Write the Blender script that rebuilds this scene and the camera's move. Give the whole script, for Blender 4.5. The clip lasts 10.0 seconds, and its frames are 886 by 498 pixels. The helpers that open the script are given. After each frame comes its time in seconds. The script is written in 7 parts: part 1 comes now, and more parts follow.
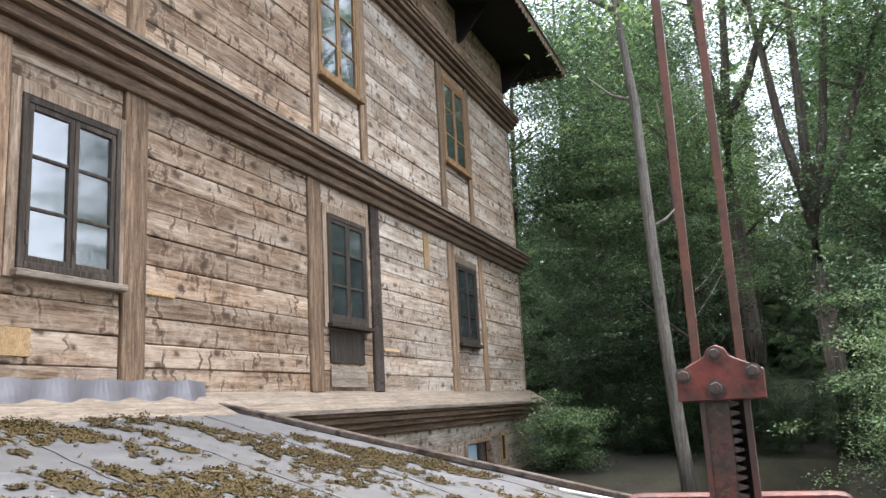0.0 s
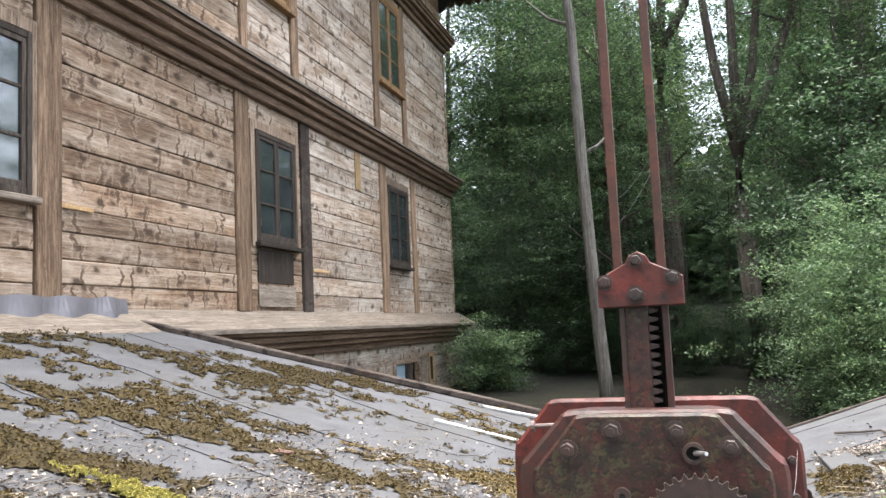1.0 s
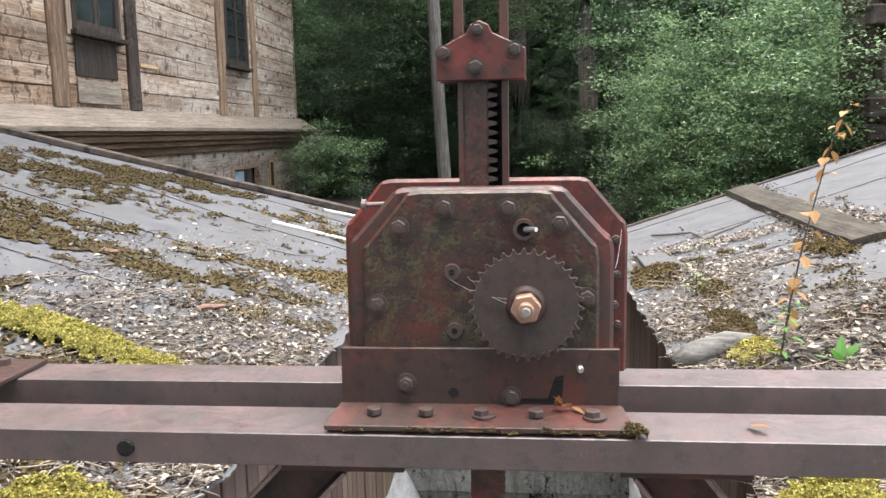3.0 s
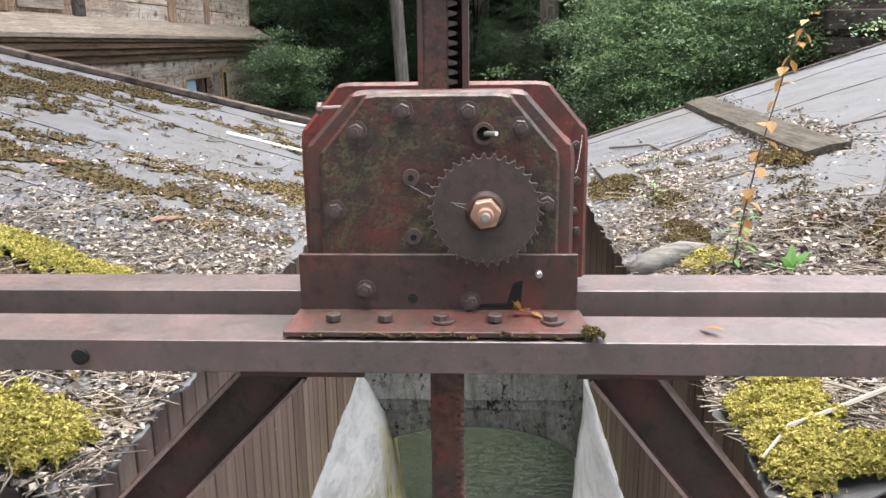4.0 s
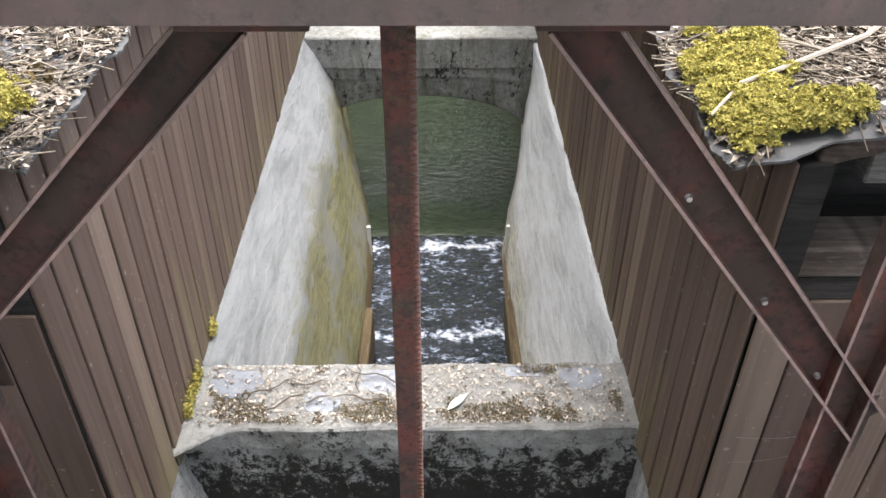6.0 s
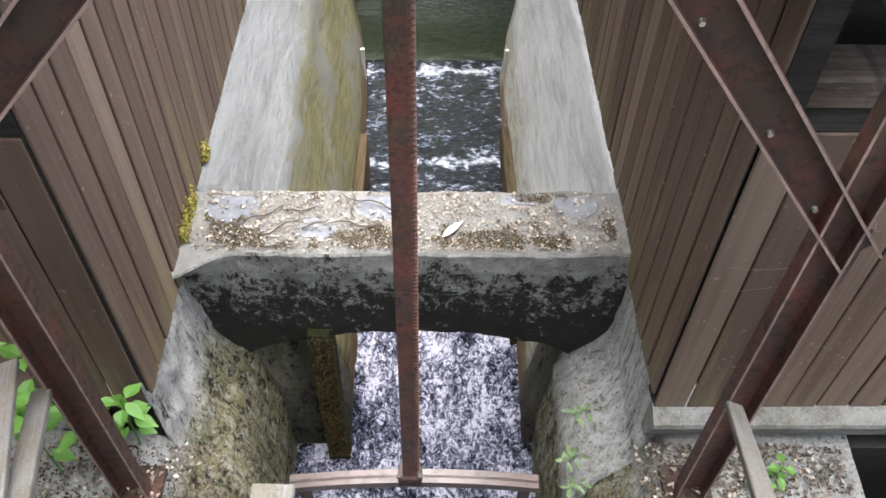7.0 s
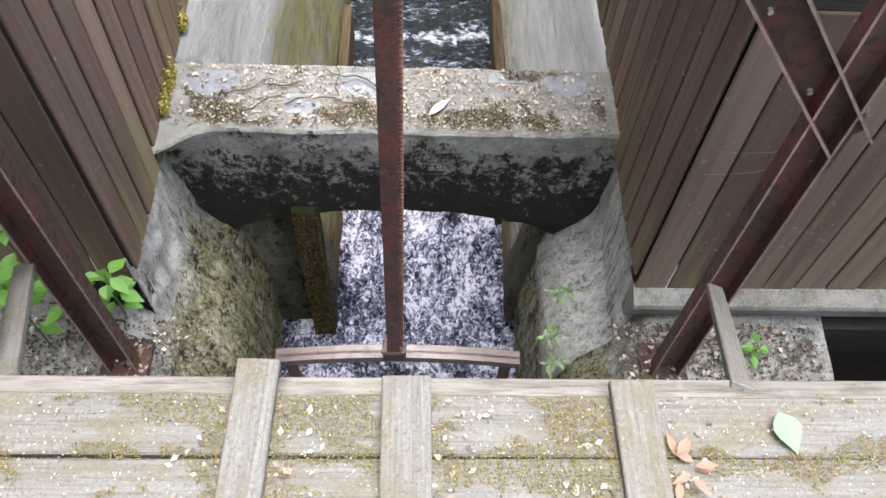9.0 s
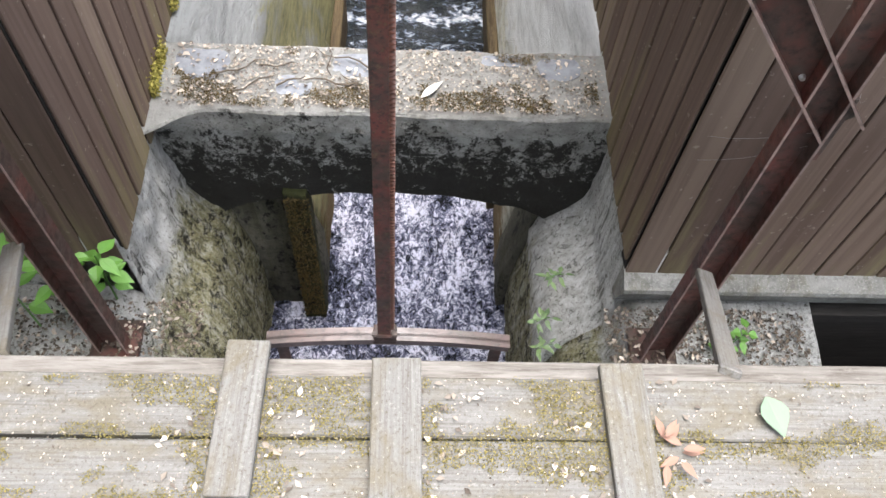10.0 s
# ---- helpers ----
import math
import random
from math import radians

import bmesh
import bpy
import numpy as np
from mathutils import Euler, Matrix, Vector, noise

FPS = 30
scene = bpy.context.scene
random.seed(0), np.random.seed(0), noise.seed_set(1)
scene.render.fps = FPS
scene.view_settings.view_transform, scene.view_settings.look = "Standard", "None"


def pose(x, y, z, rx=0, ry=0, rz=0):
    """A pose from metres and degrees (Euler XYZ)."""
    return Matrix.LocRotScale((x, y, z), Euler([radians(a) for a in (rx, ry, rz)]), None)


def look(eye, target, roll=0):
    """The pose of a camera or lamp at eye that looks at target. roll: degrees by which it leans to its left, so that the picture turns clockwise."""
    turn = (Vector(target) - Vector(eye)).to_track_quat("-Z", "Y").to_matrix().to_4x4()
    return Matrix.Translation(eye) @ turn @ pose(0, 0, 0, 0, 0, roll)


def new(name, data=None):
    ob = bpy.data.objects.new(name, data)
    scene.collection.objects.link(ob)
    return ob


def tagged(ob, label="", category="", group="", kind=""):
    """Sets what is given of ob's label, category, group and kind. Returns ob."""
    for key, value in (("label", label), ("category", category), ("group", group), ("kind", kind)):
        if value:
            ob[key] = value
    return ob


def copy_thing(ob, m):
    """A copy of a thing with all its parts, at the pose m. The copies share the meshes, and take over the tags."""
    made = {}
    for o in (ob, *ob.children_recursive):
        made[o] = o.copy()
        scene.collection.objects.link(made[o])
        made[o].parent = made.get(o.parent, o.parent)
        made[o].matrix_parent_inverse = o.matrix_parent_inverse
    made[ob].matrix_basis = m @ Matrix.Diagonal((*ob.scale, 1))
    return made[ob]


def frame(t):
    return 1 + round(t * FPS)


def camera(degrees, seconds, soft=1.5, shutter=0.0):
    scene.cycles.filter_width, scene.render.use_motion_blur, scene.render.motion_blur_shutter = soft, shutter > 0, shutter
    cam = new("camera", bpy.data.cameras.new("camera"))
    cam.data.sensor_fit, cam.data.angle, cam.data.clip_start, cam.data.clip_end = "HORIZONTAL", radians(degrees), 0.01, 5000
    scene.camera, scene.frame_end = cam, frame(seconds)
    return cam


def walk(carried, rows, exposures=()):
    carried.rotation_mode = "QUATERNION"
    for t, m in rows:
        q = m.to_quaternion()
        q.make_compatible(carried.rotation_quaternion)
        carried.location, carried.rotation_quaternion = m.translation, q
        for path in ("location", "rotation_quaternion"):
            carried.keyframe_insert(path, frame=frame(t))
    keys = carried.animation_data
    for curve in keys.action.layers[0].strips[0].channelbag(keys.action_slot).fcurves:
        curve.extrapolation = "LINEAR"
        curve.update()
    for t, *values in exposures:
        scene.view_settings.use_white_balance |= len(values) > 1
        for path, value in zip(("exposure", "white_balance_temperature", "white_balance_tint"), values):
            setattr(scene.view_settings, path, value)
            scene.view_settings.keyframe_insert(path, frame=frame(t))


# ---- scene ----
cam = camera(57.0, 10.0)
PATH = [
    (0, (0.012, -0.246, 1.75), (-0.683, 1.591, 2.13), -3.1),
    (0.5, (0.013, -0.217, 1.733), (-0.627, 1.655, 2.028), -2.9),
    (1, (0.011, -0.186, 1.713), (-0.545, 1.726, 1.903), -2.6),
    (1.5, (0.01, -0.149, 1.693), (-0.443, 1.797, 1.763), -2.2),
    (2, (0.011, -0.124, 1.676), (-0.342, 1.845, 1.625), -1.9),
    (2.5, (0.011, -0.105, 1.658), (-0.259, 1.869, 1.487), -1.6),
    (2.7, (0.011, -0.096, 1.651), (-0.229, 1.878, 1.434), -1.4),
    (4, (0.009, -0.071, 1.625), (-0.091, 1.866, 1.135), -0.7),
    (4.5, (0.007, -0.065, 1.614), (-0.052, 1.838, 1.002), -0.6),
    (5, (0.004, -0.049, 1.609), (-0.023, 1.788, 0.82), -0.6),
    (5.5, (0.001, -0.031, 1.597), (0.001, 1.699, 0.594), -0.3),
    (6, (-0.002, -0.026, 1.575), (0.025, 1.572, 0.373), 0.3),
    (6.2, (0.002, -0.021, 1.568), (0.033, 1.517, 0.291), 0.5),
    (7.3, (-0.007, 0.011, 1.548), (0.033, 1.254, -0.019), 1.8),
    (7.5, (-0.006, 0.013, 1.544), (0.034, 1.22, -0.05), 1.9),
    (8, (-0.005, 0.016, 1.54), (0.047, 1.157, -0.102), 2.6),
    (8.5, (-0.003, 0.018, 1.538), (0.063, 1.118, -0.132), 3.3),
    (9, (-0.004, 0.018, 1.536), (0.073, 1.091, -0.15), 4.2),
    (9.5, (-0.005, 0.018, 1.532), (0.086, 1.072, -0.165), 5.2),
    (10, (-0.004, 0.017, 1.534), (0.095, 1.056, -0.172), 5.8),
]
EXPOSURES = [(0, 2.72), (2.5, 2.62), (4, 2.72), (5, 2.78), (5.5, 2.84), (6.2, 2.85), (8, 2.72), (10, 2.7)]
walk(cam, [(t, look(eye, target, roll)) for t, eye, target, roll in PATH], EXPOSURES)

# ---- world, sun, exposure ----
world = bpy.data.worlds.new("sky")
scene.world = world
world.use_nodes = True
wn = world.node_tree
sky = wn.nodes.new("ShaderNodeTexSky")
sky.sky_type, sky.sun_disc = "NISHITA", False
sky.sun_elevation, sky.sun_rotation = radians(84), radians(56)
sky.air_density, sky.dust_density, sky.ozone_density = 1.0, 5.0, 2.0
wn.nodes["Background"].inputs["Strength"].default_value = 0.15
cloud = wn.nodes.new("ShaderNodeMix")
cloud.data_type = "RGBA"
cloud.inputs[0].default_value = 0.6
cloud.inputs[7].default_value = (3.3, 3.45, 3.65, 1)      # thin white cloud over the blue
wn.links.new(sky.outputs[0], cloud.inputs[6])
wn.links.new(cloud.outputs[2], wn.nodes["Background"].inputs["Color"])
sun = new("sun", bpy.data.lights.new("sun", "SUN"))
sun.data.energy, sun.data.angle, sun.data.color = 1.35, radians(55), (1.0, 0.985, 0.96)
sun.matrix_world = look((0.95, 0.64, 10.9), (0, 0, 0))

# ---- small tools ----
ORG = {}
RND = random.Random(7)


def thing(name, loc, label, category, group="", kind=""):
    ob = new(name)
    ob.location = loc
    ob.empty_display_size = 0.1
    ORG[ob] = Vector(loc)
    return tagged(ob, label, category, group, kind)


def part(name, bm, material, parent, label="", smooth=False):
    """Links a bmesh, given in world places, as one mesh under a thing or a part."""
    org = ORG[parent]
    bm.transform(Matrix.Translation(-org))
    me = bpy.data.meshes.new(name)
    bm.to_mesh(me)
    bm.free()
    return part_mesh(name, me, material, parent, label, smooth)


def part_mesh(name, me, material, parent, label="", smooth=False, m=None):
    if material and not me.materials:
        me.materials.append(material)
    if smooth:
        me.polygons.foreach_set("use_smooth", [True] * len(me.polygons))
    ob = new(name, me)
    ob.parent = parent
    ORG[ob] = ORG[parent]
    if m is not None:
        ob.matrix_basis = Matrix.Translation(-ORG[parent]) @ m
    if label:
        ob["label"] = label
    return ob


def solo(name, bm, material, label, category, group="", kind="", smooth=False):
    """A thing of one mesh, given in world places."""
    me = bpy.data.meshes.new(name)
    bm.to_mesh(me)
    bm.free()
    me.materials.append(material)
    if smooth:
        me.polygons.foreach_set("use_smooth", [True] * len(me.polygons))
    ob = new(name, me)
    ORG[ob] = Vector((0, 0, 0))
    return tagged(ob, label, category, group, kind)


def bevelled(bm, w, seg=1):
    if w:
        bmesh.ops.bevel(bm, geom=bm.edges[:], offset=w, segments=seg, affect="EDGES", profile=0.5)
    return bm


def block(x0, x1, y0, y1, z0, z1, bev=0.0, into=None):
    bm = bmesh.new()
    v = [bm.verts.new((x, y, z)) for x in (x0, x1) for y in (y0, y1) for z in (z0, z1)]
    for f in ((0, 1, 3, 2), (4, 6, 7, 5), (0, 4, 5, 1), (2, 3, 7, 6), (0, 2, 6, 4), (1, 5, 7, 3)):
        bm.faces.new([v[i] for i in f])
    bmesh.ops.recalc_face_normals(bm, faces=bm.faces[:])
    bevelled(bm, bev)
    return merged(into, bm)


def merged(into, bm):
    if into is None:
        return bm
    me = bpy.data.meshes.new("joined")
    bm.to_mesh(me)
    bm.free()
    into.from_mesh(me)
    bpy.data.meshes.remove(me)
    return into


def prism(points, vec, bev=0.0, into=None):
    """A flat outline pushed along vec."""
    bm = bmesh.new()
    n = len(points)
    a = [bm.verts.new(p) for p in points]
    b = [bm.verts.new(Vector(p) + Vector(vec)) for p in points]
    bm.faces.new(a)
    bm.faces.new(b[::-1])
    for i in range(n):
        bm.faces.new((a[i], b[i], b[(i + 1) % n], a[(i + 1) % n]))
    bmesh.ops.recalc_face_normals(bm, faces=bm.faces[:])
    bevelled(bm, bev)
    return merged(into, bm)


def rod(p0, p1, r0, r1=None, seg=10, into=None, bev=0.0):
    p0, p1 = Vector(p0), Vector(p1)
    bm = bmesh.new()
    m = Matrix.Translation((p0 + p1) / 2) @ (p1 - p0).to_track_quat("Z", "Y").to_matrix().to_4x4()
    bmesh.ops.create_cone(bm, cap_ends=True, segments=seg, radius1=r0, radius2=r0 if r1 is None else r1, depth=(p1 - p0).length, matrix=m)
    bevelled(bm, bev)
    return merged(into, bm)


def path_tube(points, radii, seg=7, into=None):
    bm = bmesh.new() if into is None else into
    rings = []
    for i, p in enumerate(points):
        d = (Vector(points[min(i + 1, len(points) - 1)]) - Vector(points[max(i - 1, 0)])).normalized()
        q = d.to_track_quat("Z", "Y")
        rings.append([bm.verts.new(Vector(p) + q @ Vector((math.cos(a) * radii[i], math.sin(a) * radii[i], 0))) for a in (2 * math.pi * k / seg for k in range(seg))])
    for a, b in zip(rings, rings[1:]):
        for k in range(seg):
            bm.faces.new((a[k], a[(k + 1) % seg], b[(k + 1) % seg], b[k]))
    bm.faces.new(rings[0][::-1])
    bm.faces.new(rings[-1])
    return bm


def strewn(name, verts, faces):
    """A mesh from arrays of corners (n, k, 3) of loose pieces."""
    v = np.asarray(verts, np.float32)
    n, k, _ = v.shape
    me = bpy.data.meshes.new(name)
    me.vertices.add(n * k)
    me.vertices.foreach_set("co", v.reshape(-1))
    f = np.asarray(faces, np.int32)
    idx = (np.arange(n)[:, None, None] * k + f[None]).reshape(-1)
    m, c = len(f), f.shape[1]
    me.loops.add(n * m * c)
    me.loops.foreach_set("vertex_index", idx)
    me.polygons.add(n * m)
    me.polygons.foreach_set("loop_start", np.arange(n * m) * c)
    me.polygons.foreach_set("loop_total", np.full(n * m, c))
    me.update(calc_edges=True)
    return me


def turns(rng, n, tilt):
    """Random frames: two axes of each piece, its flat side up but for a tilt."""
    nrm = np.stack([rng.normal(0, tilt, n), rng.normal(0, tilt, n), np.ones(n)], 1)
    nrm /= np.linalg.norm(nrm, axis=1)[:, None]
    a = rng.uniform(0, 2 * np.pi, n)
    u = np.stack([np.cos(a), np.sin(a), np.zeros(n)], 1)
    u -= nrm * (u * nrm).sum(1)[:, None]
    u /= np.linalg.norm(u, axis=1)[:, None]
    return u, np.cross(nrm, u), nrm


def leaves(name, centres, size, tilt, rng, slim=0.55):
    """Loose bent leaves of four corners with a fold along the middle."""
    n = len(centres)
    u, v, w = turns(rng, n, tilt)
    s = (size * rng.uniform(0.6, 1.3, n))[:, None]
    c = np.asarray(centres)
    q = np.stack([c - u * s * 0.5, c + v * s * slim * 0.5 + w * s * 0.12, c + u * s * 0.5 - w * s * 0.1, c - v * s * slim * 0.5 + w * s * 0.12], 1)
    return strewn(name, q, [(0, 1, 2), (0, 2, 3)])


# ---- materials ----
class Mat:
    def __init__(self, name, rough=0.8, metal=0.0):
        self.m = bpy.data.materials.new(name)
        self.m.use_nodes = True
        self.t = self.m.node_tree
        self.b = self.t.nodes["Principled BSDF"]
        self.b.inputs["Roughness"].default_value = rough
        self.b.inputs["Metallic"].default_value = metal
        self.b.inputs["Specular IOR Level"].default_value = 0.4

    def put(self, socket, value):
        if hasattr(value, "is_linked") or isinstance(value, bpy.types.NodeSocket):
            self.t.links.new(value, socket)
        else:
            socket.default_value = value

    def node(self, kind, **inputs):
        n = self.t.nodes.new("ShaderNode" + kind)
        for k, v in inputs.items():
            self.put(n.inputs[k.replace("_", " ")], v)
        return n

    def coords(self, scale=(1, 1, 1), spread=0.0):
        c = self.node("TexCoord").outputs["Object"]
        mp = self.node("Mapping", Scale=scale)
        self.put(mp.inputs["Vector"], c)
        if spread:
            r = self.node("ObjectInfo").outputs["Random"]
            k = self.math("MULTIPLY", r, spread)
            comb = self.node("CombineXYZ", X=k, Y=k, Z=k)
            self.put(mp.inputs["Location"], comb.outputs[0])
        return mp.outputs[0]

    def noise(self, vec, scale, detail=4.0, rough=0.6, distort=0.0):
        n = self.node("TexNoise", Scale=scale, Detail=detail, Roughness=rough, Distortion=distort)
        self.put(n.inputs["Vector"], vec)
        return n.outputs["Fac"]

    def voronoi(self, vec, scale):
        n = self.node("TexVoronoi", Scale=scale)
        self.put(n.inputs["Vector"], vec)
        return n.outputs["Distance"]

    def ramp(self, fac, *stops):
        n = self.node("ValToRGB")
        self.put(n.inputs["Fac"], fac)
        e = n.color_ramp.elements
        while len(e) < len(stops):
            e.new(0.5)
        for el, (p, c) in zip(e, stops):
            el.position, el.color = p, (c, c, c, 1) if isinstance(c, (int, float)) else (*c, 1)
        return n.outputs["Color"]

    def mix(self, fac, a, b, kind="MIX"):
        n = self.t.nodes.new("ShaderNodeMix")
        n.data_type, n.blend_type = "RGBA", kind
        for i, v in ((0, fac), (6, a), (7, b)):
            if isinstance(v, tuple):
                v = (*v, 1)
            self.put(n.inputs[i], v)
        return n.outputs[2]

    def math(self, op, a, b=0.0):
        n = self.t.nodes.new("ShaderNodeMath")
        n.operation = op
        self.put(n.inputs[0], a)
        self.put(n.inputs[1], b)
        return n.outputs[0]

    def random(self):
        return self.node("ObjectInfo").outputs["Random"]

    def island(self):
        return self.node("NewGeometry").outputs["Random Per Island"]

    def done(self, colour, height=None, strength=0.4, distance=0.01, rough=None):
        self.put(self.b.inputs["Base Color"], colour if not isinstance(colour, tuple) else (*colour, 1))
        if rough is not None:
            self.put(self.b.inputs["Roughness"], rough)
        if height is not None:
            bp = self.node("Bump", Strength=strength, Distance=distance, Height=height)
            self.put(self.b.inputs["Normal"], bp.outputs[0])
        return self.m


def wood(name, pale, mid, dark, knots=True, grain=1.0, spread=60.0, bump=0.5, vary=0.5, axis="x", chips=0.3, figure=0.7, stretch=1.0):
    """Weathered wood, its grain along one local axis; grain above 1 is finer."""
    w = Mat(name, 0.85)
    w.b.inputs["Specular IOR Level"].default_value = 0.2

    def run(long, across):
        long = long * stretch
        k = {"x": (long, across, across), "y": (across, long, across), "z": (across, across, long)}[axis]
        return w.coords(k, spread)

    g = w.noise(run(0.9 * grain ** 0.5, 16 * grain), 1.6, 6, 0.65, 0.9)
    ring = w.noise(run(0.8 * grain ** 0.5, 26 * grain), 1.0, 5, 0.6, 0.7)
    blot = w.noise(run(1.3, 6), 1.0, 7, 0.7, 1.2)
    fine = w.noise(run(7 * grain ** 0.5, 90 * grain), 1.0, 4, 0.7)
    chip = w.noise(run(22, 60), 1.0, 5, 0.75)
    big = w.noise(w.coords((1, 1, 1), spread), 1.1, 4, 0.6)
    col = w.ramp(w.math("ADD", w.math("MULTIPLY", g, 0.55), w.math("MULTIPLY", ring, 0.45)), (0.36, dark), (0.5, mid), (0.62, pale))
    col = w.mix(w.ramp(blot, (0.5, 0.0), (0.68, figure)), col, dark)
    col = w.mix(w.ramp(big, (0.42, 0.0), (0.7, 0.5)), col, tuple(c * 0.6 for c in mid))
    col = w.mix(w.ramp(fine, (0.45, 0.0), (0.65, 0.7)), col, w.mix(1.0, col, (0.38, 0.34, 0.3), "MULTIPLY"))
    col = w.mix(w.ramp(chip, (0.54, 0.0), (0.68, chips)), col, tuple(min(0.6, c * 1.25) for c in pale))
    tone = w.math("ADD", w.math("MULTIPLY", w.random(), vary), 1.0 - vary / 2)
    col = w.mix(1.0, col, w.node("CombineColor", Red=tone, Green=tone, Blue=tone).outputs[0], "MULTIPLY")
    lift = None
    if knots:
        zone = w.noise(w.coords((0.7, 1, 2.2), spread), 1.0, 3, 0.55, 0.4)
        col = w.mix(w.ramp(zone, (0.42, 0.0), (0.64, 0.75)), col, w.mix(1.0, col, (0.62, 0.5, 0.4), "MULTIPLY"))
        col = w.mix(w.ramp(zone, (0.3, 0.35), (0.44, 0.0)), col, tuple(c * 1.1 for c in pale))

        def cells(kx, kz, jitter):
            at = w.node("SeparateXYZ", Vector=w.coords((kx, 1, kz), spread))
            bend = w.math("MULTIPLY", w.math("SUBTRACT", w.noise(w.coords((5, 1, 9), spread), 1.0, 3, 0.6), 0.5), jitter)
            v = w.node("TexVoronoi", Scale=1.0, Vector=w.node("CombineXYZ", X=w.math("ADD", at.outputs["X"], bend), Y=at.outputs["Z"]).outputs[0])
            v.voronoi_dimensions = "2D"
            return v.outputs["Distance"], w.node("SeparateColor", Color=v.outputs["Color"]).outputs["Red"]

        # whorls: curved dark strokes across the board, beside them a pale ring painting light off the swelling
        far, lot = cells(7.2, 1.5, 2.2)
        stroke = w.math("SUBTRACT", far, w.math("MULTIPLY", lot, 0.13))
        col = w.mix(w.ramp(stroke, (0.14, 0.0), (0.2, 0.22), (0.3, 0.0)), col, tuple(min(0.6, c * 1.2) for c in pale))
        col = w.mix(w.ramp(stroke, (0.0, 0.9), (0.05, 0.55), (0.12, 0.0)), col, tuple(c * 0.7 for c in dark))
        far, lot = cells(2.2, 3.6, 0.5)
        near = w.math("SUBTRACT", far, w.math("MULTIPLY", lot, 0.12))
        col = w.mix(w.ramp(near, (0.0, 0.9), (0.05, 0.45), (0.13, 0.0)), col, tuple(c * 0.5 for c in dark))
        lift = w.ramp(stroke, (0.0, 0.0), (0.22, 1.0), (0.5, 0.4))
    h = w.math("ADD", w.math("MULTIPLY", g, 0.6), w.math("MULTIPLY", fine, 0.5))
    if lift is not None:
        h = w.math("ADD", h, w.math("MULTIPLY", lift, 0.25))
    return w.done(col, h, bump, 0.012)


def concrete(name, pale, dark, algae, black=0.5, green=0.45, tide=None, along=False, growth=((0.05, 0.042, 0.022), (0.19, 0.16, 0.07))):
    """Old concrete: streaked, chipped, black algae held to steep faces by the normal so tops stay lighter, brown-green
    growth below a tide line.
    """
    c = Mat(name, 0.9)
    c.b.inputs["Specular IOR Level"].default_value = 0.2
    v = c.coords()
    n1 = c.noise(v, 2.2, 8, 0.65)
    streak = c.noise(c.coords((7, 0.8, 3) if along else (7, 7, 0.9)), 1.6, 7, 0.7, 0.5)
    fine = c.noise(v, 60, 4, 0.7)
    mid = c.noise(v, 11, 8, 0.75)
    col = c.ramp(n1, (0.3, dark), (0.62, pale))
    col = c.mix(c.ramp(streak, (green, 0.0), (green + 0.18, 0.8)), col, algae)
    col = c.mix(c.ramp(mid, (0.46, 0.0), (0.62, 0.45)), col, tuple(q * 0.6 for q in dark))
    chips = c.ramp(c.noise(v, 26, 6, 0.75), (0.5, 0.0), (0.62, 0.5))
    col = c.mix(chips, col, tuple(q * 0.55 for q in dark))
    grit = c.noise(v, 140, 3, 0.7)
    col = c.mix(c.ramp(grit, (0.55, 0.0), (0.68, 0.6)), col, tuple(min(0.6, q * 1.35) for q in pale))
    up = c.node("SeparateXYZ", Vector=c.node("NewGeometry").outputs["Normal"]).outputs["Z"]
    steep = c.ramp(up, (0.35, 1.0), (0.8, 0.12))
    spot = c.math("ADD", c.math("MULTIPLY", c.noise(c.coords((1, 1, 0.55)), 6.5, 10, 0.8), 0.6), c.math("MULTIPLY", c.noise(c.coords((1, 1, 0.6)), 27, 8, 0.8), 0.4))
    blk = c.ramp(spot, (black - 0.01, 0.0), (black + 0.03, 0.95))
    col = c.mix(c.math("MULTIPLY", blk, steep), col, (0.01, 0.0095, 0.009))
    if tide is not None:
        z = c.node("SeparateXYZ", Vector=v).outputs["Z"]
        low = c.math("ADD", c.math("MULTIPLY", z, -1.0), c.math("MULTIPLY", c.noise(v, 3.5, 7, 0.7), 0.9))
        growth = c.mix(c.noise(v, 9, 6, 0.7), *growth)
        col = c.mix(c.ramp(c.math("SUBTRACT", low, tide), (0.35, 0.0), (0.75, 0.9)), col, growth)
    col = c.mix(c.math("MULTIPLY", fine, 0.35), col, c.mix(1.0, col, (0.4, 0.4, 0.38), "MULTIPLY"))
    return c.done(col, c.math("ADD", c.math("MULTIPLY", fine, 0.4), c.math("ADD", n1, mid)), 0.6, 0.02)


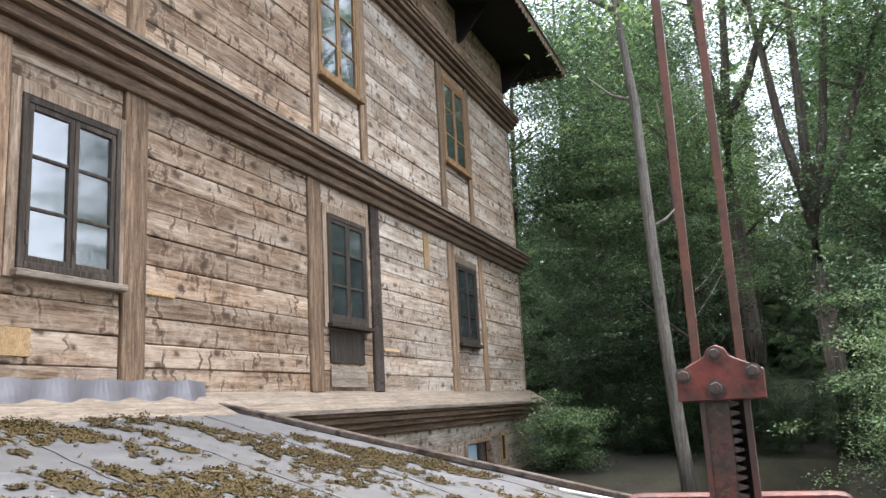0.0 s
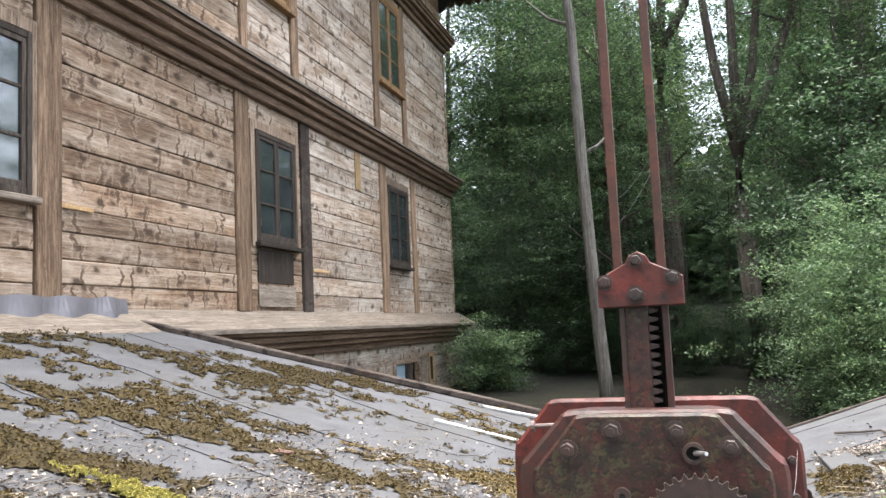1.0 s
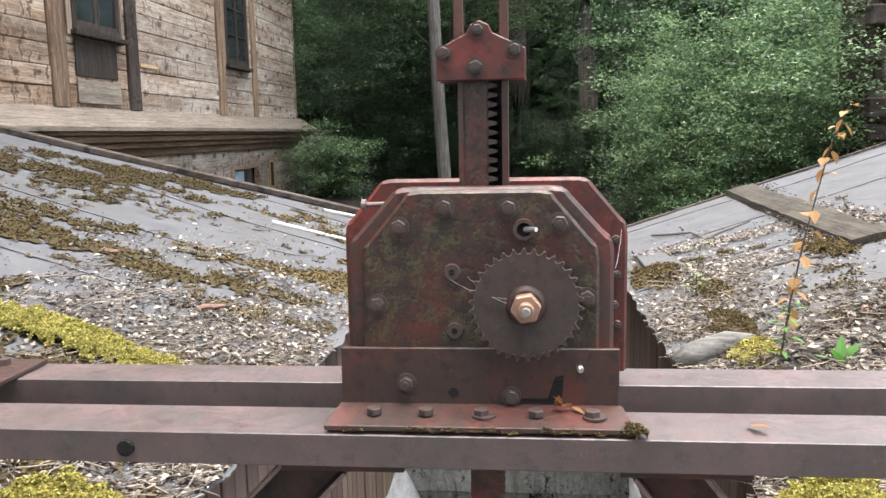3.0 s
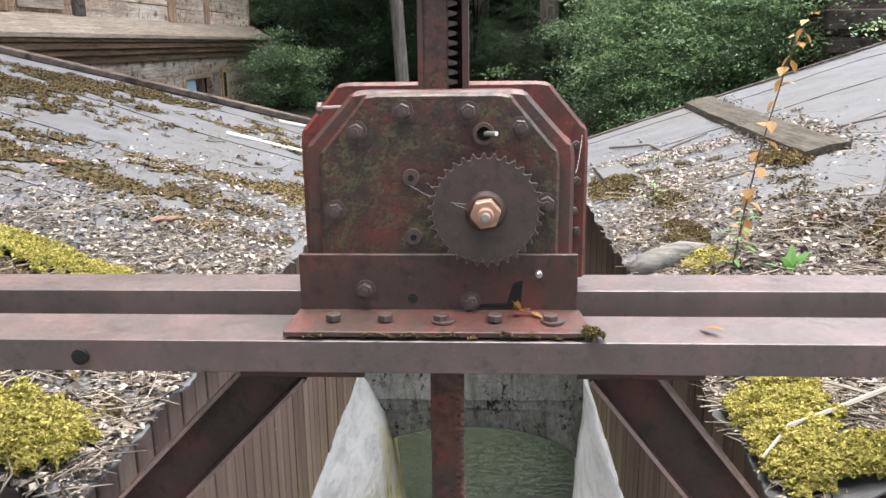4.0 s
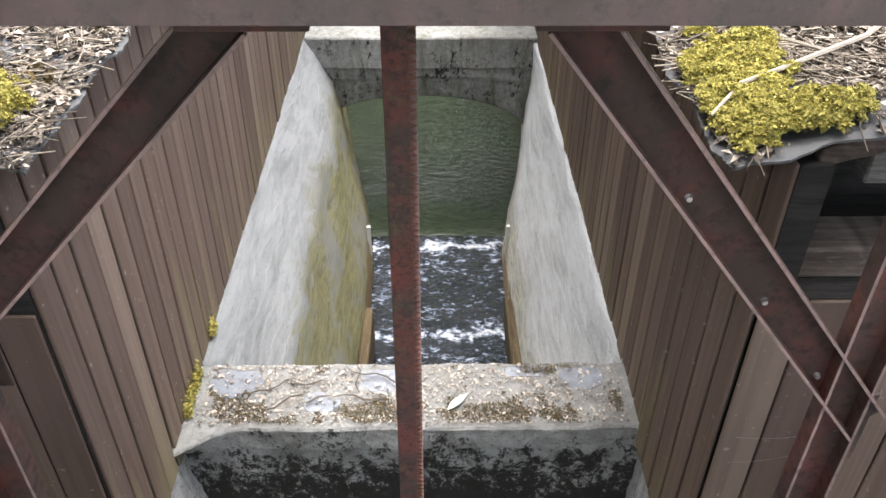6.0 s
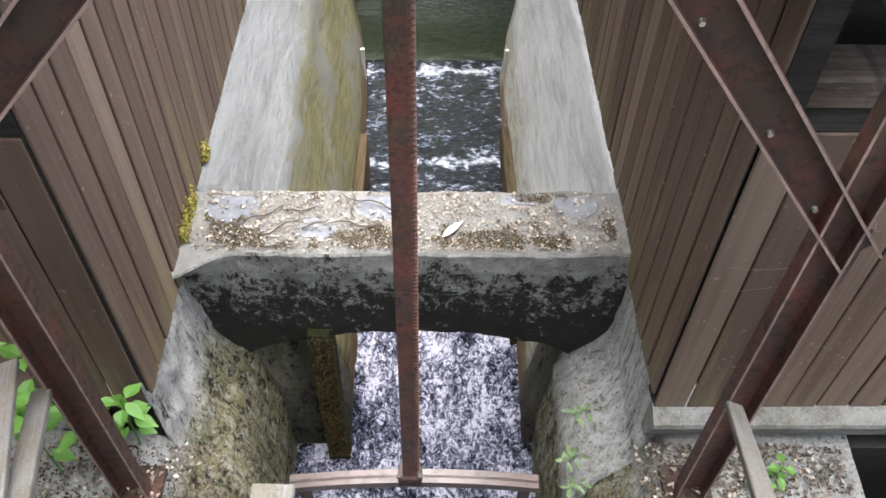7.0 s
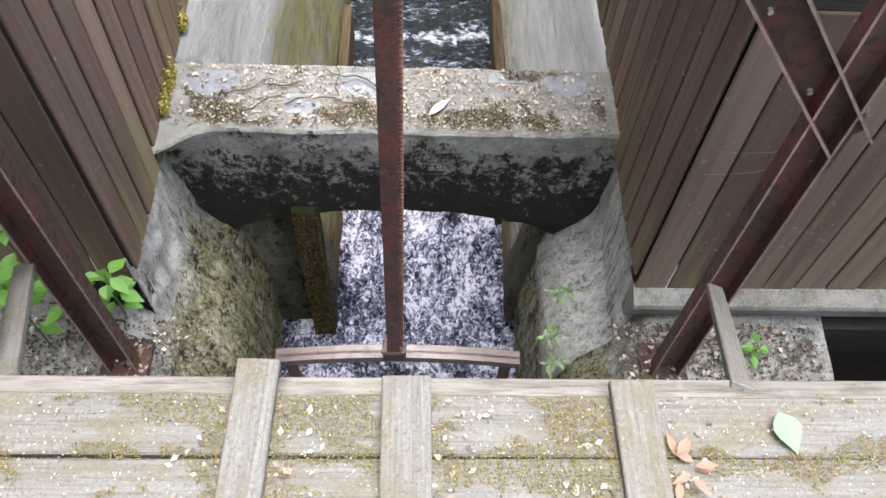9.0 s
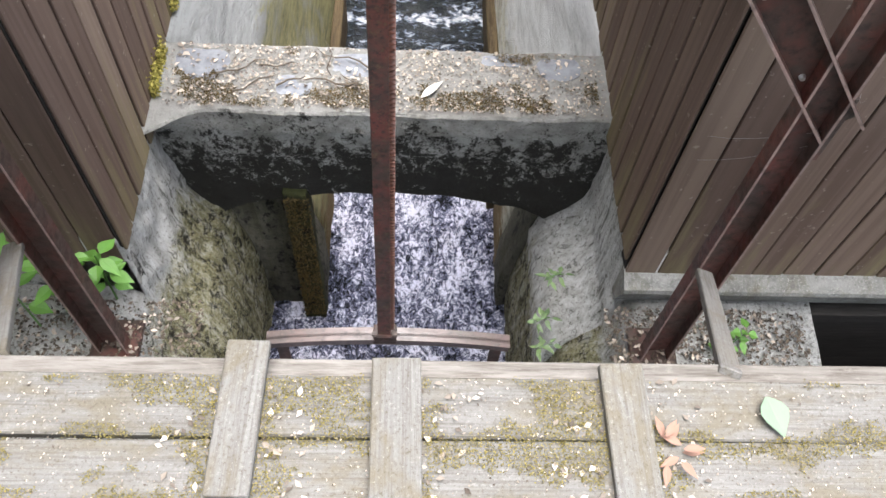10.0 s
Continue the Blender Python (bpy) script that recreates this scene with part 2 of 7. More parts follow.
def steel(name, red, brown, dark, share=0.5, lichen=0.0, gloss=0.4):
    """Old red lead paint, faded and rusted through."""
    s = Mat(name, 0.6)
    s.b.inputs["Specular IOR Level"].default_value = gloss
    v = s.coords()
    n1 = s.noise(v, 9, 8, 0.7, 0.3)
    n2 = s.noise(v, 34, 6, 0.65)
    fine = s.noise(v, 190, 3, 0.6)
    col = s.mix(s.ramp(n1, (share - 0.09, 0.0), (share + 0.09, 1.0)), brown, red)
    col = s.mix(s.ramp(n2, (0.52, 0.0), (0.68, 0.75)), col, dark)
    broad = s.noise(s.coords((1, 1, 0.6)), 3.2, 6, 0.65, 0.8)
    col = s.mix(s.ramp(broad, (0.5, 0.0), (0.66, 0.55)), col, dark)
    col = s.mix(s.ramp(s.noise(v, 60, 7, 0.75), (0.6, 0.0), (0.67, 0.5)), col, tuple(min(0.5, c * 1.7 + 0.012) for c in red))
    if lichen:
        col = s.mix(s.ramp(s.noise(v, 38, 8, 0.78), (0.6 - lichen, 0.0), (0.68 - lichen, 0.7)), col, (0.095, 0.085, 0.04))
        col = s.mix(s.ramp(s.noise(v, 110, 6, 0.7), (0.57, 0.0), (0.65, 0.6)), col, (0.16, 0.04, 0.032))
        col = s.mix(s.ramp(s.noise(v, 75, 6, 0.7), (0.55, 0.0), (0.62, 0.8)), col, dark)
    col = s.mix(s.math("MULTIPLY", fine, 0.4), col, s.mix(1.0, col, (0.5, 0.45, 0.42), "MULTIPLY"))
    h = s.math("ADD", s.math("MULTIPLY", n2, 0.6), s.math("MULTIPLY", fine, 0.25))
    return s.done(col, h, 0.35, 0.004, s.ramp(n2, (0.35, 0.36), (0.7, 0.62)))


def leafy(name, a, b, gloss=0.45, glow=0.35, mass=0.0):
    """Leaves that let some light through, each of its own green."""
    l = Mat(name, gloss)
    col = l.ramp(l.island(), (0.0, a), (1.0, b))
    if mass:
        # clump-wide noise tints whole sprays down, painting shaded masses
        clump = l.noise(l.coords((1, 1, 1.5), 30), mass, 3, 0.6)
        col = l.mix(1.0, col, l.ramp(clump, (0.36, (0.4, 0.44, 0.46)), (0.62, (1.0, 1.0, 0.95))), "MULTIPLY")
    l.done(col)
    tr = l.node("BsdfTranslucent", Color=col)
    mx = l.node("MixShader", Fac=glow)
    l.put(mx.inputs[1], l.b.outputs[0])
    l.put(mx.inputs[2], tr.outputs[0])
    l.put(l.t.nodes["Material Output"].inputs["Surface"], mx.outputs[0])
    return l.m


def plain(name, colour, rough=0.7, metal=0.0, spots=0.3, scale=25):
    p = Mat(name, rough, metal)
    n = p.noise(p.coords(), scale, 5, 0.65)
    return p.done(p.mix(p.math("MULTIPLY", n, spots * 2), colour, tuple(c * 0.45 for c in colour)), n, 0.25, 0.005)


M_BOARD = wood("weathered_boards", (0.48, 0.395, 0.315), (0.35, 0.258, 0.185), (0.115, 0.074, 0.048), vary=0.6, figure=0.8, grain=0.8)
# bleached boards, lightened further for skylight the nearby trees hold off
M_SILVER = wood("bleached_lit_boards", (0.66, 0.585, 0.505), (0.53, 0.445, 0.365), (0.2, 0.142, 0.1), vary=0.4, figure=0.5, grain=0.8)
M_POST = wood("brown_posts", (0.4, 0.285, 0.19), (0.26, 0.172, 0.112), (0.08, 0.052, 0.035), knots=False)
M_CORNICE = wood("dark_cornice", (0.29, 0.2, 0.138), (0.175, 0.115, 0.077), (0.055, 0.037, 0.026), knots=False, axis="y")
M_PALE = wood("pale_boards", (0.29, 0.25, 0.205), (0.22, 0.183, 0.147), (0.12, 0.095, 0.076), knots=False, axis="y")
M_CASING = wood("casing_boards", (0.42, 0.33, 0.25), (0.28, 0.205, 0.148), (0.1, 0.068, 0.047), knots=False, axis="z")
M_JOIST = wood("painted_joist", (0.2, 0.188, 0.175), (0.16, 0.149, 0.138), (0.115, 0.106, 0.096), knots=False, vary=0.1)
M_FRAME = wood("dark_window_wood", (0.1, 0.082, 0.068), (0.058, 0.046, 0.037), (0.025, 0.02, 0.016), knots=False, axis="z")
M_OCHRE = wood("ochre_window_wood", (0.4, 0.26, 0.14), (0.3, 0.18, 0.09), (0.14, 0.08, 0.042), knots=False, vary=0.2, axis="z")
M_NEWWOOD = wood("new_wood", (0.6, 0.42, 0.23), (0.5, 0.33, 0.17), (0.36, 0.23, 0.12), knots=False)
cl = Mat("brown_cladding", 0.7)
cl.b.inputs["Specular IOR Level"].default_value = 0.25
cgrain = cl.noise(cl.coords((0.7, 34, 34), 40), 1.0, 4, 0.6, 0.3)
cblot = cl.noise(cl.coords((1.2, 5, 5), 40), 1.6, 6, 0.65)
ccol = cl.ramp(cl.random(), (0.0, (0.09, 0.06, 0.048)), (0.5, (0.128, 0.088, 0.07)), (0.85, (0.155, 0.11, 0.087)), (1.0, (0.19, 0.142, 0.112)))
ccol = cl.mix(cl.ramp(cgrain, (0.42, 0.0), (0.62, 0.45)), ccol, cl.mix(1.0, ccol, (0.5, 0.46, 0.44), "MULTIPLY"))
ccol = cl.mix(cl.ramp(cblot, (0.48, 0.0), (0.7, 0.3)), ccol, (0.13, 0.098, 0.08))
cx = cl.node("SeparateXYZ", Vector=cl.coords()).outputs["X"]
clow = cl.math("SUBTRACT", cl.noise(cl.coords((0.9, 9, 9), 40), 1.4, 5, 0.65, 0.4), cl.math("MULTIPLY", cx, 0.28))
ccol = cl.mix(cl.ramp(clow, (0.62, 0.0), (0.9, 0.7)), ccol, (0.2, 0.175, 0.085))
cspeck = cl.noise(cl.coords((40, 40, 40), 40), 1.0, 3, 0.6)
ccol = cl.mix(cl.ramp(cspeck, (0.66, 0.0), (0.72, 0.6)), ccol, (0.3, 0.26, 0.22))
M_CLAD = cl.done(ccol, cgrain, 0.25, 0.006)
dk = Mat("grey_deck", 0.9)
dk.b.inputs["Specular IOR Level"].default_value = 0.2
dgrain = dk.noise(dk.coords((3.5, 170, 170), 40), 1.0, 5, 0.72, 0.25)
dwide = dk.noise(dk.coords((2.6, 55, 55), 40), 1.0, 5, 0.65, 0.5)
dblot = dk.noise(dk.coords((5, 12, 12), 40), 1.0, 7, 0.7, 0.4)
dspeck = dk.noise(dk.coords((1, 1, 1), 40), 130, 5, 0.75)
dcol = dk.ramp(dwide, (0.3, (0.12, 0.115, 0.109)), (0.7, (0.172, 0.168, 0.163)))
dcol = dk.mix(dk.ramp(dgrain, (0.49, 0.0), (0.62, 0.65)), dcol, (0.085, 0.078, 0.068))
dcol = dk.mix(dk.ramp(dblot, (0.46, 0.0), (0.62, 0.75)), dcol, (0.115, 0.1, 0.072))
dcol = dk.mix(dk.ramp(dspeck, (0.58, 0.0), (0.68, 0.4)), dcol, (0.32, 0.31, 0.295))
dcol = dk.mix(dk.ramp(dspeck, (0.34, 0.85), (0.45, 0.0)), dcol, (0.075, 0.067, 0.05))
M_DECK = dk.done(dcol, dk.math("ADD", dk.math("MULTIPLY", dgrain, 0.6), dspeck), 0.5, 0.004)
M_LOG = wood("dark_logs", (0.13, 0.105, 0.09), (0.085, 0.068, 0.058), (0.04, 0.032, 0.028))
M_CONC = concrete("old_concrete", (0.27, 0.268, 0.255), (0.16, 0.157, 0.145), (0.11, 0.1, 0.06), 0.6, 0.5)
M_CONC_DARK = concrete("blackened_concrete", (0.36, 0.355, 0.34), (0.19, 0.185, 0.17), (0.1, 0.098, 0.06), 0.5, 0.54)
M_CONC_FAR = concrete("grey_beam_concrete", (0.3, 0.3, 0.285), (0.17, 0.168, 0.155), (0.09, 0.085, 0.05), 0.545, 0.47)
# wet concrete, its colour also darkened for the shade below the beam
M_CONC_WET_SHADE = concrete("wet_shaded_concrete", (0.12, 0.115, 0.09), (0.05, 0.048, 0.04), (0.05, 0.048, 0.025), 0.53, 0.45)
M_STEEL = steel("red_painted_steel", (0.12, 0.038, 0.03), (0.062, 0.039, 0.032), (0.026, 0.02, 0.018), 0.53)
M_BEAM = steel("faded_red_steel", (0.108, 0.068, 0.063), (0.076, 0.054, 0.049), (0.03, 0.024, 0.021), 0.5, gloss=1.0)
M_RUST = steel("brown_rusty_steel", (0.09, 0.032, 0.025), (0.048, 0.03, 0.024), (0.018, 0.014, 0.012), 0.55)
M_COVER = steel("mottled_cover_steel", (0.092, 0.028, 0.022), (0.036, 0.027, 0.02), (0.013, 0.011, 0.01), 0.56, 0.09)
M_BRIGHT = steel("bright_red_steel", (0.17, 0.036, 0.027), (0.085, 0.03, 0.023), (0.028, 0.018, 0.015), 0.5)
M_RACK = steel("lichened_rack_steel", (0.12, 0.034, 0.026), (0.05, 0.034, 0.026), (0.02, 0.016, 0.014), 0.52, 0.05)
M_RODS = steel("rust_red_rods", (0.14, 0.052, 0.034), (0.09, 0.042, 0.03), (0.045, 0.027, 0.021), 0.5)
# pale steel for painted edge gleam and for the worn pin
M_EDGE = steel("worn_lit_steel", (0.24, 0.165, 0.145), (0.19, 0.14, 0.125), (0.09, 0.065, 0.057), 0.5)
M_BOLT = steel("bolt_steel", (0.1, 0.055, 0.045), (0.07, 0.05, 0.043), (0.035, 0.03, 0.027), 0.6)
M_NUT = plain("copper_coloured_nut", (0.36, 0.22, 0.155), 0.45, 0.3, 0.3, 60)
M_TIP = plain("worn_steel_tip", (0.55, 0.53, 0.52), 0.35, 0.8, 0.2, 80)
# near-black for the soffit and for shade put into gaps, holes and recesses
M_SOFFIT_SHADE = wood("soffit_shade_black", (0.03, 0.027, 0.025), (0.02, 0.018, 0.017), (0.012, 0.011, 0.01), knots=False)
M_TIN = plain("grey_tin", (0.2, 0.19, 0.205), 0.5, 0.4, 0.4, 6)
M_BARK = wood("bark", (0.14, 0.12, 0.1), (0.085, 0.07, 0.058), (0.03, 0.025, 0.02), knots=False, axis="z")
M_BARK_PALE = wood("grey_bark", (0.3, 0.28, 0.25), (0.19, 0.175, 0.155), (0.08, 0.07, 0.062), knots=False, axis="z")
# one leaf green three times; shade and open light are in the colour
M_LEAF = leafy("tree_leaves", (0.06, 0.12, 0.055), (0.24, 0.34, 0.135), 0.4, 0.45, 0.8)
M_LEAF_DARK = leafy("shade_tinted_leaves", (0.03, 0.064, 0.034), (0.12, 0.19, 0.085), 0.45, 0.42, 0.8)
M_LEAF_PALE = leafy("light_tinted_leaves", (0.065, 0.135, 0.07), (0.28, 0.39, 0.18), 0.35, 0.42, 1.4)
M_DRY = leafy("dry_leaves", (0.2, 0.095, 0.03), (0.42, 0.24, 0.095), 0.6, 0.3)
M_FRESH = leafy("fresh_leaves", (0.07, 0.19, 0.035), (0.14, 0.3, 0.06))
M_LITTER = leafy("leaf_litter", (0.05, 0.038, 0.03), (0.52, 0.45, 0.38), 0.8, 0.1)
M_TWIG = plain("twigs", (0.1, 0.08, 0.062), 0.85, 0, 0.4, 30)
M_MOULD = leafy("dark_leaf_mould", (0.018, 0.015, 0.012), (0.13, 0.1, 0.075), 0.85, 0.1)
M_MOSS = leafy("moss", (0.1, 0.095, 0.02), (0.54, 0.47, 0.13), 0.9, 0.3)
M_MOSS_DULL = leafy("dull_moss", (0.036, 0.026, 0.01), (0.125, 0.088, 0.03), 0.9, 0.2)
M_MOSS_DECK = leafy("thin_deck_moss", (0.09, 0.075, 0.022), (0.27, 0.225, 0.075), 0.9, 0.2)
M_WHITE = plain("white_paint", (0.5, 0.49, 0.46), 0.6, 0, 0.15, 20)

fl = Mat("roofing_felt", 0.85)
fv = fl.coords()
fbig, fmid, ffine = fl.noise(fv, 0.9, 5, 0.6), fl.noise(fv, 3.5, 8, 0.7, 0.5), fl.noise(fv, 110, 3, 0.7)
fcol = fl.ramp(fmid, (0.3, (0.062, 0.063, 0.068)), (0.7, (0.12, 0.122, 0.132)))
fcol = fl.mix(fl.ramp(fbig, (0.45, 0.0), (0.62, 0.55)), fcol, (0.08, 0.077, 0.072))
fcol = fl.mix(fl.math("MULTIPLY", ffine, 0.45), fcol, (0.09, 0.085, 0.08))
M_FELT = fl.done(fcol, fl.math("ADD", ffine, fmid), 0.35, 0.01)

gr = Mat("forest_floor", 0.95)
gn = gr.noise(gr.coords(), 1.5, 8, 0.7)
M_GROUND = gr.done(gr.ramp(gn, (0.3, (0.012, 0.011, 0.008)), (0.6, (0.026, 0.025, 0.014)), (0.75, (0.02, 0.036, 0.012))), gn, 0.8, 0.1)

gl = Mat("old_glass", 0.06)
gl.b.inputs["IOR"].default_value = 2.1
gl.b.inputs["Specular IOR Level"].default_value = 0.9
gln = gl.noise(gl.coords(), 2.2, 2, 0.5)
M_GLASS = gl.done(gl.ramp(gln, (0.3, (0.015, 0.02, 0.024)), (0.8, (0.045, 0.055, 0.06))), gln, 0.08, 0.02)

def water_mat(name, deep, shallow, size, strength):
    wt = Mat(name, 0.03)
    wt.b.inputs["IOR"].default_value = 1.38
    wt.b.inputs["Specular IOR Level"].default_value = 0.6
    ripple = wt.noise(wt.coords((1, 2.4, 1)), size * 3, 4, 0.6, 0.3)
    wave = wt.noise(wt.coords((1, 1.8, 1)), size, 3, 0.55, 0.2)
    return wt.done(wt.ramp(wave, (0.3, deep), (0.7, shallow)), wt.math("ADD", wt.math("MULTIPLY", ripple, 0.45), wave), strength, 0.05)


M_WATER = water_mat("calm_water", (0.014, 0.019, 0.011), (0.023, 0.03, 0.018), 10, 0.3)
fo = Mat("white_water", 0.12)
fo.b.inputs["Specular IOR Level"].default_value = 0.7
fo1 = fo.noise(fo.coords((1, 0.75, 1)), 36, 9, 0.78, 0.9)
fo2 = fo.noise(fo.coords((1, 0.6, 1)), 5, 4, 0.6)
fosum = fo.math("ADD", fo.math("MULTIPLY", fo1, 0.75), fo.math("MULTIPLY", fo2, 0.4))
# the foam's blue cast paints the sky mirrored in it
M_FOAM = fo.done(fo.ramp(fosum, (0.51, (0.014, 0.016, 0.024)), (0.575, (0.15, 0.16, 0.25)), (0.645, (0.8, 0.81, 0.96))), fo1, 0.8, 0.05)

rp = Mat("rippled_water", 0.05)
rp.b.inputs["IOR"].default_value = 1.9
rp.b.inputs["Specular IOR Level"].default_value = 0.7
rpw = rp.noise(rp.coords((1, 2.3, 1)), 19, 5, 0.62, 0.6)
rpf = rp.noise(rp.coords((1, 2.2, 1)), 17, 4, 0.6, 0.7)
ry = rp.node("SeparateXYZ", Vector=rp.coords()).outputs["Y"]
wob = rp.math("MULTIPLY", rp.noise(rp.coords(), 4, 3), 0.3)
line1 = rp.math("ABSOLUTE", rp.math("SUBTRACT", rp.math("ADD", ry, wob), 5.52))
line2 = rp.math("ABSOLUTE", rp.math("SUBTRACT", rp.math("ADD", ry, wob), 4.52))
near = rp.math("MINIMUM", line1, line2)
patchy = rp.math("MULTIPLY", rp.noise(rp.coords(), 5.5, 2), 0.3)
# pale crests paint sky glints into the colour, beside the sills' foam lines
foam_glints = rp.math("ADD", rp.math("ADD", rp.ramp(near, (0.0, 0.3), (0.05, 0.14)), rp.math("MULTIPLY", rpf, 0.62)), patchy)
M_RIPPLE = rp.done(rp.ramp(foam_glints, (0.575, (0.01, 0.014, 0.018)), (0.64, (0.045, 0.055, 0.075)), (0.69, (0.26, 0.3, 0.38)), (0.78, (0.85, 0.87, 0.92))), rpw, 1.0, 0.09)
M_BLADE = steel("blade_steel", (0.07, 0.042, 0.034), (0.055, 0.04, 0.034), (0.03, 0.024, 0.021), 0.55)
M_WETWOOD = wood("wet_ochre_timber", (0.13, 0.095, 0.05), (0.08, 0.058, 0.032), (0.03, 0.022, 0.014), knots=False, axis="y")
def wing_concrete(name, level, grey=0.36):
    """Old rough wall, pale at its top, speckled with black and olive growth further down."""
    nw = Mat(name, 0.9)
    nw.b.inputs["Specular IOR Level"].default_value = 0.2
    nv = nw.coords()
    streak = nw.noise(nw.coords((12, 12, 2.2)), 1.6, 10, 0.78, 0.4)
    spot = nw.noise(nv, 15, 12, 0.82, 0.3)
    chip = nw.noise(nv, 48, 8, 0.78)
    patch = nw.noise(nv, 4.5, 8, 0.7, 0.5)
    nz = nw.node("SeparateXYZ", Vector=nv).outputs["Z"]
    depth = nw.math("SUBTRACT", nw.math("MULTIPLY", nw.math("ADD", nz, level), -1.0), nw.math("MULTIPLY", nw.math("SUBTRACT", patch, 0.5), 1.1))
    grown = nw.ramp(depth, (0.0, 0.0), (0.16, 1.0))
    col = nw.ramp(streak, (0.34, (grey * 0.5, grey * 0.495, grey * 0.46)), (0.6, (grey * 1.08, grey * 1.09, grey * 1.08)))
    low = nw.ramp(streak, (0.36, (0.11, 0.105, 0.055)), (0.5, (0.28, 0.265, 0.155)), (0.62, (0.52, 0.51, 0.44)))
    col = nw.mix(grown, col, low)
    black = nw.math("ADD", spot, nw.math("MULTIPLY", nw.math("SUBTRACT", grown, 0.5), 0.09))
    col = nw.mix(nw.ramp(black, (0.56, 0.0), (0.6, 0.92)), col, (0.014, 0.013, 0.01))
    run = nw.noise(nw.coords((16, 16, 1.6)), 1.5, 9, 0.75, 0.6)
    col = nw.mix(nw.ramp(run, (0.55, 0.0), (0.62, 0.75)), col, (0.035, 0.033, 0.022))
    col = nw.mix(nw.ramp(chip, (0.56, 0.0), (0.62, 0.7)), col, (0.46, 0.45, 0.41))
    col = nw.mix(nw.ramp(chip, (0.4, 0.75), (0.46, 0.0)), col, nw.mix(1.0, col, (0.25, 0.23, 0.18), "MULTIPLY"))
    return nw.done(col, nw.math("ADD", nw.math("MULTIPLY", chip, 0.5), nw.math("ADD", streak, spot)), 1.0, 0.03)


def lining(name, line, foot, upper, lower, ochre):
    """Channel wall: a pale scoured band, growth below a ragged line, rotten ochre near the water."""
    li = Mat(name, 0.85)
    li.b.inputs["Specular IOR Level"].default_value = 0.25
    v = li.coords()
    streak = li.noise(li.coords((8, 1.3, 6)), 1.5, 10, 0.76, 0.5)
    fine = li.noise(li.coords((34, 5, 26)), 1.0, 9, 0.8, 0.3)
    big = li.noise(li.coords((1, 0.5, 1)), 3.0, 8, 0.7, 0.4)
    speck = li.noise(v, 75, 5, 0.75)
    z = li.node("SeparateXYZ", Vector=v).outputs["Z"]
    ragged = li.math("ADD", li.math("MULTIPLY", li.math("SUBTRACT", big, 0.5), 1.0), li.math("MULTIPLY", li.math("SUBTRACT", streak, 0.5), 0.7))
    under = li.math("ADD", li.math("MULTIPLY", z, -1.0), ragged)
    col = li.ramp(streak, (0.35, tuple(c * 0.66 for c in upper)), (0.52, upper), (0.7, tuple(c * 1.15 for c in upper)))
    low = li.ramp(fine, (0.34, tuple(c * 0.35 for c in lower)), (0.5, lower), (0.64, tuple(c * 1.6 for c in lower)))
    low = li.mix(li.ramp(big, (0.48, 0.0), (0.6, 0.7)), low, tuple(c * 0.8 for c in upper))
    col = li.mix(li.ramp(li.math("SUBTRACT", under, line), (0.0, 0.0), (0.09, 0.92)), col, low)
    col = li.mix(li.ramp(li.math("SUBTRACT", under, foot), (0.0, 0.0), (0.1, 0.9)), col, li.mix(fine, tuple(c * 0.3 for c in ochre), ochre))
    col = li.mix(li.ramp(fine, (0.6, 0.0), (0.67, 0.75)), col, li.mix(1.0, col, (0.28, 0.26, 0.22), "MULTIPLY"))
    col = li.mix(li.ramp(speck, (0.58, 0.0), (0.66, 0.5)), col, li.mix(1.0, col, (0.4, 0.38, 0.34), "MULTIPLY"))
    return li.done(col, li.math("ADD", fine, streak), 0.8, 0.025)


M_CONC_NEAR = wing_concrete("wing_concrete", 1.5, 0.58)
M_CONC_PALE = wing_concrete("pale_wing_concrete", 2.0, 0.66)
M_CONC_L = lining("channel_concrete_mossy", 1.33, 2.3, (0.225, 0.232, 0.236), (0.15, 0.14, 0.062), (0.17, 0.11, 0.045))
M_CONC_R = lining("channel_concrete_pale", 2.0, 2.35, (0.55, 0.56, 0.565), (0.34, 0.325, 0.26), (0.2, 0.13, 0.05))

# black algae on the cast beam's face, with shade painted in towards its underside
bf = Mat("algae_shade_black_concrete", 0.88)
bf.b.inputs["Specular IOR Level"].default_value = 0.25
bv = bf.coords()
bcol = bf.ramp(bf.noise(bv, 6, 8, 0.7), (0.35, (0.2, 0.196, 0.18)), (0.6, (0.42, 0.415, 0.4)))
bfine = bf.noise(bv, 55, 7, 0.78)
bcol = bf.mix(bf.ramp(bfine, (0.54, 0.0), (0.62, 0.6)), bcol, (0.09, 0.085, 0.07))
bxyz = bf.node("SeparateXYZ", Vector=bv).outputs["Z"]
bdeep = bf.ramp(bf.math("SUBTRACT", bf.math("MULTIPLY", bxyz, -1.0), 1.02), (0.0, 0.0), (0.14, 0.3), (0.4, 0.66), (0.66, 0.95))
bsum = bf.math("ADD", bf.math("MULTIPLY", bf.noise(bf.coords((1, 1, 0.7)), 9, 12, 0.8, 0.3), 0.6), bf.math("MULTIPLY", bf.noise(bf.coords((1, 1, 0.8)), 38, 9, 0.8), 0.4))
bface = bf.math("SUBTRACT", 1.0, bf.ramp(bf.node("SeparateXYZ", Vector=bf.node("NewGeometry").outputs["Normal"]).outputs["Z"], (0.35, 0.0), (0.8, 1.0)))
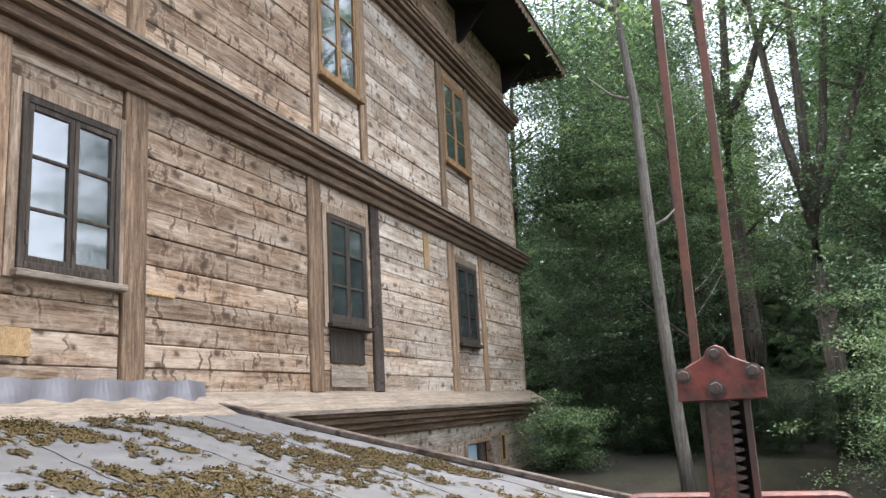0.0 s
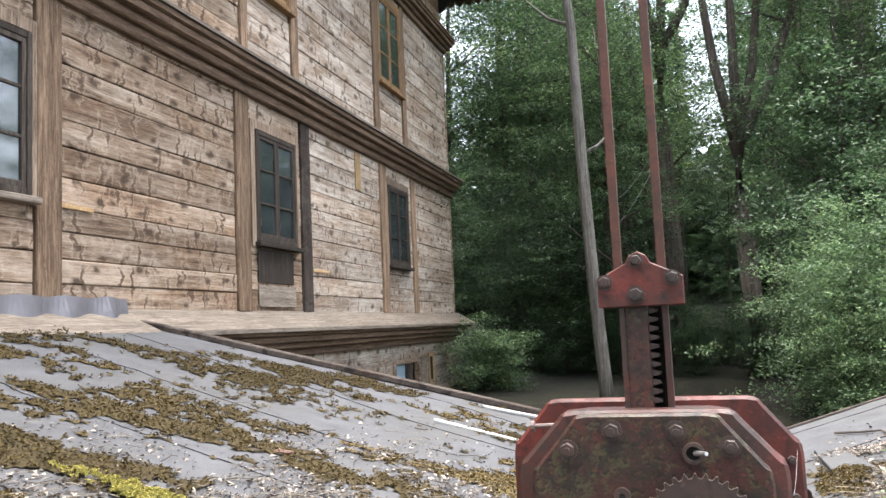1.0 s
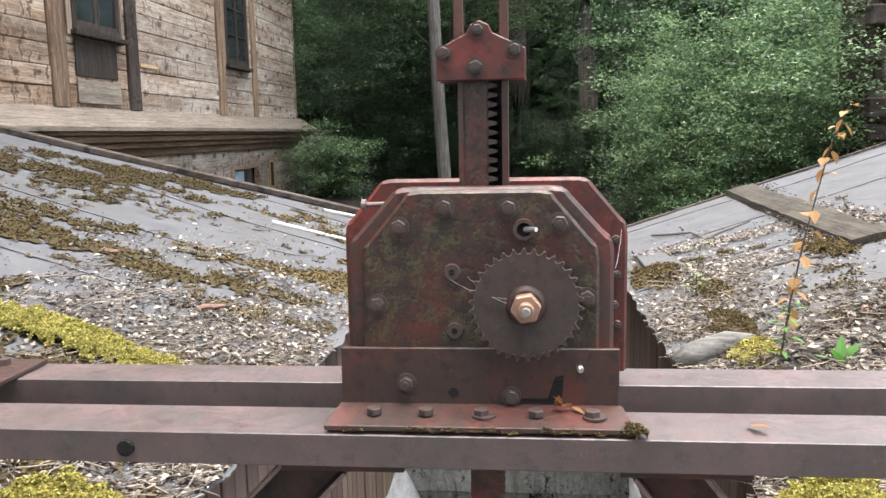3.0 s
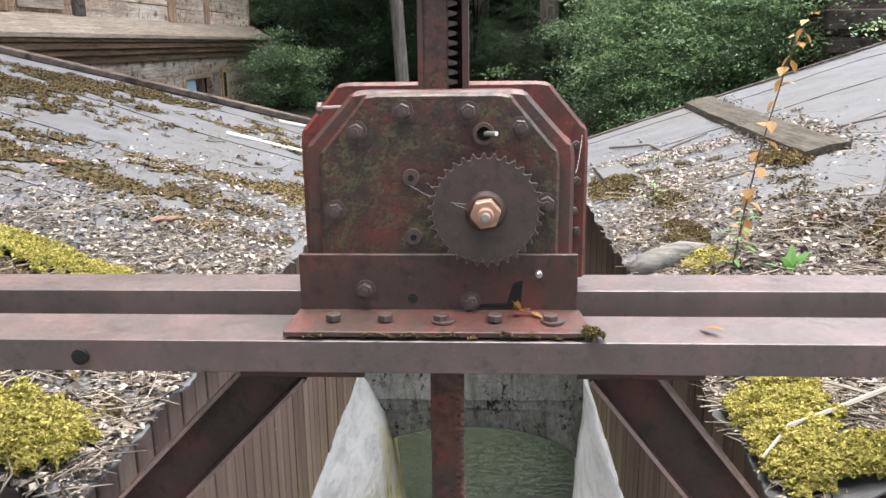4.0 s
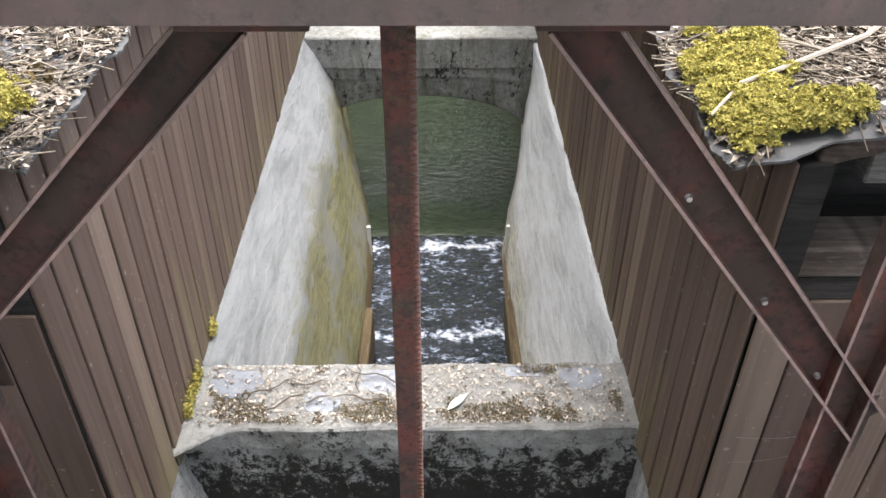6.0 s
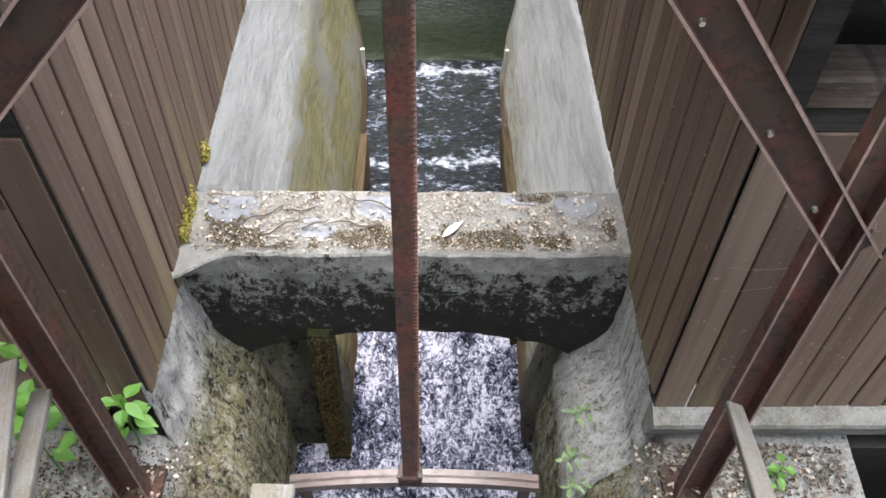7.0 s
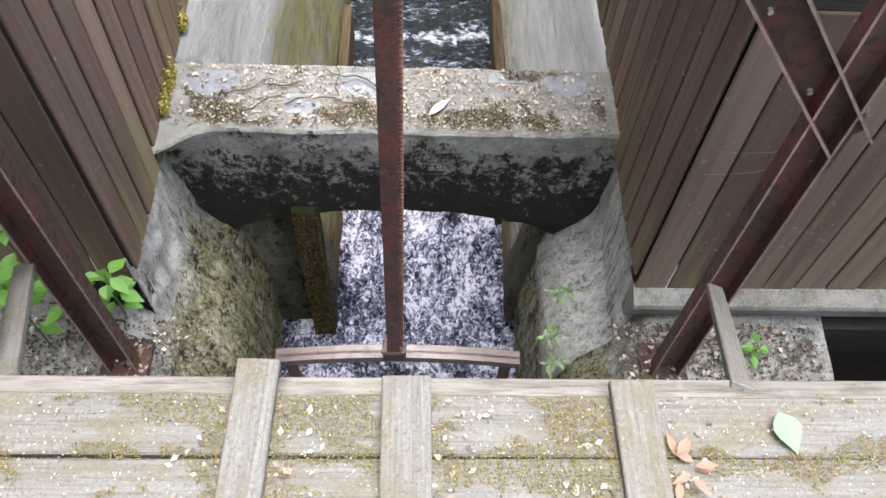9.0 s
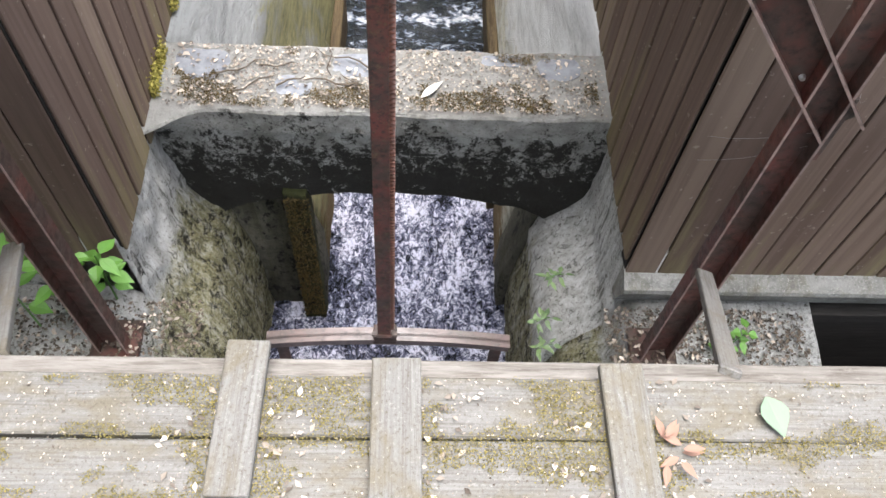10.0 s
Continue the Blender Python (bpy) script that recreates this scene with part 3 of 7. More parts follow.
# up-facing grey is toned down through the normal against overhead light
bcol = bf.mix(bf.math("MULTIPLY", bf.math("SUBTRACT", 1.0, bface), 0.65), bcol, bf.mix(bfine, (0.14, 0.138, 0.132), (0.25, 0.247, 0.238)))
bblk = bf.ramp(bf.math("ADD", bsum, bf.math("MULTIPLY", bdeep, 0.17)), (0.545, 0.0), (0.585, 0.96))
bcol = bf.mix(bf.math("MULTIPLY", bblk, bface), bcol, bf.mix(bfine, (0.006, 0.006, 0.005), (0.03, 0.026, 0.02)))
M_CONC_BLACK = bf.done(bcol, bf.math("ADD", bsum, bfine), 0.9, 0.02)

# ---- ground ----
def smooth(a, b, t):
    t = min(1, max(0, (t - a) / (b - a)))
    return t * t * (3 - 2 * t)


def ground_z(x, y):
    z = -1.75 + 1.55 * smooth(5, 10, y) + 0.7 * smooth(10, 22, y) + 4.0 * smooth(24, 70, y) + 2.0 * smooth(2.2, 9, abs(x)) * (1 - smooth(5, 10, y))
    z += 0.15 * noise.noise((x * 0.5, y * 0.5, 0)) * smooth(2, 4, abs(x) + max(0, y - 12))
    if 1.15 < x < 4.8 and y < 2.5:
        z = -3.6
    if -1.25 < x < 1.1:
        z -= (z + 3.6) * (1 - smooth(15.5, 18, y))
    return z


gx = [-3000, -800, -200, -80, -40, -25, -18] + [-14 + i for i in range(12)] + [-2.4, -2, -1.7, -1.4, -1.2, -1, 0, 0.8, 1, 1.2, 1.6, 2, 2.4] + [3 + i for i in range(12)] + [18, 25, 40, 80, 200, 800, 3000]
gy = [-3000, -800, -200, -80, -40, -20, -12, -8, -5, -3, -1, 0, 1, 2, 3, 4, 5] + [6 + 0.75 * i for i in range(24)] + [26, 30, 36, 44, 54, 70, 100, 200, 800, 3000]
bm = bmesh.new()
gv = [[bm.verts.new((x, y, ground_z(x, y))) for x in gx] for y in gy]
for r0, r1 in zip(gv, gv[1:]):
    for i in range(len(gx) - 1):
        bm.faces.new((r0[i], r0[i + 1], r1[i + 1], r1[i]))
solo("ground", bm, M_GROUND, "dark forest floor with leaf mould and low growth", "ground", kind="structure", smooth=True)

# ---- channel walls, cross beams, water ----
EZ_L, EZ_R = -0.93, 0.68                 # eave lines of the two roofs


def wall_run(name, profile, y0, y1, material, label, steps=60, rough=0.014, lump=0.0, batter=None):
    """A concrete wall of one section, drawn out along the channel, its face uneven."""
    bm = bmesh.new()
    rows = []
    for i in range(steps + 1):
        y = y0 + (y1 - y0) * i / steps
        row = []
        for x, z in profile:
            if batter and abs(x) < 1.2:
                x = profile[0][0] + (x - profile[0][0]) * batter(y)
            d = rough * (noise.noise((x * 3, y * 2.2, z * 3)) * 2 + noise.noise((x * 11, y * 9, z * 10)) * 0.8) + lump * (noise.noise((x * 22, y * 20, z * 9)) + 0.6 * noise.noise((x * 50, y * 46, z * 24)))
            row.append(bm.verts.new((x + d, y, z + d * 0.4)))
        rows.append(row)
    n = len(profile)
    for a, b in zip(rows, rows[1:]):
        for k in range(n):
            bm.faces.new((a[k], a[(k + 1) % n], b[(k + 1) % n], b[k]))
    bm.faces.new(rows[0][::-1])
    bm.faces.new(rows[-1])
    bmesh.ops.recalc_face_normals(bm, faces=bm.faces[:])
    return solo(name, bm, material, label, "channel wall", kind="structure", smooth=True)


def finer(profile, n=5):
    out = []
    for (x0, z0), (x1, z1) in zip(profile, profile[1:]):
        out += [(x0 + (x1 - x0) * i / n, z0 + (z1 - z0) * i / n) for i in range(n)]
    return out + [profile[-1]]


left_face = finer([(-1.01, -1.0), (-0.9, -1.12), (-0.74, -1.35), (-0.6, -1.9), (-0.46, -2.45), (-0.44, -3.4)])
right_face = finer([(0.83, -1.0), (0.78, -1.25), (0.68, -1.8), (0.56, -2.5), (0.55, -3.4)])
wall_run("channel_wall_left", left_face + [(-1.6, -3.4), (-1.6, -1.0)], 2.56, 9.0, M_CONC_L, "stained grey concrete channel wall with moss and algae", batter=lambda y: 1 - 0.8 * smooth(4.8, 8.2, y))
wall_run("channel_wall_right", right_face + [(1.5, -3.4), (1.5, -1.0)], 2.56, 9.0, M_CONC_R, "stained grey concrete channel wall with pale streaks", batter=lambda y: 1 - 1.5 * smooth(5.0, 7.6, y))
# short stretch below the beam, its shade put into the wall colour
wall_run("channel_wall_throat_left", left_face + [(-1.6, -3.4), (-1.6, -1.0)], 2.3, 2.56, M_CONC_WET_SHADE, "wet concrete darkened for the shade under the cross beam", 12)
wall_run("channel_wall_throat_right", right_face + [(1.5, -3.4), (1.5, -1.0)], 2.3, 2.56, M_CONC_WET_SHADE, "wet concrete darkened for the shade under the cross beam", 12)
near_left = finer([(-1.045, -1.0), (-1.035, -1.12), (-1.03, -1.35), (-1.01, -1.52), (-0.95, -1.68), (-0.87, -1.83), (-0.8, -2.1), (-0.77, -2.6), (-0.76, -3.4)], 8)
near_right = finer([(0.865, -1.0), (0.86, -1.12), (0.865, -1.4), (0.86, -1.6), (0.8, -1.72), (0.7, -1.83), (0.65, -2.0), (0.62, -2.5), (0.61, -3.4)], 8)
wall_run("channel_wall_near_left", near_left + [(-1.3, -3.4), (-1.3, -1.0)], 1.57, 2.3, M_CONC_NEAR, "mossy concrete wing wall of the sluice", 40, 0.012, 0.016)
wall_run("channel_wall_near_right", near_right + [(1.2, -3.4), (1.2, -1.0)], 1.57, 2.3, M_CONC_PALE, "pale concrete wing wall of the sluice", 40, 0.01, 0.008)
fore_left = finer([(-1.09, -1.34), (-1.03, -1.42), (-0.96, -1.62), (-0.86, -1.85), (-0.79, -2.2), (-0.76, -3.6)])
fore_right = finer([(0.93, -1.34), (0.88, -1.42), (0.85, -1.62), (0.72, -1.84), (0.64, -2.2), (0.61, -3.6)])
wall_run("abutment_left", fore_left + [(-1.75, -3.6), (-1.75, -1.34)], -3.0, 1.568, M_CONC_NEAR, "rough mossy concrete abutment with leaf litter", 40, 0.014, 0.012)
wall_run("abutment_right", fore_right + [(1.64, -3.6), (1.64, -1.34)], -3.0, 1.568, M_CONC_NEAR, "rough mossy concrete abutment with leaf litter", 40, 0.014, 0.012)


def cross_beam(name, x0, x1, y1, front, top, low, label, material, lip=0.13):
    """A cast beam over the channel: flat top, formed lip, face leaning back to an arched underside."""
    bm = bmesh.new()
    rows = []
    n = 72
    for i in range(n + 1):
        x = x0 + (x1 - x0) * i / n
        zl = low(x)
        y0, yt = front(-0.2), front(x)
        sec = [(y1, top), ((y0 + y1) / 2, top + 0.004), (yt + 0.03, top), (yt + 0.008, top - 0.004), (yt, top - 0.016)]
        sec += [(y0 + 0.002 + (yt - y0) * (1 - k / 4) ** 1.5, top - lip * k / 3) for k in (1, 2, 3)] + [(y0 + 0.016, top - lip - 0.012)]
        zt = top - lip - 0.012
        sec += [(y0 + 0.016 + 0.05 * (k / 8) ** 1.6 + (0.012 if k > 2 else 0.0), zt + (zl - zt) * k / 8) for k in range(1, 9)]
        sec += [(y0 + 0.09, zl - 0.012), (y1, zl - 0.005)]
        row = []
        for y, z in sec:
            c = Vector((x, y, z))
            w = noise.noise(c * 4) * 0.012 + noise.noise(c * 17) * 0.006 + noise.noise(c * 45) * 0.003
            row.append(bm.verts.new((x, y + w, z + (0.35 if z > top - 0.02 else 0.8) * noise.noise(c * 9 + Vector((5, 0, 0))) * 0.012)))
        rows.append(row)
    m = len(rows[0])
    for p, q in zip(rows, rows[1:]):
        for k in range(m):
            bm.faces.new((p[k], p[(k + 1) % m], q[(k + 1) % m], q[k]))
    bm.faces.new(rows[0][::-1])
    bm.faces.new(rows[-1])
    bmesh.ops.recalc_face_normals(bm, faces=bm.faces[:])
    return solo(name, bm, material, label, "concrete beam", kind="structure")


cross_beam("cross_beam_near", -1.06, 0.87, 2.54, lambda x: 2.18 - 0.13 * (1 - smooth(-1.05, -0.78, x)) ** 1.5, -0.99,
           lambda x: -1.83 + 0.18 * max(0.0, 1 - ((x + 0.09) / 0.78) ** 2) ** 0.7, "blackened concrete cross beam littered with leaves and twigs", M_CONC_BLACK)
cross_beam("cross_beam_far", -1.0, 0.9, 6.5, lambda x: 6.12, -0.96,
           lambda x: -1.78 + 0.29 * max(0.0, 1 - ((x + 0.1) / 0.88) ** 2) ** 0.6, "stained concrete beam with an arched underside", M_CONC_FAR, 0.26)


def water_z(y):
    return -2.42 - 0.06 * (1 - smooth(5.3, 5.5, y)) - 0.07 * (1 - smooth(4.3, 4.5, y)) - 0.3 * (1 - smooth(2.2, 3.8, y))


def water(name, y0, y1, step, lift, material, label):
    bm = bmesh.new()
    rows = []
    ny, nx = int((y1 - y0) / step), int(1.9 / step)
    for j in range(ny + 1):
        y = y0 + (y1 - y0) * j / ny
        rough = lift(y)
        rows.append([bm.verts.new((x, y, water_z(y) + rough * (noise.noise((x * 5, y * 6, 0)) + 0.6 * noise.noise((x * 13, y * 15, 3)) + 0.45 * noise.noise((x * 15, y * 38, 8)))))
                     for x in (-1.0 + 1.9 * i / nx for i in range(nx + 1))])
    for a, b in zip(rows, rows[1:]):
        for i in range(nx):
            bm.faces.new((a[i], a[i + 1], b[i + 1], b[i]))
    return solo(name, bm, material, label, "water", kind="structure", smooth=True)


water("water_calm", 5.47, 17.5, 0.06, lambda y: 0.003, M_WATER, "calm green stream water mirroring the trees")
water("water_rippled", 3.3, 5.47, 0.018, lambda y: 0.016 + 0.01 * math.exp(-((y - 4.4) / 0.1) ** 2), M_RIPPLE, "rippled dark stream water running over sills")
water("water_rapid", -3.0, 3.3, 0.03, lambda y: 0.035, M_FOAM, "white foaming water rushing under the sluice")


for x, y0, y1, z1 in ((-0.455, 3.0, 3.5, -1.95), (-0.45, 3.5, 4.3, -2.2), (0.545, 2.9, 3.6, -2.1), (0.56, 3.6, 4.5, -2.25)):
    w = 0.03
    bm = block(x - w, x + w, y0, y1, -3.0, z1, 0.008)
    bmesh.ops.subdivide_edges(bm, edges=bm.edges[:], cuts=2, use_grid_fill=True)
    for v in bm.verts:
        v.co += Vector((0.02, 0.02, 0.05)) * noise.noise(v.co * 6)
    solo("timber_lining", bm, M_WETWOOD, "rotten ochre timber lining at the waterline", "timber", "channel timbers")

# ---- the timber mill ----
HX, HEND = -5.27, 18.7
mill = thing("timber_mill", (HX, HEND, -0.6), "old three-storey timber mill of weathered horizontal boards with profiled cornices", "building")
UP = Matrix.Rotation(radians(90), 4, "Y")       # length along z
ALONG = Matrix.Rotation(radians(90), 4, "Z")    # length along y


def plank_mesh(length, depth, height, bev=0.006, warp=0.0):
    """A board: length along x, thickness along y, height along z, edges chamfered."""
    bm = block(-length / 2, length / 2, -depth / 2, depth / 2, -height / 2, height / 2, bev)
    me = bpy.data.meshes.new("board")
    bm.to_mesh(me)
    bm.free()
    return me


def mill_board(parent, y0, y1, z0, z1, x=HX, thick=0.05, material=None, name="board", label=""):
    me = plank_mesh(y1 - y0, thick, z1 - z0, min(0.01, (z1 - z0) * 0.2))
    tilt = Matrix.Rotation(RND.uniform(-0.004, 0.004), 4, "X")
    return part_mesh(name, me, material or M_BOARD, parent, label, m=Matrix.Translation((x - thick / 2 + RND.uniform(-0.006, 0.008), (y0 + y1) / 2, (z0 + z1) / 2)) @ tilt @ ALONG)


def mill_post(y0, y1, z0, z1, x=HX + 0.035, thick=0.09, material=None):
    me = plank_mesh(z1 - z0, thick, y1 - y0, 0.008)
    turn = Matrix(((0, 1, 0, 0), (0, 0, 1, 0), (1, 0, 0, 0), (0, 0, 0, 1)))
    return part_mesh("post", me, material or M_POST, mill, m=Matrix.Translation((x - thick / 2, (y0 + y1) / 2, (z0 + z1) / 2)) @ turn)


def boarded(y0, y1, z0, z1, height, gap=None, material=None):
    """Courses of boards between two posts, leaving out an opening (y0, y1, z0, z1)."""
    z = z0
    while z < z1 - 0.05:
        top = min(z1, z + height * RND.uniform(0.85, 1.15))
        if z1 - top < 0.08:
            top = z1
        pieces = [(y0, y1)]
        if gap and top > gap[2] + 0.02 and z < gap[3] - 0.02:
            pieces = [(y0, gap[0]), (gap[1], y1)]
            if z < gap[2] < top:
                mill_board(mill, gap[0], gap[1], z, gap[2] - 0.004, material=material)
            if z < gap[3] < top:
                mill_board(mill, gap[0], gap[1], gap[3] + 0.004, top, material=material)
        for a, b in pieces:
            if b - a > 0.06:
                mill_board(mill, a + 0.003, b - 0.003, z, top - 0.006, material=material)
        z = top


W_LOW = [(4.36, 5.40, 2.98, 4.40), (9.28, 10.40, 2.94, 4.42), (14.30, 15.42, 2.94, 4.46)]
W_UP = [(4.36, 5.40, 6.42, 8.15), (9.16, 10.36, 6.42, 8.15), (14.08, 15.34, 6.46, 8.2)]
LOWZ, UPZ, ATT = (2.02, 4.86), (5.3, 8.45), (8.85, 10.15)
low_posts = [(-3.1, -2.8), (-0.2, 0.1), (3.95, 4.22), (5.48, 5.78), (8.78, 9.1), (10.6, 10.9), (13.9, 14.2), (15.7, 15.95)]
up_posts = [(-3.1, -2.8), (-0.2, 0.1), (4.0, 4.25), (5.5, 5.72), (8.95, 9.13), (10.4, 10.62), (13.78, 14.03), (15.4, 15.62)]
for posts, (z0, z1), wins, h in ((low_posts, LOWZ, W_LOW, 0.25), (up_posts, UPZ, W_UP, 0.33)):
    edges = [(-3.3, -3.1)] + posts + [(HEND, HEND)]
    for (a0, a1), (b0, b1) in zip(edges, edges[1:]):
        gap = [w for w in wins if a1 < w[0] < b0]
        boarded(a1, b0, z0, z1, h, gap[0] if gap else None, M_SILVER if a1 > (10.5 if z0 < 4 else 8.5) else None)
    for a, b in posts:
        mill_post(a, b, z0, z1, material=M_LOG if a == 10.6 else None)
boarded(-3.3, 13.0, ATT[0], ATT[1], 0.3)
boarded(13.2, HEND - 0.05, ATT[0], ATT[1], 0.3)
mill_post(13.0, 13.2, *ATT)
boarded(-3.3, HEND, -0.9, 1.42, 0.33, (14.3, 15.75, 0.1, 1.06), M_SILVER)
part("core_wall", block(HX - 0.3, HX - 0.12, -3.3, HEND - 0.02, -1.2, 1.9), M_CORNICE, mill)
part("end_wall", block(-14, HX - 0.06, HEND - 0.16, HEND - 0.03, -1.2, 10.15), M_BOARD, mill)
part("back_wall", block(-14.2, -14, -3.3, HEND - 0.03, -1.2, 10.15), M_BOARD, mill)
part("near_wall", block(-14, HX - 0.06, -3.3, -3.15, -1.2, 10.15), M_BOARD, mill)
for name, zz in (("floor_slab", 1.9), ("floor_slab", 5.0), ("floor_slab", 8.6)):
    part(name, block(-14, HX - 0.06, -3.1, HEND - 0.17, zz, zz + 0.1), M_CORNICE, mill)
part("inner_wall", block(HX - 1.9, HX - 1.8, -3.0, HEND - 0.2, 2.05, 10.1), M_CORNICE, mill)
for z0, z1 in (LOWZ, UPZ):
    part("corner_post", block(HX - 0.1, HX + 0.02, HEND - 0.04, HEND + 0.03, z0, z1, 0.01), M_BOARD, mill)


def cornice(outline, name, material, label=""):
    """A moulding along the wall, returned round the corner."""
    part(name, prism([(HX + x, -3.3, z) for x, z in outline], (0, HEND + 3.3 + outline[len(outline) // 2][0], 0)), material, mill, label)


def moulding(z0, z1, reach):
    h = z1 - z0
    for k, (a, b, c) in enumerate(((0.0, 0.3, 0.3), (0.32, 0.55, 0.55), (0.57, 0.8, 0.85), (0.82, 1.0, 1.0))):
        x = reach * c
        cornice([(-0.02, z0 + h * a), (x * 0.86, z0 + h * a), (x, z0 + h * (a + 0.04)), (x, z0 + h * b), (-0.02, z0 + h * b)], "moulding", M_CORNICE)


moulding(4.82, 5.22, 0.27)
cornice([(-0.02, 5.25), (0.3, 5.23), (0.3, 5.27), (-0.02, 5.34)], "weather_board", M_PALE, "pale sloping weather board")
moulding(8.42, 8.76, 0.26)
cornice([(-0.02, 8.78), (0.29, 8.77), (0.29, 8.8), (-0.02, 8.87)], "weather_board", M_POST)
moulding(1.4, 1.74, 0.33)
cornice([(-0.02, 1.78), (0.4, 1.74), (0.4, 1.79), (-0.02, 2.04)], "weather_board", M_PALE, "pale sloping weather board")


def glazed(w, frame_mat, rows=3, lean=0.0, sill=True, name="window"):
    """A two-leaf casement: frame, sashes with bars, panes, sill."""
    y0, y1, z0, z1 = w
    x = HX
    win = part("window", block(x - 0.1, x - 0.09, y0, y1, z0, z1), M_CORNICE, mill, "two-leaf window of six panes")
    f, d = 0.06, 0.07
    for a in ((y0 - 0.02, y0 + f - 0.02, z0, z1), (y1 - f + 0.02, y1 + 0.02, z0, z1)):
        part("frame", block(x - 0.05, x + 0.045, *a, 0.006), frame_mat, win)
    for a in ((y0 + f - 0.02, y1 - f + 0.02, z1 - f, z1), (y0 + f - 0.02, y1 - f + 0.02, z0, z0 + f)):
        part("frame", block(x - 0.05, x + 0.043, *a, 0.006), frame_mat, win)
    mid = (y0 + y1) / 2
    for a, b in ((y0 + f - 0.018, mid - 0.004), (mid + 0.004, y1 - f + 0.018)):
        bm = bmesh.new()
        s = 0.05
        for p in ((a, a + s, z0 + f, z1 - f), (b - s, b, z0 + f, z1 - f), (a + s, b - s, z0 + f, z0 + f + s), (a + s, b - s, z1 - f - s, z1 - f)):
            block(x - 0.01, x + 0.035, *p, 0.004, bm)
        for k in range(1, rows):
            zz = z0 + f + (z1 - z0 - 2 * f) * k / rows
            block(x, x + 0.03, a + s, b - s, zz - 0.014, zz + 0.014, 0.003, bm)
        part("sash", bm, frame_mat, win)
        for k in range(rows):
            q0 = z0 + f + (z1 - z0 - 2 * f) * k / rows
            q1 = z0 + f + (z1 - z0 - 2 * f) * (k + 1) / rows
            tip = RND.uniform(-0.006, 0.006)
            part("pane", prism([(x + 0.01, a + 0.03, q0), (x + 0.01 + tip, b - 0.03, q0), (x + 0.01 + tip, b - 0.03, q1), (x + 0.01, a + 0.03, q1)], (0.004, 0, 0)), M_GLASS, win)
        part("hinge", block(x + 0.036, x + 0.05, a + 0.005, a + 0.03, z0 + 0.2, z0 + 0.3), M_BOLT, win)
    if sill:
        part("sill", block(x - 0.04, x + 0.11, y0 - 0.07, y1 + 0.07, z0 - 0.075, z0 - 0.015, 0.008), M_PALE if y0 < 6 else frame_mat, win)
    for a in ((y0 - 0.13, y0 - 0.025, z0 - 0.08, z1 + 0.13), (y1 + 0.025, y1 + 0.1, z0 - 0.08, z1 + 0.13), (y0 - 0.023, y1 + 0.023, z1 + 0.01, z1 + 0.13)):
        part("casing", block(x + 0.004, x + 0.03, *a, 0.005), M_CASING if frame_mat is M_FRAME else M_OCHRE, win)


for w in W_LOW:
    glazed(w, M_FRAME)
for w in W_UP:
    glazed(w, M_OCHRE)
# the basement opening with a blue shutter and small hatch
low = part("window", block(HX - 0.11, HX - 0.1, 14.3, 15.75, 0.1, 1.06), M_CORNICE, mill, "small basement window with open leaves")
for a in ((14.24, 14.34, 0.05, 1.1), (15.7, 15.8, 0.05, 1.1), (14.34, 15.7, 1.04, 1.12)):
    part("frame", block(HX - 0.06, HX + 0.05, *a, 0.006), M_BOARD, low)
part("pane", block(HX - 0.02, HX, 14.36, 14.95, 0.12, 1.02), plain("pale_blue_panel", (0.3, 0.42, 0.5), 0.4, 0, 0.2, 3), low, "pale blue pane")
part("frame", block(HX - 0.01, HX + 0.12, 14.96, 15.06, 0.12, 1.02, 0.006), M_FRAME, low)
part("shutter", block(HX + 0.02, HX + 0.06, 15.82, 16.2, 0.1, 1.1, 0.006), M_PALE, low)
# black panel on the wall paints the dark inside of the hatch
part("hatch", block(HX + 0.012, HX + 0.02, 16.5, 16.72, 0.62, 1.1), M_SOFFIT_SHADE, mill, "black panel for the shade inside the open hatch")
for a in ((16.42, 16.5, 0.55, 1.18), (16.72, 16.8, 0.55, 1.18), (16.5, 16.72, 1.1, 1.18)):
    part("hatch_frame", block(HX + 0.004, HX + 0.035, *a, 0.005), M_NEWWOOD, mill)
# mended spots of new wood
for y0, y1, z0, z1 in ((12.72, 12.96, 4.14, 4.78), (4.24, 4.52, 2.3, 2.52), (5.72, 6.2, 2.93, 2.97), (10.95, 11.5, 2.62, 2.66)):
    part("patch", block(HX + 0.006, HX + 0.022, y0, y1, z0, z1, 0.004), M_NEWWOOD, mill, "patch of new yellow wood")
part("patch", block(HX + 0.006, HX + 0.02, 9.3, 10.35, 2.08, 2.36, 0.004), M_PALE, mill, "pale replaced board")
part("patch", block(HX + 0.006, HX + 0.018, 9.3, 10.3, 2.4, 2.84, 0.004), M_FRAME, mill, "charred dark board")

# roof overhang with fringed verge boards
soffit = part("soffit", block(HX - 3, HX + 1.33, -3.6, HEND + 1.1, 10.16, 10.26), M_SOFFIT_SHADE, mill, "black underside of the wide eaves")
part("roof", prism([(HX + 1.4, -3.7, 10.24), (HX + 1.36, -3.7, 10.34), (-9.6, -3.7, 15.6), (-15.6, -3.7, 10.34), (-15.6, -3.7, 10.24), (-9.6, -3.7, 15.3)], (0, HEND + 4.9, 0)), M_SOFFIT_SHADE, mill)
fringe = bmesh.new()
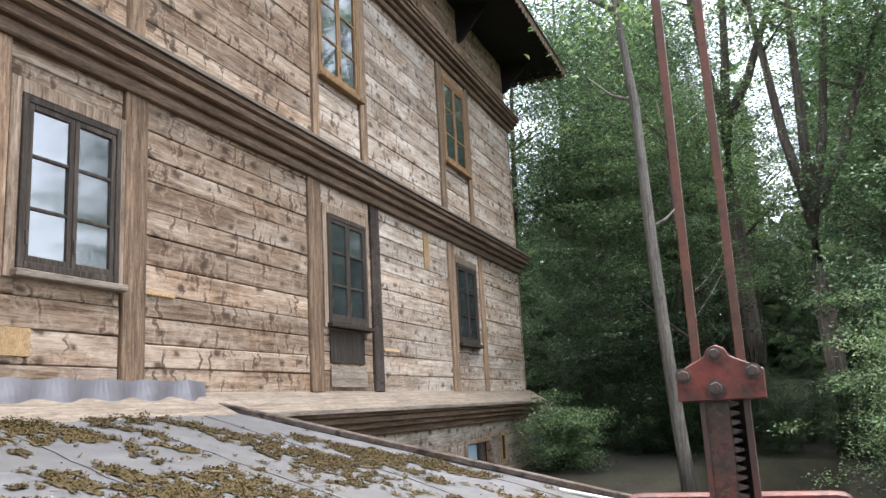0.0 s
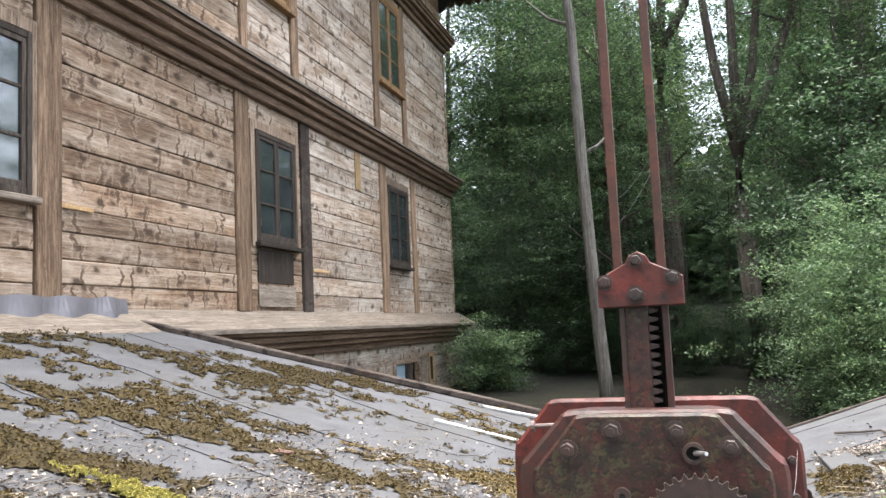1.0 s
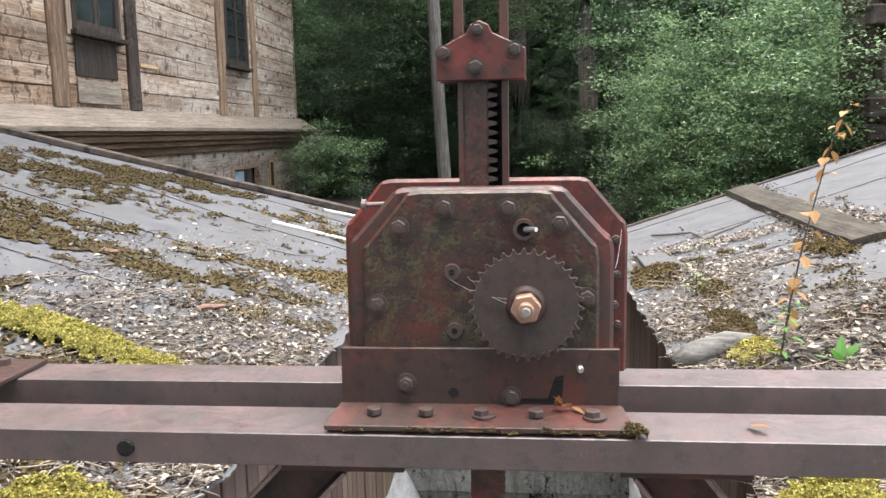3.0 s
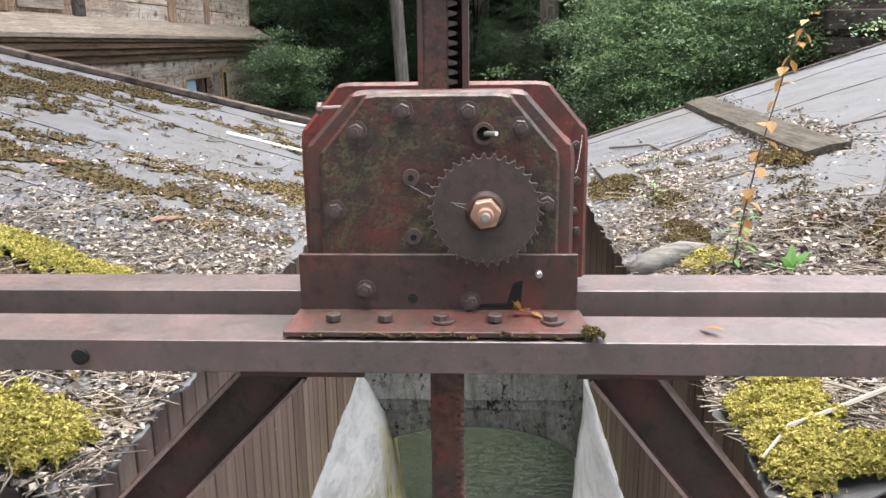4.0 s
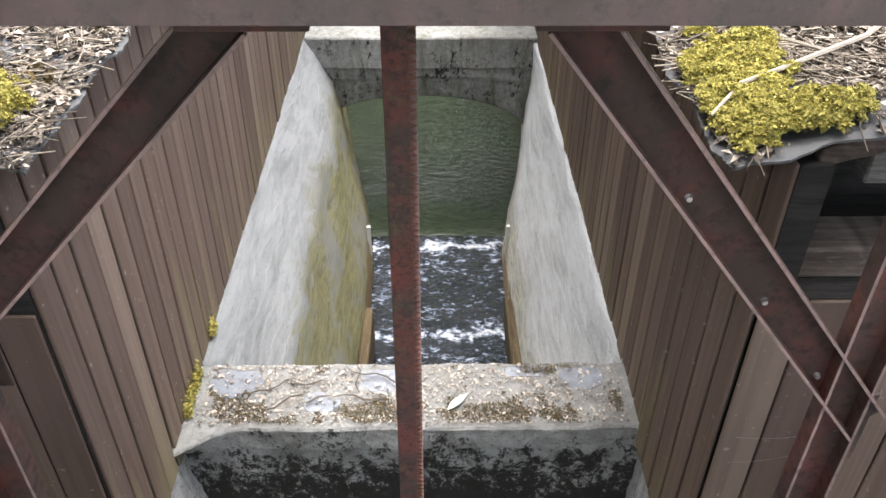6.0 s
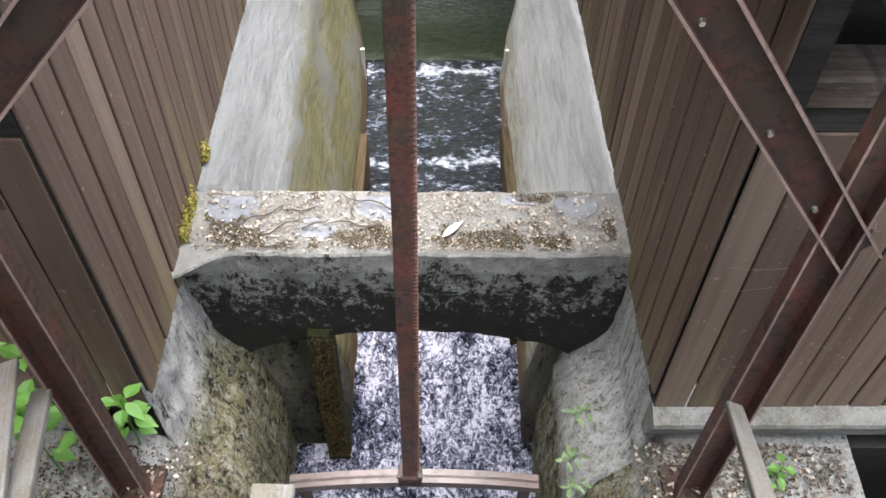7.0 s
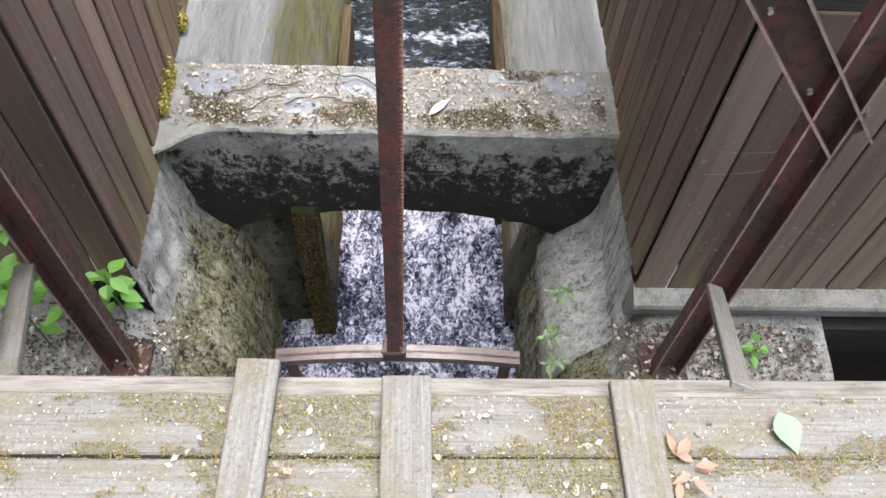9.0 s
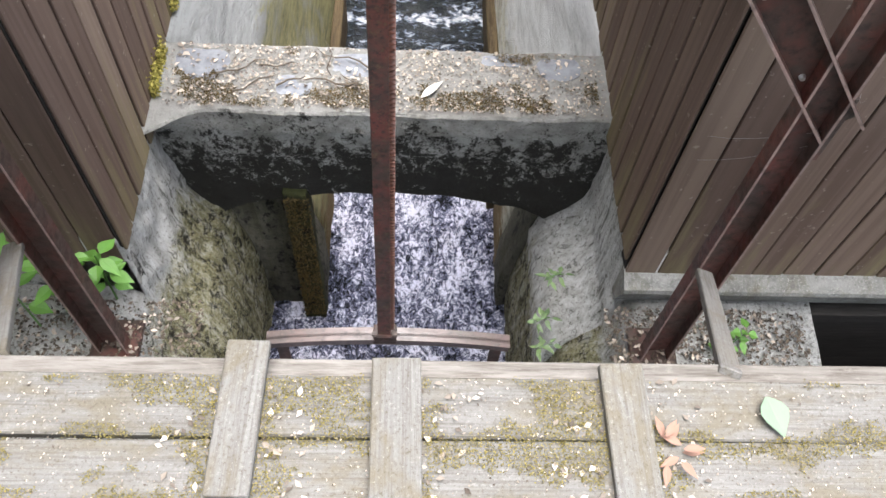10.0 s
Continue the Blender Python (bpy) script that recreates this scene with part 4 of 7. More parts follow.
for k in range(95):
    y = -3.6 + k * 0.25
    if y < HEND + 1.1:
        prism([(HX + 1.34, y, 10.26), (HX + 1.34, y + 0.235, 10.26), (HX + 1.34, y + 0.235, 10.1), (HX + 1.34, y + 0.118, 10.0), (HX + 1.34, y, 10.1)], (0.025, 0, 0), 0, fringe)
for k in range(17):
    x = HX + 1.34 - k * 0.25
    prism([(x, HEND + 1.1, 10.26), (x - 0.235, HEND + 1.1, 10.26), (x - 0.235, HEND + 1.1, 10.1), (x - 0.118, HEND + 1.1, 10.0), (x, HEND + 1.1, 10.1)], (0, 0.025, 0), 0, fringe)
part("fringe_board", fringe, M_CORNICE, mill, "cut-out fringe along the eaves")
for y in (15.2, 18.5):
    part("bracket", prism([(HX, y, 10.15), (HX + 0.75, y, 10.15), (HX + 0.68, y, 10.06), (HX + 0.1, y, 9.45), (HX, y, 9.4)], (0, 0.12, 0), 0.01), M_SOFFIT_SHADE, mill)

# ---- the two annex roofs and their clad walls ----
SL, SR, EZ = 0.3032, 0.27, 0.6


def roof_l(x):
    return EZ + SL * (-0.95 - x)


def roof_r(x):
    return EZ + SR * (x - 0.69)


def felt_roof(name, side, label):
    """A sagging felt roof: eave along the channel, ragged near edge, verge at the far end."""
    left = side < 0
    bm = bmesh.new()
    us = [(i / 90) ** 1.5 for i in range(91)]
    rows = []
    nv = 260
    for u in us:
        x = (EZ_L - 4.31 * u) if left else (EZ_R + 4.8 * u)
        y1 = (8.55 - 0.45 * (EZ_L - x)) if left else (7.95 + 0.33 * (x - EZ_R))
        y0 = 1.56 + 0.05 * noise.noise((x * 6, 0, 1)) + RND.uniform(-0.005, 0.005) + (0.02 if left else 0.0)
        row = []
        for j in range(nv + 1):
            y = y0 + (y1 - y0) * (j / nv) ** 1.4
            xx = x
            if u == 0:
                xx += 0.03 * noise.noise((0, y * 5, 2)) + RND.uniform(-0.004, 0.004)
            z = (roof_l(xx) if left else roof_r(xx)) + 0.014 * noise.noise((xx * 1.2, y * 1.2, side)) + 0.005 * noise.noise((xx * 6, y * 6, side))
            row.append(bm.verts.new((xx, y, z)))
        rows.append(row)
    for a, b in zip(rows, rows[1:]):
        for j in range(nv):
            bm.faces.new((a[j], a[j + 1], b[j + 1], b[j]) if not left else (a[j], b[j], b[j + 1], a[j + 1]))
    bmesh.ops.recalc_face_normals(bm, faces=bm.faces[:])
    res = bmesh.ops.extrude_face_region(bm, geom=bm.faces[:])
    for v in [g for g in res["geom"] if isinstance(g, bmesh.types.BMVert)]:
        v.co.z -= 0.007
    bmesh.ops.recalc_face_normals(bm, faces=bm.faces[:])
    ob = solo(name, bm, M_FELT, label, "roof", kind="structure", smooth=False)
    return ob


felt_l = felt_roof("roof_left", -1, "low grey felt roof with moss and litter")
felt_r = felt_roof("roof_right", 1, "low grey felt roof with moss, litter and twigs")


def on_roof(x, y, up=0.0):
    left = x < 0
    z = (roof_l(x) if left else roof_r(x)) + 0.014 * noise.noise((x * 1.2, y * 1.2, -1 if left else 1)) + 0.005 * noise.noise((x * 6, y * 6, -1 if left else 1))
    return Vector((x, y, z + up))


def roof_bar(name, p, q, width, height, material, label, category, lift=0.0):
    """A straight board lying on a roof from p to q."""
    a, b = on_roof(*p, lift), on_roof(*q, lift)
    d = b - a
    n = Vector((SL if p[0] < 0 else -SR, 0, 1)).normalized()
    side = d.cross(n).normalized() * width / 2
    me = prism([a - side, a + side, a + side + n * height, a - side + n * height], d, min(height, width) * 0.15)
    return solo(name, me, material, label, category)


roof_bar("verge_board", (-5.2, 6.63), (-0.95, 8.5), 0.1, 0.06, M_LOG, "dark weathered board along the far edge of the felt roof", "board")
roof_bar("verge_board", (0.72, 7.92), (5.4, 9.45), 0.05, 0.02, M_LOG, "thin dark edge strip along the far roof edge", "board")
roof_bar("pale_lath", (-2.05, 6.38), (-1.25, 6.6), 0.075, 0.025, M_WHITE, "pale planed lath lying on the mossy roof", "lath")
roof_bar("pale_lath", (-1.95, 7.72), (-1.2, 8.2), 0.07, 0.025, M_WHITE, "pale planed lath lying on the mossy roof", "lath")
bm = bmesh.new()
rows = []
for k in range(141):
    y = -0.4 + k * 0.05
    w = 0.022 * math.sin(k * 0.62) + 0.016 * noise.noise((y * 5, 1, 4))
    rows.append([bm.verts.new(q) for q in ((HX + 0.04, y, 1.82), (HX + 0.15 + w * 1.4, y, 1.8), (HX + 0.11 + w, y, 1.98 + w), (HX + 0.075 + 0.3 * w, y, 2.13 + 0.4 * w), (HX + 0.06, y, 2.13 + 0.4 * w))])
for p, q in zip(rows, rows[1:]):
    for k in range(5):
        bm.faces.new((p[k], p[(k + 1) % 5], q[(k + 1) % 5], q[k]))
bm.faces.new(rows[0][::-1])
bm.faces.new(rows[-1])
bmesh.ops.recalc_face_normals(bm, faces=bm.faces[:])
solo("tin_flashing", bm, M_TIN, "bent grey tin flashing where the roof meets the mill", "flashing", kind="structure")

# clad walls
WL, WR, WY = -1.03, 0.85, 1.58


def clad_wall(name, fixed, a, b, axis, z0, z1, face, label):
    """A wall of upright brown boards with shadow gaps; axis is the way it runs."""
    wall = thing(name, (fixed, a, z0) if axis == "y" else (a, fixed, z0), label, "wall", kind="structure")
    t = 0.08
    if axis == "y":
        core = block(min(fixed, fixed - face * t), max(fixed, fixed - face * t), a, b, z0, z1)
    else:
        core = block(a, b, min(fixed, fixed - face * t), max(fixed, fixed - face * t), z0, z1)
    # near-black backing right behind thin boards paints the shade of the gaps
    part("backing", core, M_SOFFIT_SHADE, wall)
    pitch = 0.122
    me = plank_mesh(z1 - z0, 0.012, pitch - (0.012 if axis == "y" else 0.004), 0.003)
    n = int((b - a) / pitch)
    turn = Matrix(((0, 1, 0, 0), (0, 0, 1, 0), (1, 0, 0, 0), (0, 0, 0, 1))) if axis == "y" else Matrix(((0, 0, -1, 0), (0, 1, 0, 0), (1, 0, 0, 0), (0, 0, 0, 1)))
    for k in range(n):
        s = a + (k + 0.5) * (b - a) / n
        off = face * (0.006 + RND.uniform(-0.003, 0.003))
        c = (fixed + off, s, (z0 + z1) / 2) if axis == "y" else (s, fixed + off, (z0 + z1) / 2)
        part_mesh("board", me, M_CLAD, wall, m=Matrix.Translation(c) @ Matrix.Rotation(RND.uniform(-0.004, 0.004), 4, "X" if axis == "y" else "Y") @ turn)
    return wall


clad_wall("wall_left_channel", WL, WY, 8.4, "y", -1.1, 0.58, 1, "brown upright boards above the concrete channel wall")
clad_wall("wall_right_channel", WR, WY, 8.0, "y", -1.1, 0.6, -1, "brown upright boards above the concrete channel wall")
clad_wall("wall_left_front", WY, -5.2, WL - 0.002, "x", -1.15, 0.16, -1, "brown upright boards of the annex front")
clad_wall("wall_right_front", WY, WR + 0.002, 5.2, "x", -1.16, 0.2, -1, "brown upright boards of the annex front")
bm = prism([(WR, WY + 0.02, -1.15), (WR, WY - 0.02, -1.155), (WR, WY - 0.075, -1.185), (WR, WY - 0.08, -1.205), (WR, WY - 0.03, -1.345), (WR, WY + 0.02, -1.345)], (4.2, 0, 0))
solo("plinth", bm, M_CONC, "pale concrete plinth under the boards", "plinth", kind="structure")
bm = prism([(WL, WY + 0.06, -1.1), (WL, WY - 0.01, -1.15), (WL, WY - 0.01, -1.5), (WL, WY + 0.06, -1.5)], (-4.2, 0, 0))
solo("plinth", bm, M_CONC_DARK, "blackened concrete plinth under the boards", "plinth", kind="structure")

for side, x0, x1 in ((-1, -5.0, WL - 0.05), (1, WR + 0.05, 5.2)):
    rr = roof_l if side < 0 else roof_r
    bm = prism([(x0, 1.6, rr(x0) - 0.075), (x1, 1.6, rr(x1) - 0.075), (x1, 1.6, rr(x1) - 0.022), (x0, 1.6, rr(x0) - 0.022)], (0, 0.05, 0), 0.004)
    # black panel set back under the eave, in place of the overhang's shade
    solo("eave_recess", block(x0, x1, 2.05, 2.1, 0.1, 0.56 if side < 0 else 0.58), M_SOFFIT_SHADE, "black panel standing for the shade under the eave", "wall", kind="structure")
    solo("wall_plate", block(x0, x1, 1.66, 1.82, 0.2, 0.3, 0.01), M_LOG, "dark squared timber lying on the wall head", "timber")
    solo("fascia_board", bm, M_LOG, "dark rotten board under the roof edge", "board")
for k in range(6):
    x = 1.02 + 0.62 * k
    solo("rafter_end", block(x + 0.02, x + 0.11, 1.63, 2.04, roof_r(x) - 0.17, roof_r(x) - 0.05, 0.005), M_JOIST if k == 0 else M_LOG, "grey sawn rafter end under the roof", "rafter", "rafter ends")
bm = block(1.65, 4.6, -1.0, 1.17, -1.6, -1.34, 0.01)
solo("abutment_slab", bm, M_CONC_DARK, "stained concrete slab beside the abutment", "slab", kind="structure")
# pit walls and floor are coloured black to paint the covered pit's shade
solo("pit_wall", block(1.65, 4.6, 1.5, 1.56, -3.4, -1.36), M_SOFFIT_SHADE, "pit back wall painted black for its shade", "wall", kind="structure")
solo("pit_wall", block(1.65, 4.6, 1.09, 1.165, -3.4, -1.61), M_SOFFIT_SHADE, "pit side wall painted black for its shade", "wall", kind="structure")
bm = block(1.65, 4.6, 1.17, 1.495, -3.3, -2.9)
solo("pit_floor", bm, M_SOFFIT_SHADE, "pit floor beside the abutment, its shade painted black", "pit", kind="structure")

# ---- the sluice frame ----
frame_thing = thing("sluice_gantry", (0, 1.3, -1.35), "red-brown painted steel sluice frame of channel sections", "gantry")


def channel_bar(name, p0, p1, web, flange, thick, face, material, parent, label=""):
    """A rolled U section from p0 to p1; face is the side to which its flanges point."""
    p0, p1, f = Vector(p0), Vector(p1), Vector(face).normalized()
    d = (p1 - p0)
    s = d.normalized().cross(f).normalized() * web / 2
    t = thick
    sn = s.normalized()
    pts = [p0 - s, p0 + s, p0 + s + f * flange, p0 + s - sn * t + f * flange, p0 + s - sn * t + f * t, p0 - s + sn * t + f * t, p0 - s + sn * t + f * flange, p0 - s + f * flange]
    bar_part = part(name, prism(pts, d, 0.0015), material, parent, label)
    # pale strips along the flanges paint the sky gleam on their edges
    if name in ("knee_brace", "post"):
        for q in (p0 + s, p0 - s + sn * t):
            a = q + f * (flange + 0.0005) - sn * 0.0005
            part("flange_edge", prism([a, a - sn * (t - 0.001), a - sn * (t - 0.001) + f * 0.0015, a + f * 0.0015], d), M_EDGE, bar_part, "pale strip painting the lit edge of the flange")
    return bar_part


fb = channel_bar("front_beam", (-2.6, 1.30, 1.135), (2.6, 1.29, 1.135), 0.138, 0.058, 0.009, (0, 0, -1), M_BEAM, frame_thing)
channel_bar("rear_beam", (-2.6, 1.575, 1.135), (2.6, 1.585, 1.135), 0.12, 0.058, 0.009, (0, 0, -1), M_BEAM, frame_thing)
for xx in (-1.2,):
    plate = part("tie_plate", block(xx - 0.14, xx + 0.12, 1.24, 1.63, 1.136, 1.148, 0.002), M_RUST, frame_thing)
    for px, py in ((-0.06, 1.3), (0.03, 1.3), (-0.05, 1.58), (0.05, 1.58), (0.0, 1.56)):
        part("bolt", rod((xx + px, py, 1.148), (xx + px, py, 1.162), 0.014, seg=6), M_BOLT, plate)
# hole in the front beam, its dark inside painted as a black disc
part("bolt_hole", rod((-0.69, 1.2195, 1.105), (-0.69, 1.236, 1.105), 0.0145, seg=16), M_SOFFIT_SHADE, frame_thing, "black disc for the shade in a bolt hole")
# posts and knee braces
channel_bar("post", (0.975, 1.33, -1.35), (0.975, 1.33, 1.12), 0.11, 0.05, 0.008, (0, -1, 0), M_STEEL, frame_thing)
channel_bar("post", (-1.075, 1.33, -1.35), (-1.075, 1.33, 1.12), 0.11, 0.05, 0.008, (0, -1, 0), M_RUST, frame_thing)
channel_bar("knee_brace", (0.235, 1.325, 1.075), (1.06, 1.325, 0.03), 0.105, 0.05, 0.008, (0, -1, 0), M_RUST, frame_thing)
channel_bar("knee_brace", (-0.345, 1.325, 1.075), (-1.08, 1.325, 0.315), 0.1, 0.05, 0.008, (0, -1, 0), M_RUST, frame_thing)
for sx, zz in ((1.0, -0.02), (-1.08, 0.27)):
    part("gusset", block(sx - 0.05, sx + 0.09, 1.335, 1.345, zz - 0.12, zz + 0.12, 0.002), M_RUST, frame_thing)
for sx in (0.975, -1.075):
    part("base_plate", block(sx - 0.09, sx + 0.09, 1.24, 1.42, -1.36, -1.335, 0.003), M_RUST, frame_thing)
for sx, zz in ((0.505, 0.69), (0.72, 0.42), (0.9, 0.19)):
    part("rivet", rod((sx, 1.318, zz), (sx, 1.307, zz), 0.009, 0.006, 10), M_TIP, frame_thing)
part("packing_plate", block(-0.42, -0.2, 1.25, 1.4, 1.058, 1.076, 0.002), M_RUST, frame_thing)
part("packing_plate", block(0.17, 0.39, 1.25, 1.4, 1.058, 1.076, 0.002), M_RUST, frame_thing)

# ---- the lifting gear ----
gear = thing("lifting_gear", (-0.075, 1.35, 1.148), "rusty red cast gear box with a toothed saw blade", "gear box")


def casing_outline(x0, x1, z0, z1, cx, cz, y, r=0.018):
    """A plate with its two upper corners cut off, the cuts' ends rounded."""
    d = Vector((cx, cz)).normalized() * r
    right = [(x1, z1 - cz - r), (x1 - d.x * 0.3, z1 - cz + d.y * 0.6), (x1 - d.x, z1 - cz + d.y), (x1 - cx + d.x, z1 - d.y), (x1 - cx + d.x * 0.4, z1 - d.y * 0.25), (x1 - cx - r, z1)]
    pts = [(x0, z0), (x1, z0)] + right + [(x0 + x1 - x, z) for x, z in right[::-1]]
    return [(x, y, z) for x, z in pts]


cover = part("cover", prism(casing_outline(-0.28, 0.14, 1.2, 1.542, 0.088, 0.105, 1.335), (0, 0.022, 0), 0.005), M_COVER, gear, "mottled brown cover plate")
part("casing", prism(casing_outline(-0.308, 0.168, 1.18, 1.546, 0.09, 0.1, 1.358), (0, 0.05, 0), 0.007), M_STEEL, gear)
part("casing", prism(casing_outline(-0.296, 0.154, 1.18, 1.536, 0.09, 0.1, 1.408), (0, 0.12, 0), 0.003), M_RUST, gear)
part("rear_flange", prism(casing_outline(-0.352, 0.212, 1.16, 1.552, 0.08, 0.096, 1.528), (0, 0.03, 0), 0.006), M_BRIGHT, gear, "bright red rear flange")


def hex_bolt(x, z, y, r, parent, washer=True, material=None):
    bm = rod((x, y, z), (x, y - 0.014, z), r * 1.1, seg=6, bev=0.0012)
    bmesh.ops.rotate(bm, verts=bm.verts[:], cent=(x, y, z), matrix=Matrix.Rotation(RND.uniform(0, 1), 3, "Y"))
    if washer:
        rod((x, y + 0.002, z), (x, y - 0.003, z), r * 1.5, seg=16, into=bm)
    rod((x, y - 0.012, z), (x, y - 0.019, z), r * 0.5, seg=10, into=bm)
    return part("bolt", bm, material or M_BOLT, parent)


for x, z in ((-0.13, 1.513), (-0.018, 1.511), (-0.211, 1.479), (0.071, 1.484), (-0.253, 1.34), (0.118, 1.352)):
    hex_bolt(x, z, 1.335, 0.0125, cover)
for x, z in ((-0.118, 1.398), (-0.115, 1.292)):
    bm = rod((x, 1.336, z), (x, 1.33, z), 0.016, 0.014, 18)
    part("plug", bm, M_BOLT, cover)
    part("socket", rod((x, 1.3305, z), (x, 1.328, z), 0.006, seg=6), M_SOFFIT_SHADE, cover)
ring = bmesh.new()
loops = [[ring.verts.new((0.009 + r * math.cos(2 * math.pi * k / 20), y, 1.474 + r * math.sin(2 * math.pi * k / 20))) for k in range(20)] for r, y in ((0.0185, 1.336), (0.0185, 1.32), (0.0125, 1.32), (0.0125, 1.336))]
for p, q in zip(loops, loops[1:] + loops[:1]):
    for k in range(20):
        ring.faces.new((p[k], p[(k + 1) % 20], q[(k + 1) % 20], q[k]))
bmesh.ops.recalc_face_normals(ring, faces=ring.faces[:])
part("oil_port", ring, M_BOLT, cover, "open oil port")
part("socket", rod((0.009, 1.3345, 1.474), (0.009, 1.332, 1.474), 0.0125, seg=16), M_SOFFIT_SHADE, cover)
part("spout", rod((0.012, 1.325, 1.474), (0.03, 1.3, 1.477), 0.005, 0.004, 8), M_TIP, cover)

pin = rod((-0.288, 1.415, 1.512), (-0.225, 1.415, 1.514), 0.0045, seg=8)
rod((-0.292, 1.415, 1.512), (-0.284, 1.415, 1.512), 0.011, seg=10, into=pin)
part("pin", pin, M_EDGE, gear, "pale worn pin beside the casing")
for x, z in ((0.188, 1.43), (0.19, 1.36), (0.186, 1.3), (0.192, 1.26)):
    hex_bolt(x, z, 1.528, 0.008, gear, False)

# the saw blade and its shaft
bm = bmesh.new()
cx, cz, teeth = 0.012, 1.346, 34
pts = []
for k in range(teeth):
    a = -2 * math.pi * k / teeth
    s = 2 * math.pi / teeth
    for r, da in ((0.0895, 0.0), (0.0985, -0.28 * s), (0.0975, -0.42 * s), (0.0895, -0.62 * s)):
        pts.append((cx + r * math.cos(a + da), 1.297, cz + r * math.sin(a + da)))
prism(pts, (0, 0.004, 0), 0, bm)
blade = part("saw_blade", bm, M_BLADE, gear, "brown toothed circular saw blade")
# slightly larger pale outline paints the light from above on worn teeth
edge = [(cx + (x - cx) * 1.014, 1.2985, cz + (z - cz) * 1.014) for x, y, z in pts]
part("tooth_edge", prism(edge, (0, 0.0015, 0)), plain("worn_tooth_gleam", (0.3, 0.24, 0.2), 0.45, 0.4, 0.4, 60), blade, "pale rim painting the light on the worn teeth")
part("shaft", rod((cx, 1.34, cz), (cx, 1.3, cz), 0.024, seg=20), M_RUST, gear)
part("washer", rod((cx, 1.297, cz), (cx, 1.285, cz), 0.036, 0.03, seg=24, bev=0.002), M_RUST, gear)
bm = rod((cx, 1.286, cz), (cx, 1.262, cz), 0.0265, seg=6, bev=0.002)
bmesh.ops.rotate(bm, verts=bm.verts[:], cent=(cx, 1.28, cz), matrix=Matrix.Rotation(0.35, 3, "Y"))
part("nut", bm, M_NUT, gear, "copper-brown hexagon nut")
bm = rod((cx, 1.264, cz), (cx, 1.243, cz), 0.0135, seg=14, bev=0.001)
part("shaft_end", bm, M_NUT, gear)
part("shaft_tip", rod((cx, 1.245, cz), (cx, 1.236, cz), 0.0085, 0.006, 14), M_TIP, gear, "bright worn shaft tip")

# the angle bracket on the beam
bm = prism([(-0.322, 1.335, 1.262), (0.175, 1.335, 1.262), (0.175, 1.335, 1.16), (0.182, 1.335, 1.149), (-0.33, 1.335, 1.149), (-0.322, 1.335, 1.16)], (0, -0.01, 0), 0.0015)
bracket = part("bracket", bm, M_RUST, gear, "riveted angle bracket on the beam")
part("bracket_foot", prism([(-0.325, 1.325, 1.15), (0.18, 1.325, 1.15), (0.192, 1.232, 1.14), (-0.335, 1.232, 1.14)], (0, 0, 0.01), 0.0015), M_STEEL, gear)
hex_bolt(-0.203, 1.197, 1.325, 0.012, bracket)
hex_bolt(-0.015, 1.175, 1.325, 0.012, bracket)
hex_bolt(0.106, 1.228, 1.325, 0.006, bracket, False, M_TIP)
part("socket", rod((-0.118, 1.3255, 1.18), (-0.118, 1.324, 1.18), 0.0095, seg=12), M_SOFFIT_SHADE, bracket)
# flat black plate paints the dark of the hole in the bracket
part("socket", prism([(-0.026, 1.3244, 1.158), (0.05, 1.3244, 1.158), (0.075, 1.3244, 1.17), (0.078, 1.3244, 1.215), (0.062, 1.3244, 1.21), (0.05, 1.3244, 1.172), (-0.02, 1.3244, 1.17)], (0, -0.0012, 0)), M_SOFFIT_SHADE, bracket, "black patch for the shade in a rusted-through hole")
for x in (-0.254, -0.163, -0.066, 0.028, 0.124):
    bm = rod((x, 1.275, 1.156), (x, 1.275, 1.168), 0.014, seg=6, bev=0.001)
    if x in (-0.066, 0.124):
        rod((x + 0.004, 1.275, 1.154), (x + 0.004, 1.275, 1.158), 0.021, seg=14, into=bm)
    part("bolt", bm, M_BOLT, bracket)

# the rack housing, guide plate and rods
part("rack_guide", block(-0.109, -0.056, 1.425, 1.47, 1.53, 1.74, 0.002), M_RACK, gear, "red rack guide")
part("rack_guide", block(-0.109, -0.1, 1.418, 1.425, 1.53, 1.74), M_STEEL, gear)
part("rack_guide", block(-0.03, -0.018, 1.42, 1.475, 1.53, 1.74, 0.001), M_RUST, gear)
part("rack_guide", block(-0.056, -0.03, 1.462, 1.474, 1.53, 1.74), M_SOFFIT_SHADE, gear)
bm = bmesh.new()
for k in range(11):
    z = 1.55 + k * 0.017
    prism([(-0.056, 1.432, z), (-0.039, 1.432, z + 0.004), (-0.039, 1.432, z + 0.0085), (-0.056, 1.432, z + 0.013)], (0, 0.028, 0), 0, bm)
part("rack_teeth", bm, M_BOLT, gear)
yp = 1.405
bm = prism([(-0.146, yp, 1.735), (0.014, yp, 1.735), (0.014, yp, 1.79), (-0.045, yp, 1.818), (-0.052, yp, 1.832), (-0.068, yp, 1.84), (-0.085, yp, 1.832), (-0.092, yp, 1.818), (-0.146, yp, 1.79)], (0, 0.014, 0), 0.002)
guide = part("guide_plate", bm, M_BRIGHT, gear, "flaking red guide plate")
part("guide_plate", prism([(-0.146, 1.475, 1.735), (0.014, 1.475, 1.735), (0.014, 1.475, 1.79), (-0.05, 1.475, 1.818), (-0.088, 1.475, 1.818), (-0.146, 1.475, 1.79)], (0, 0.012, 0), 0.002), M_STEEL, gear)
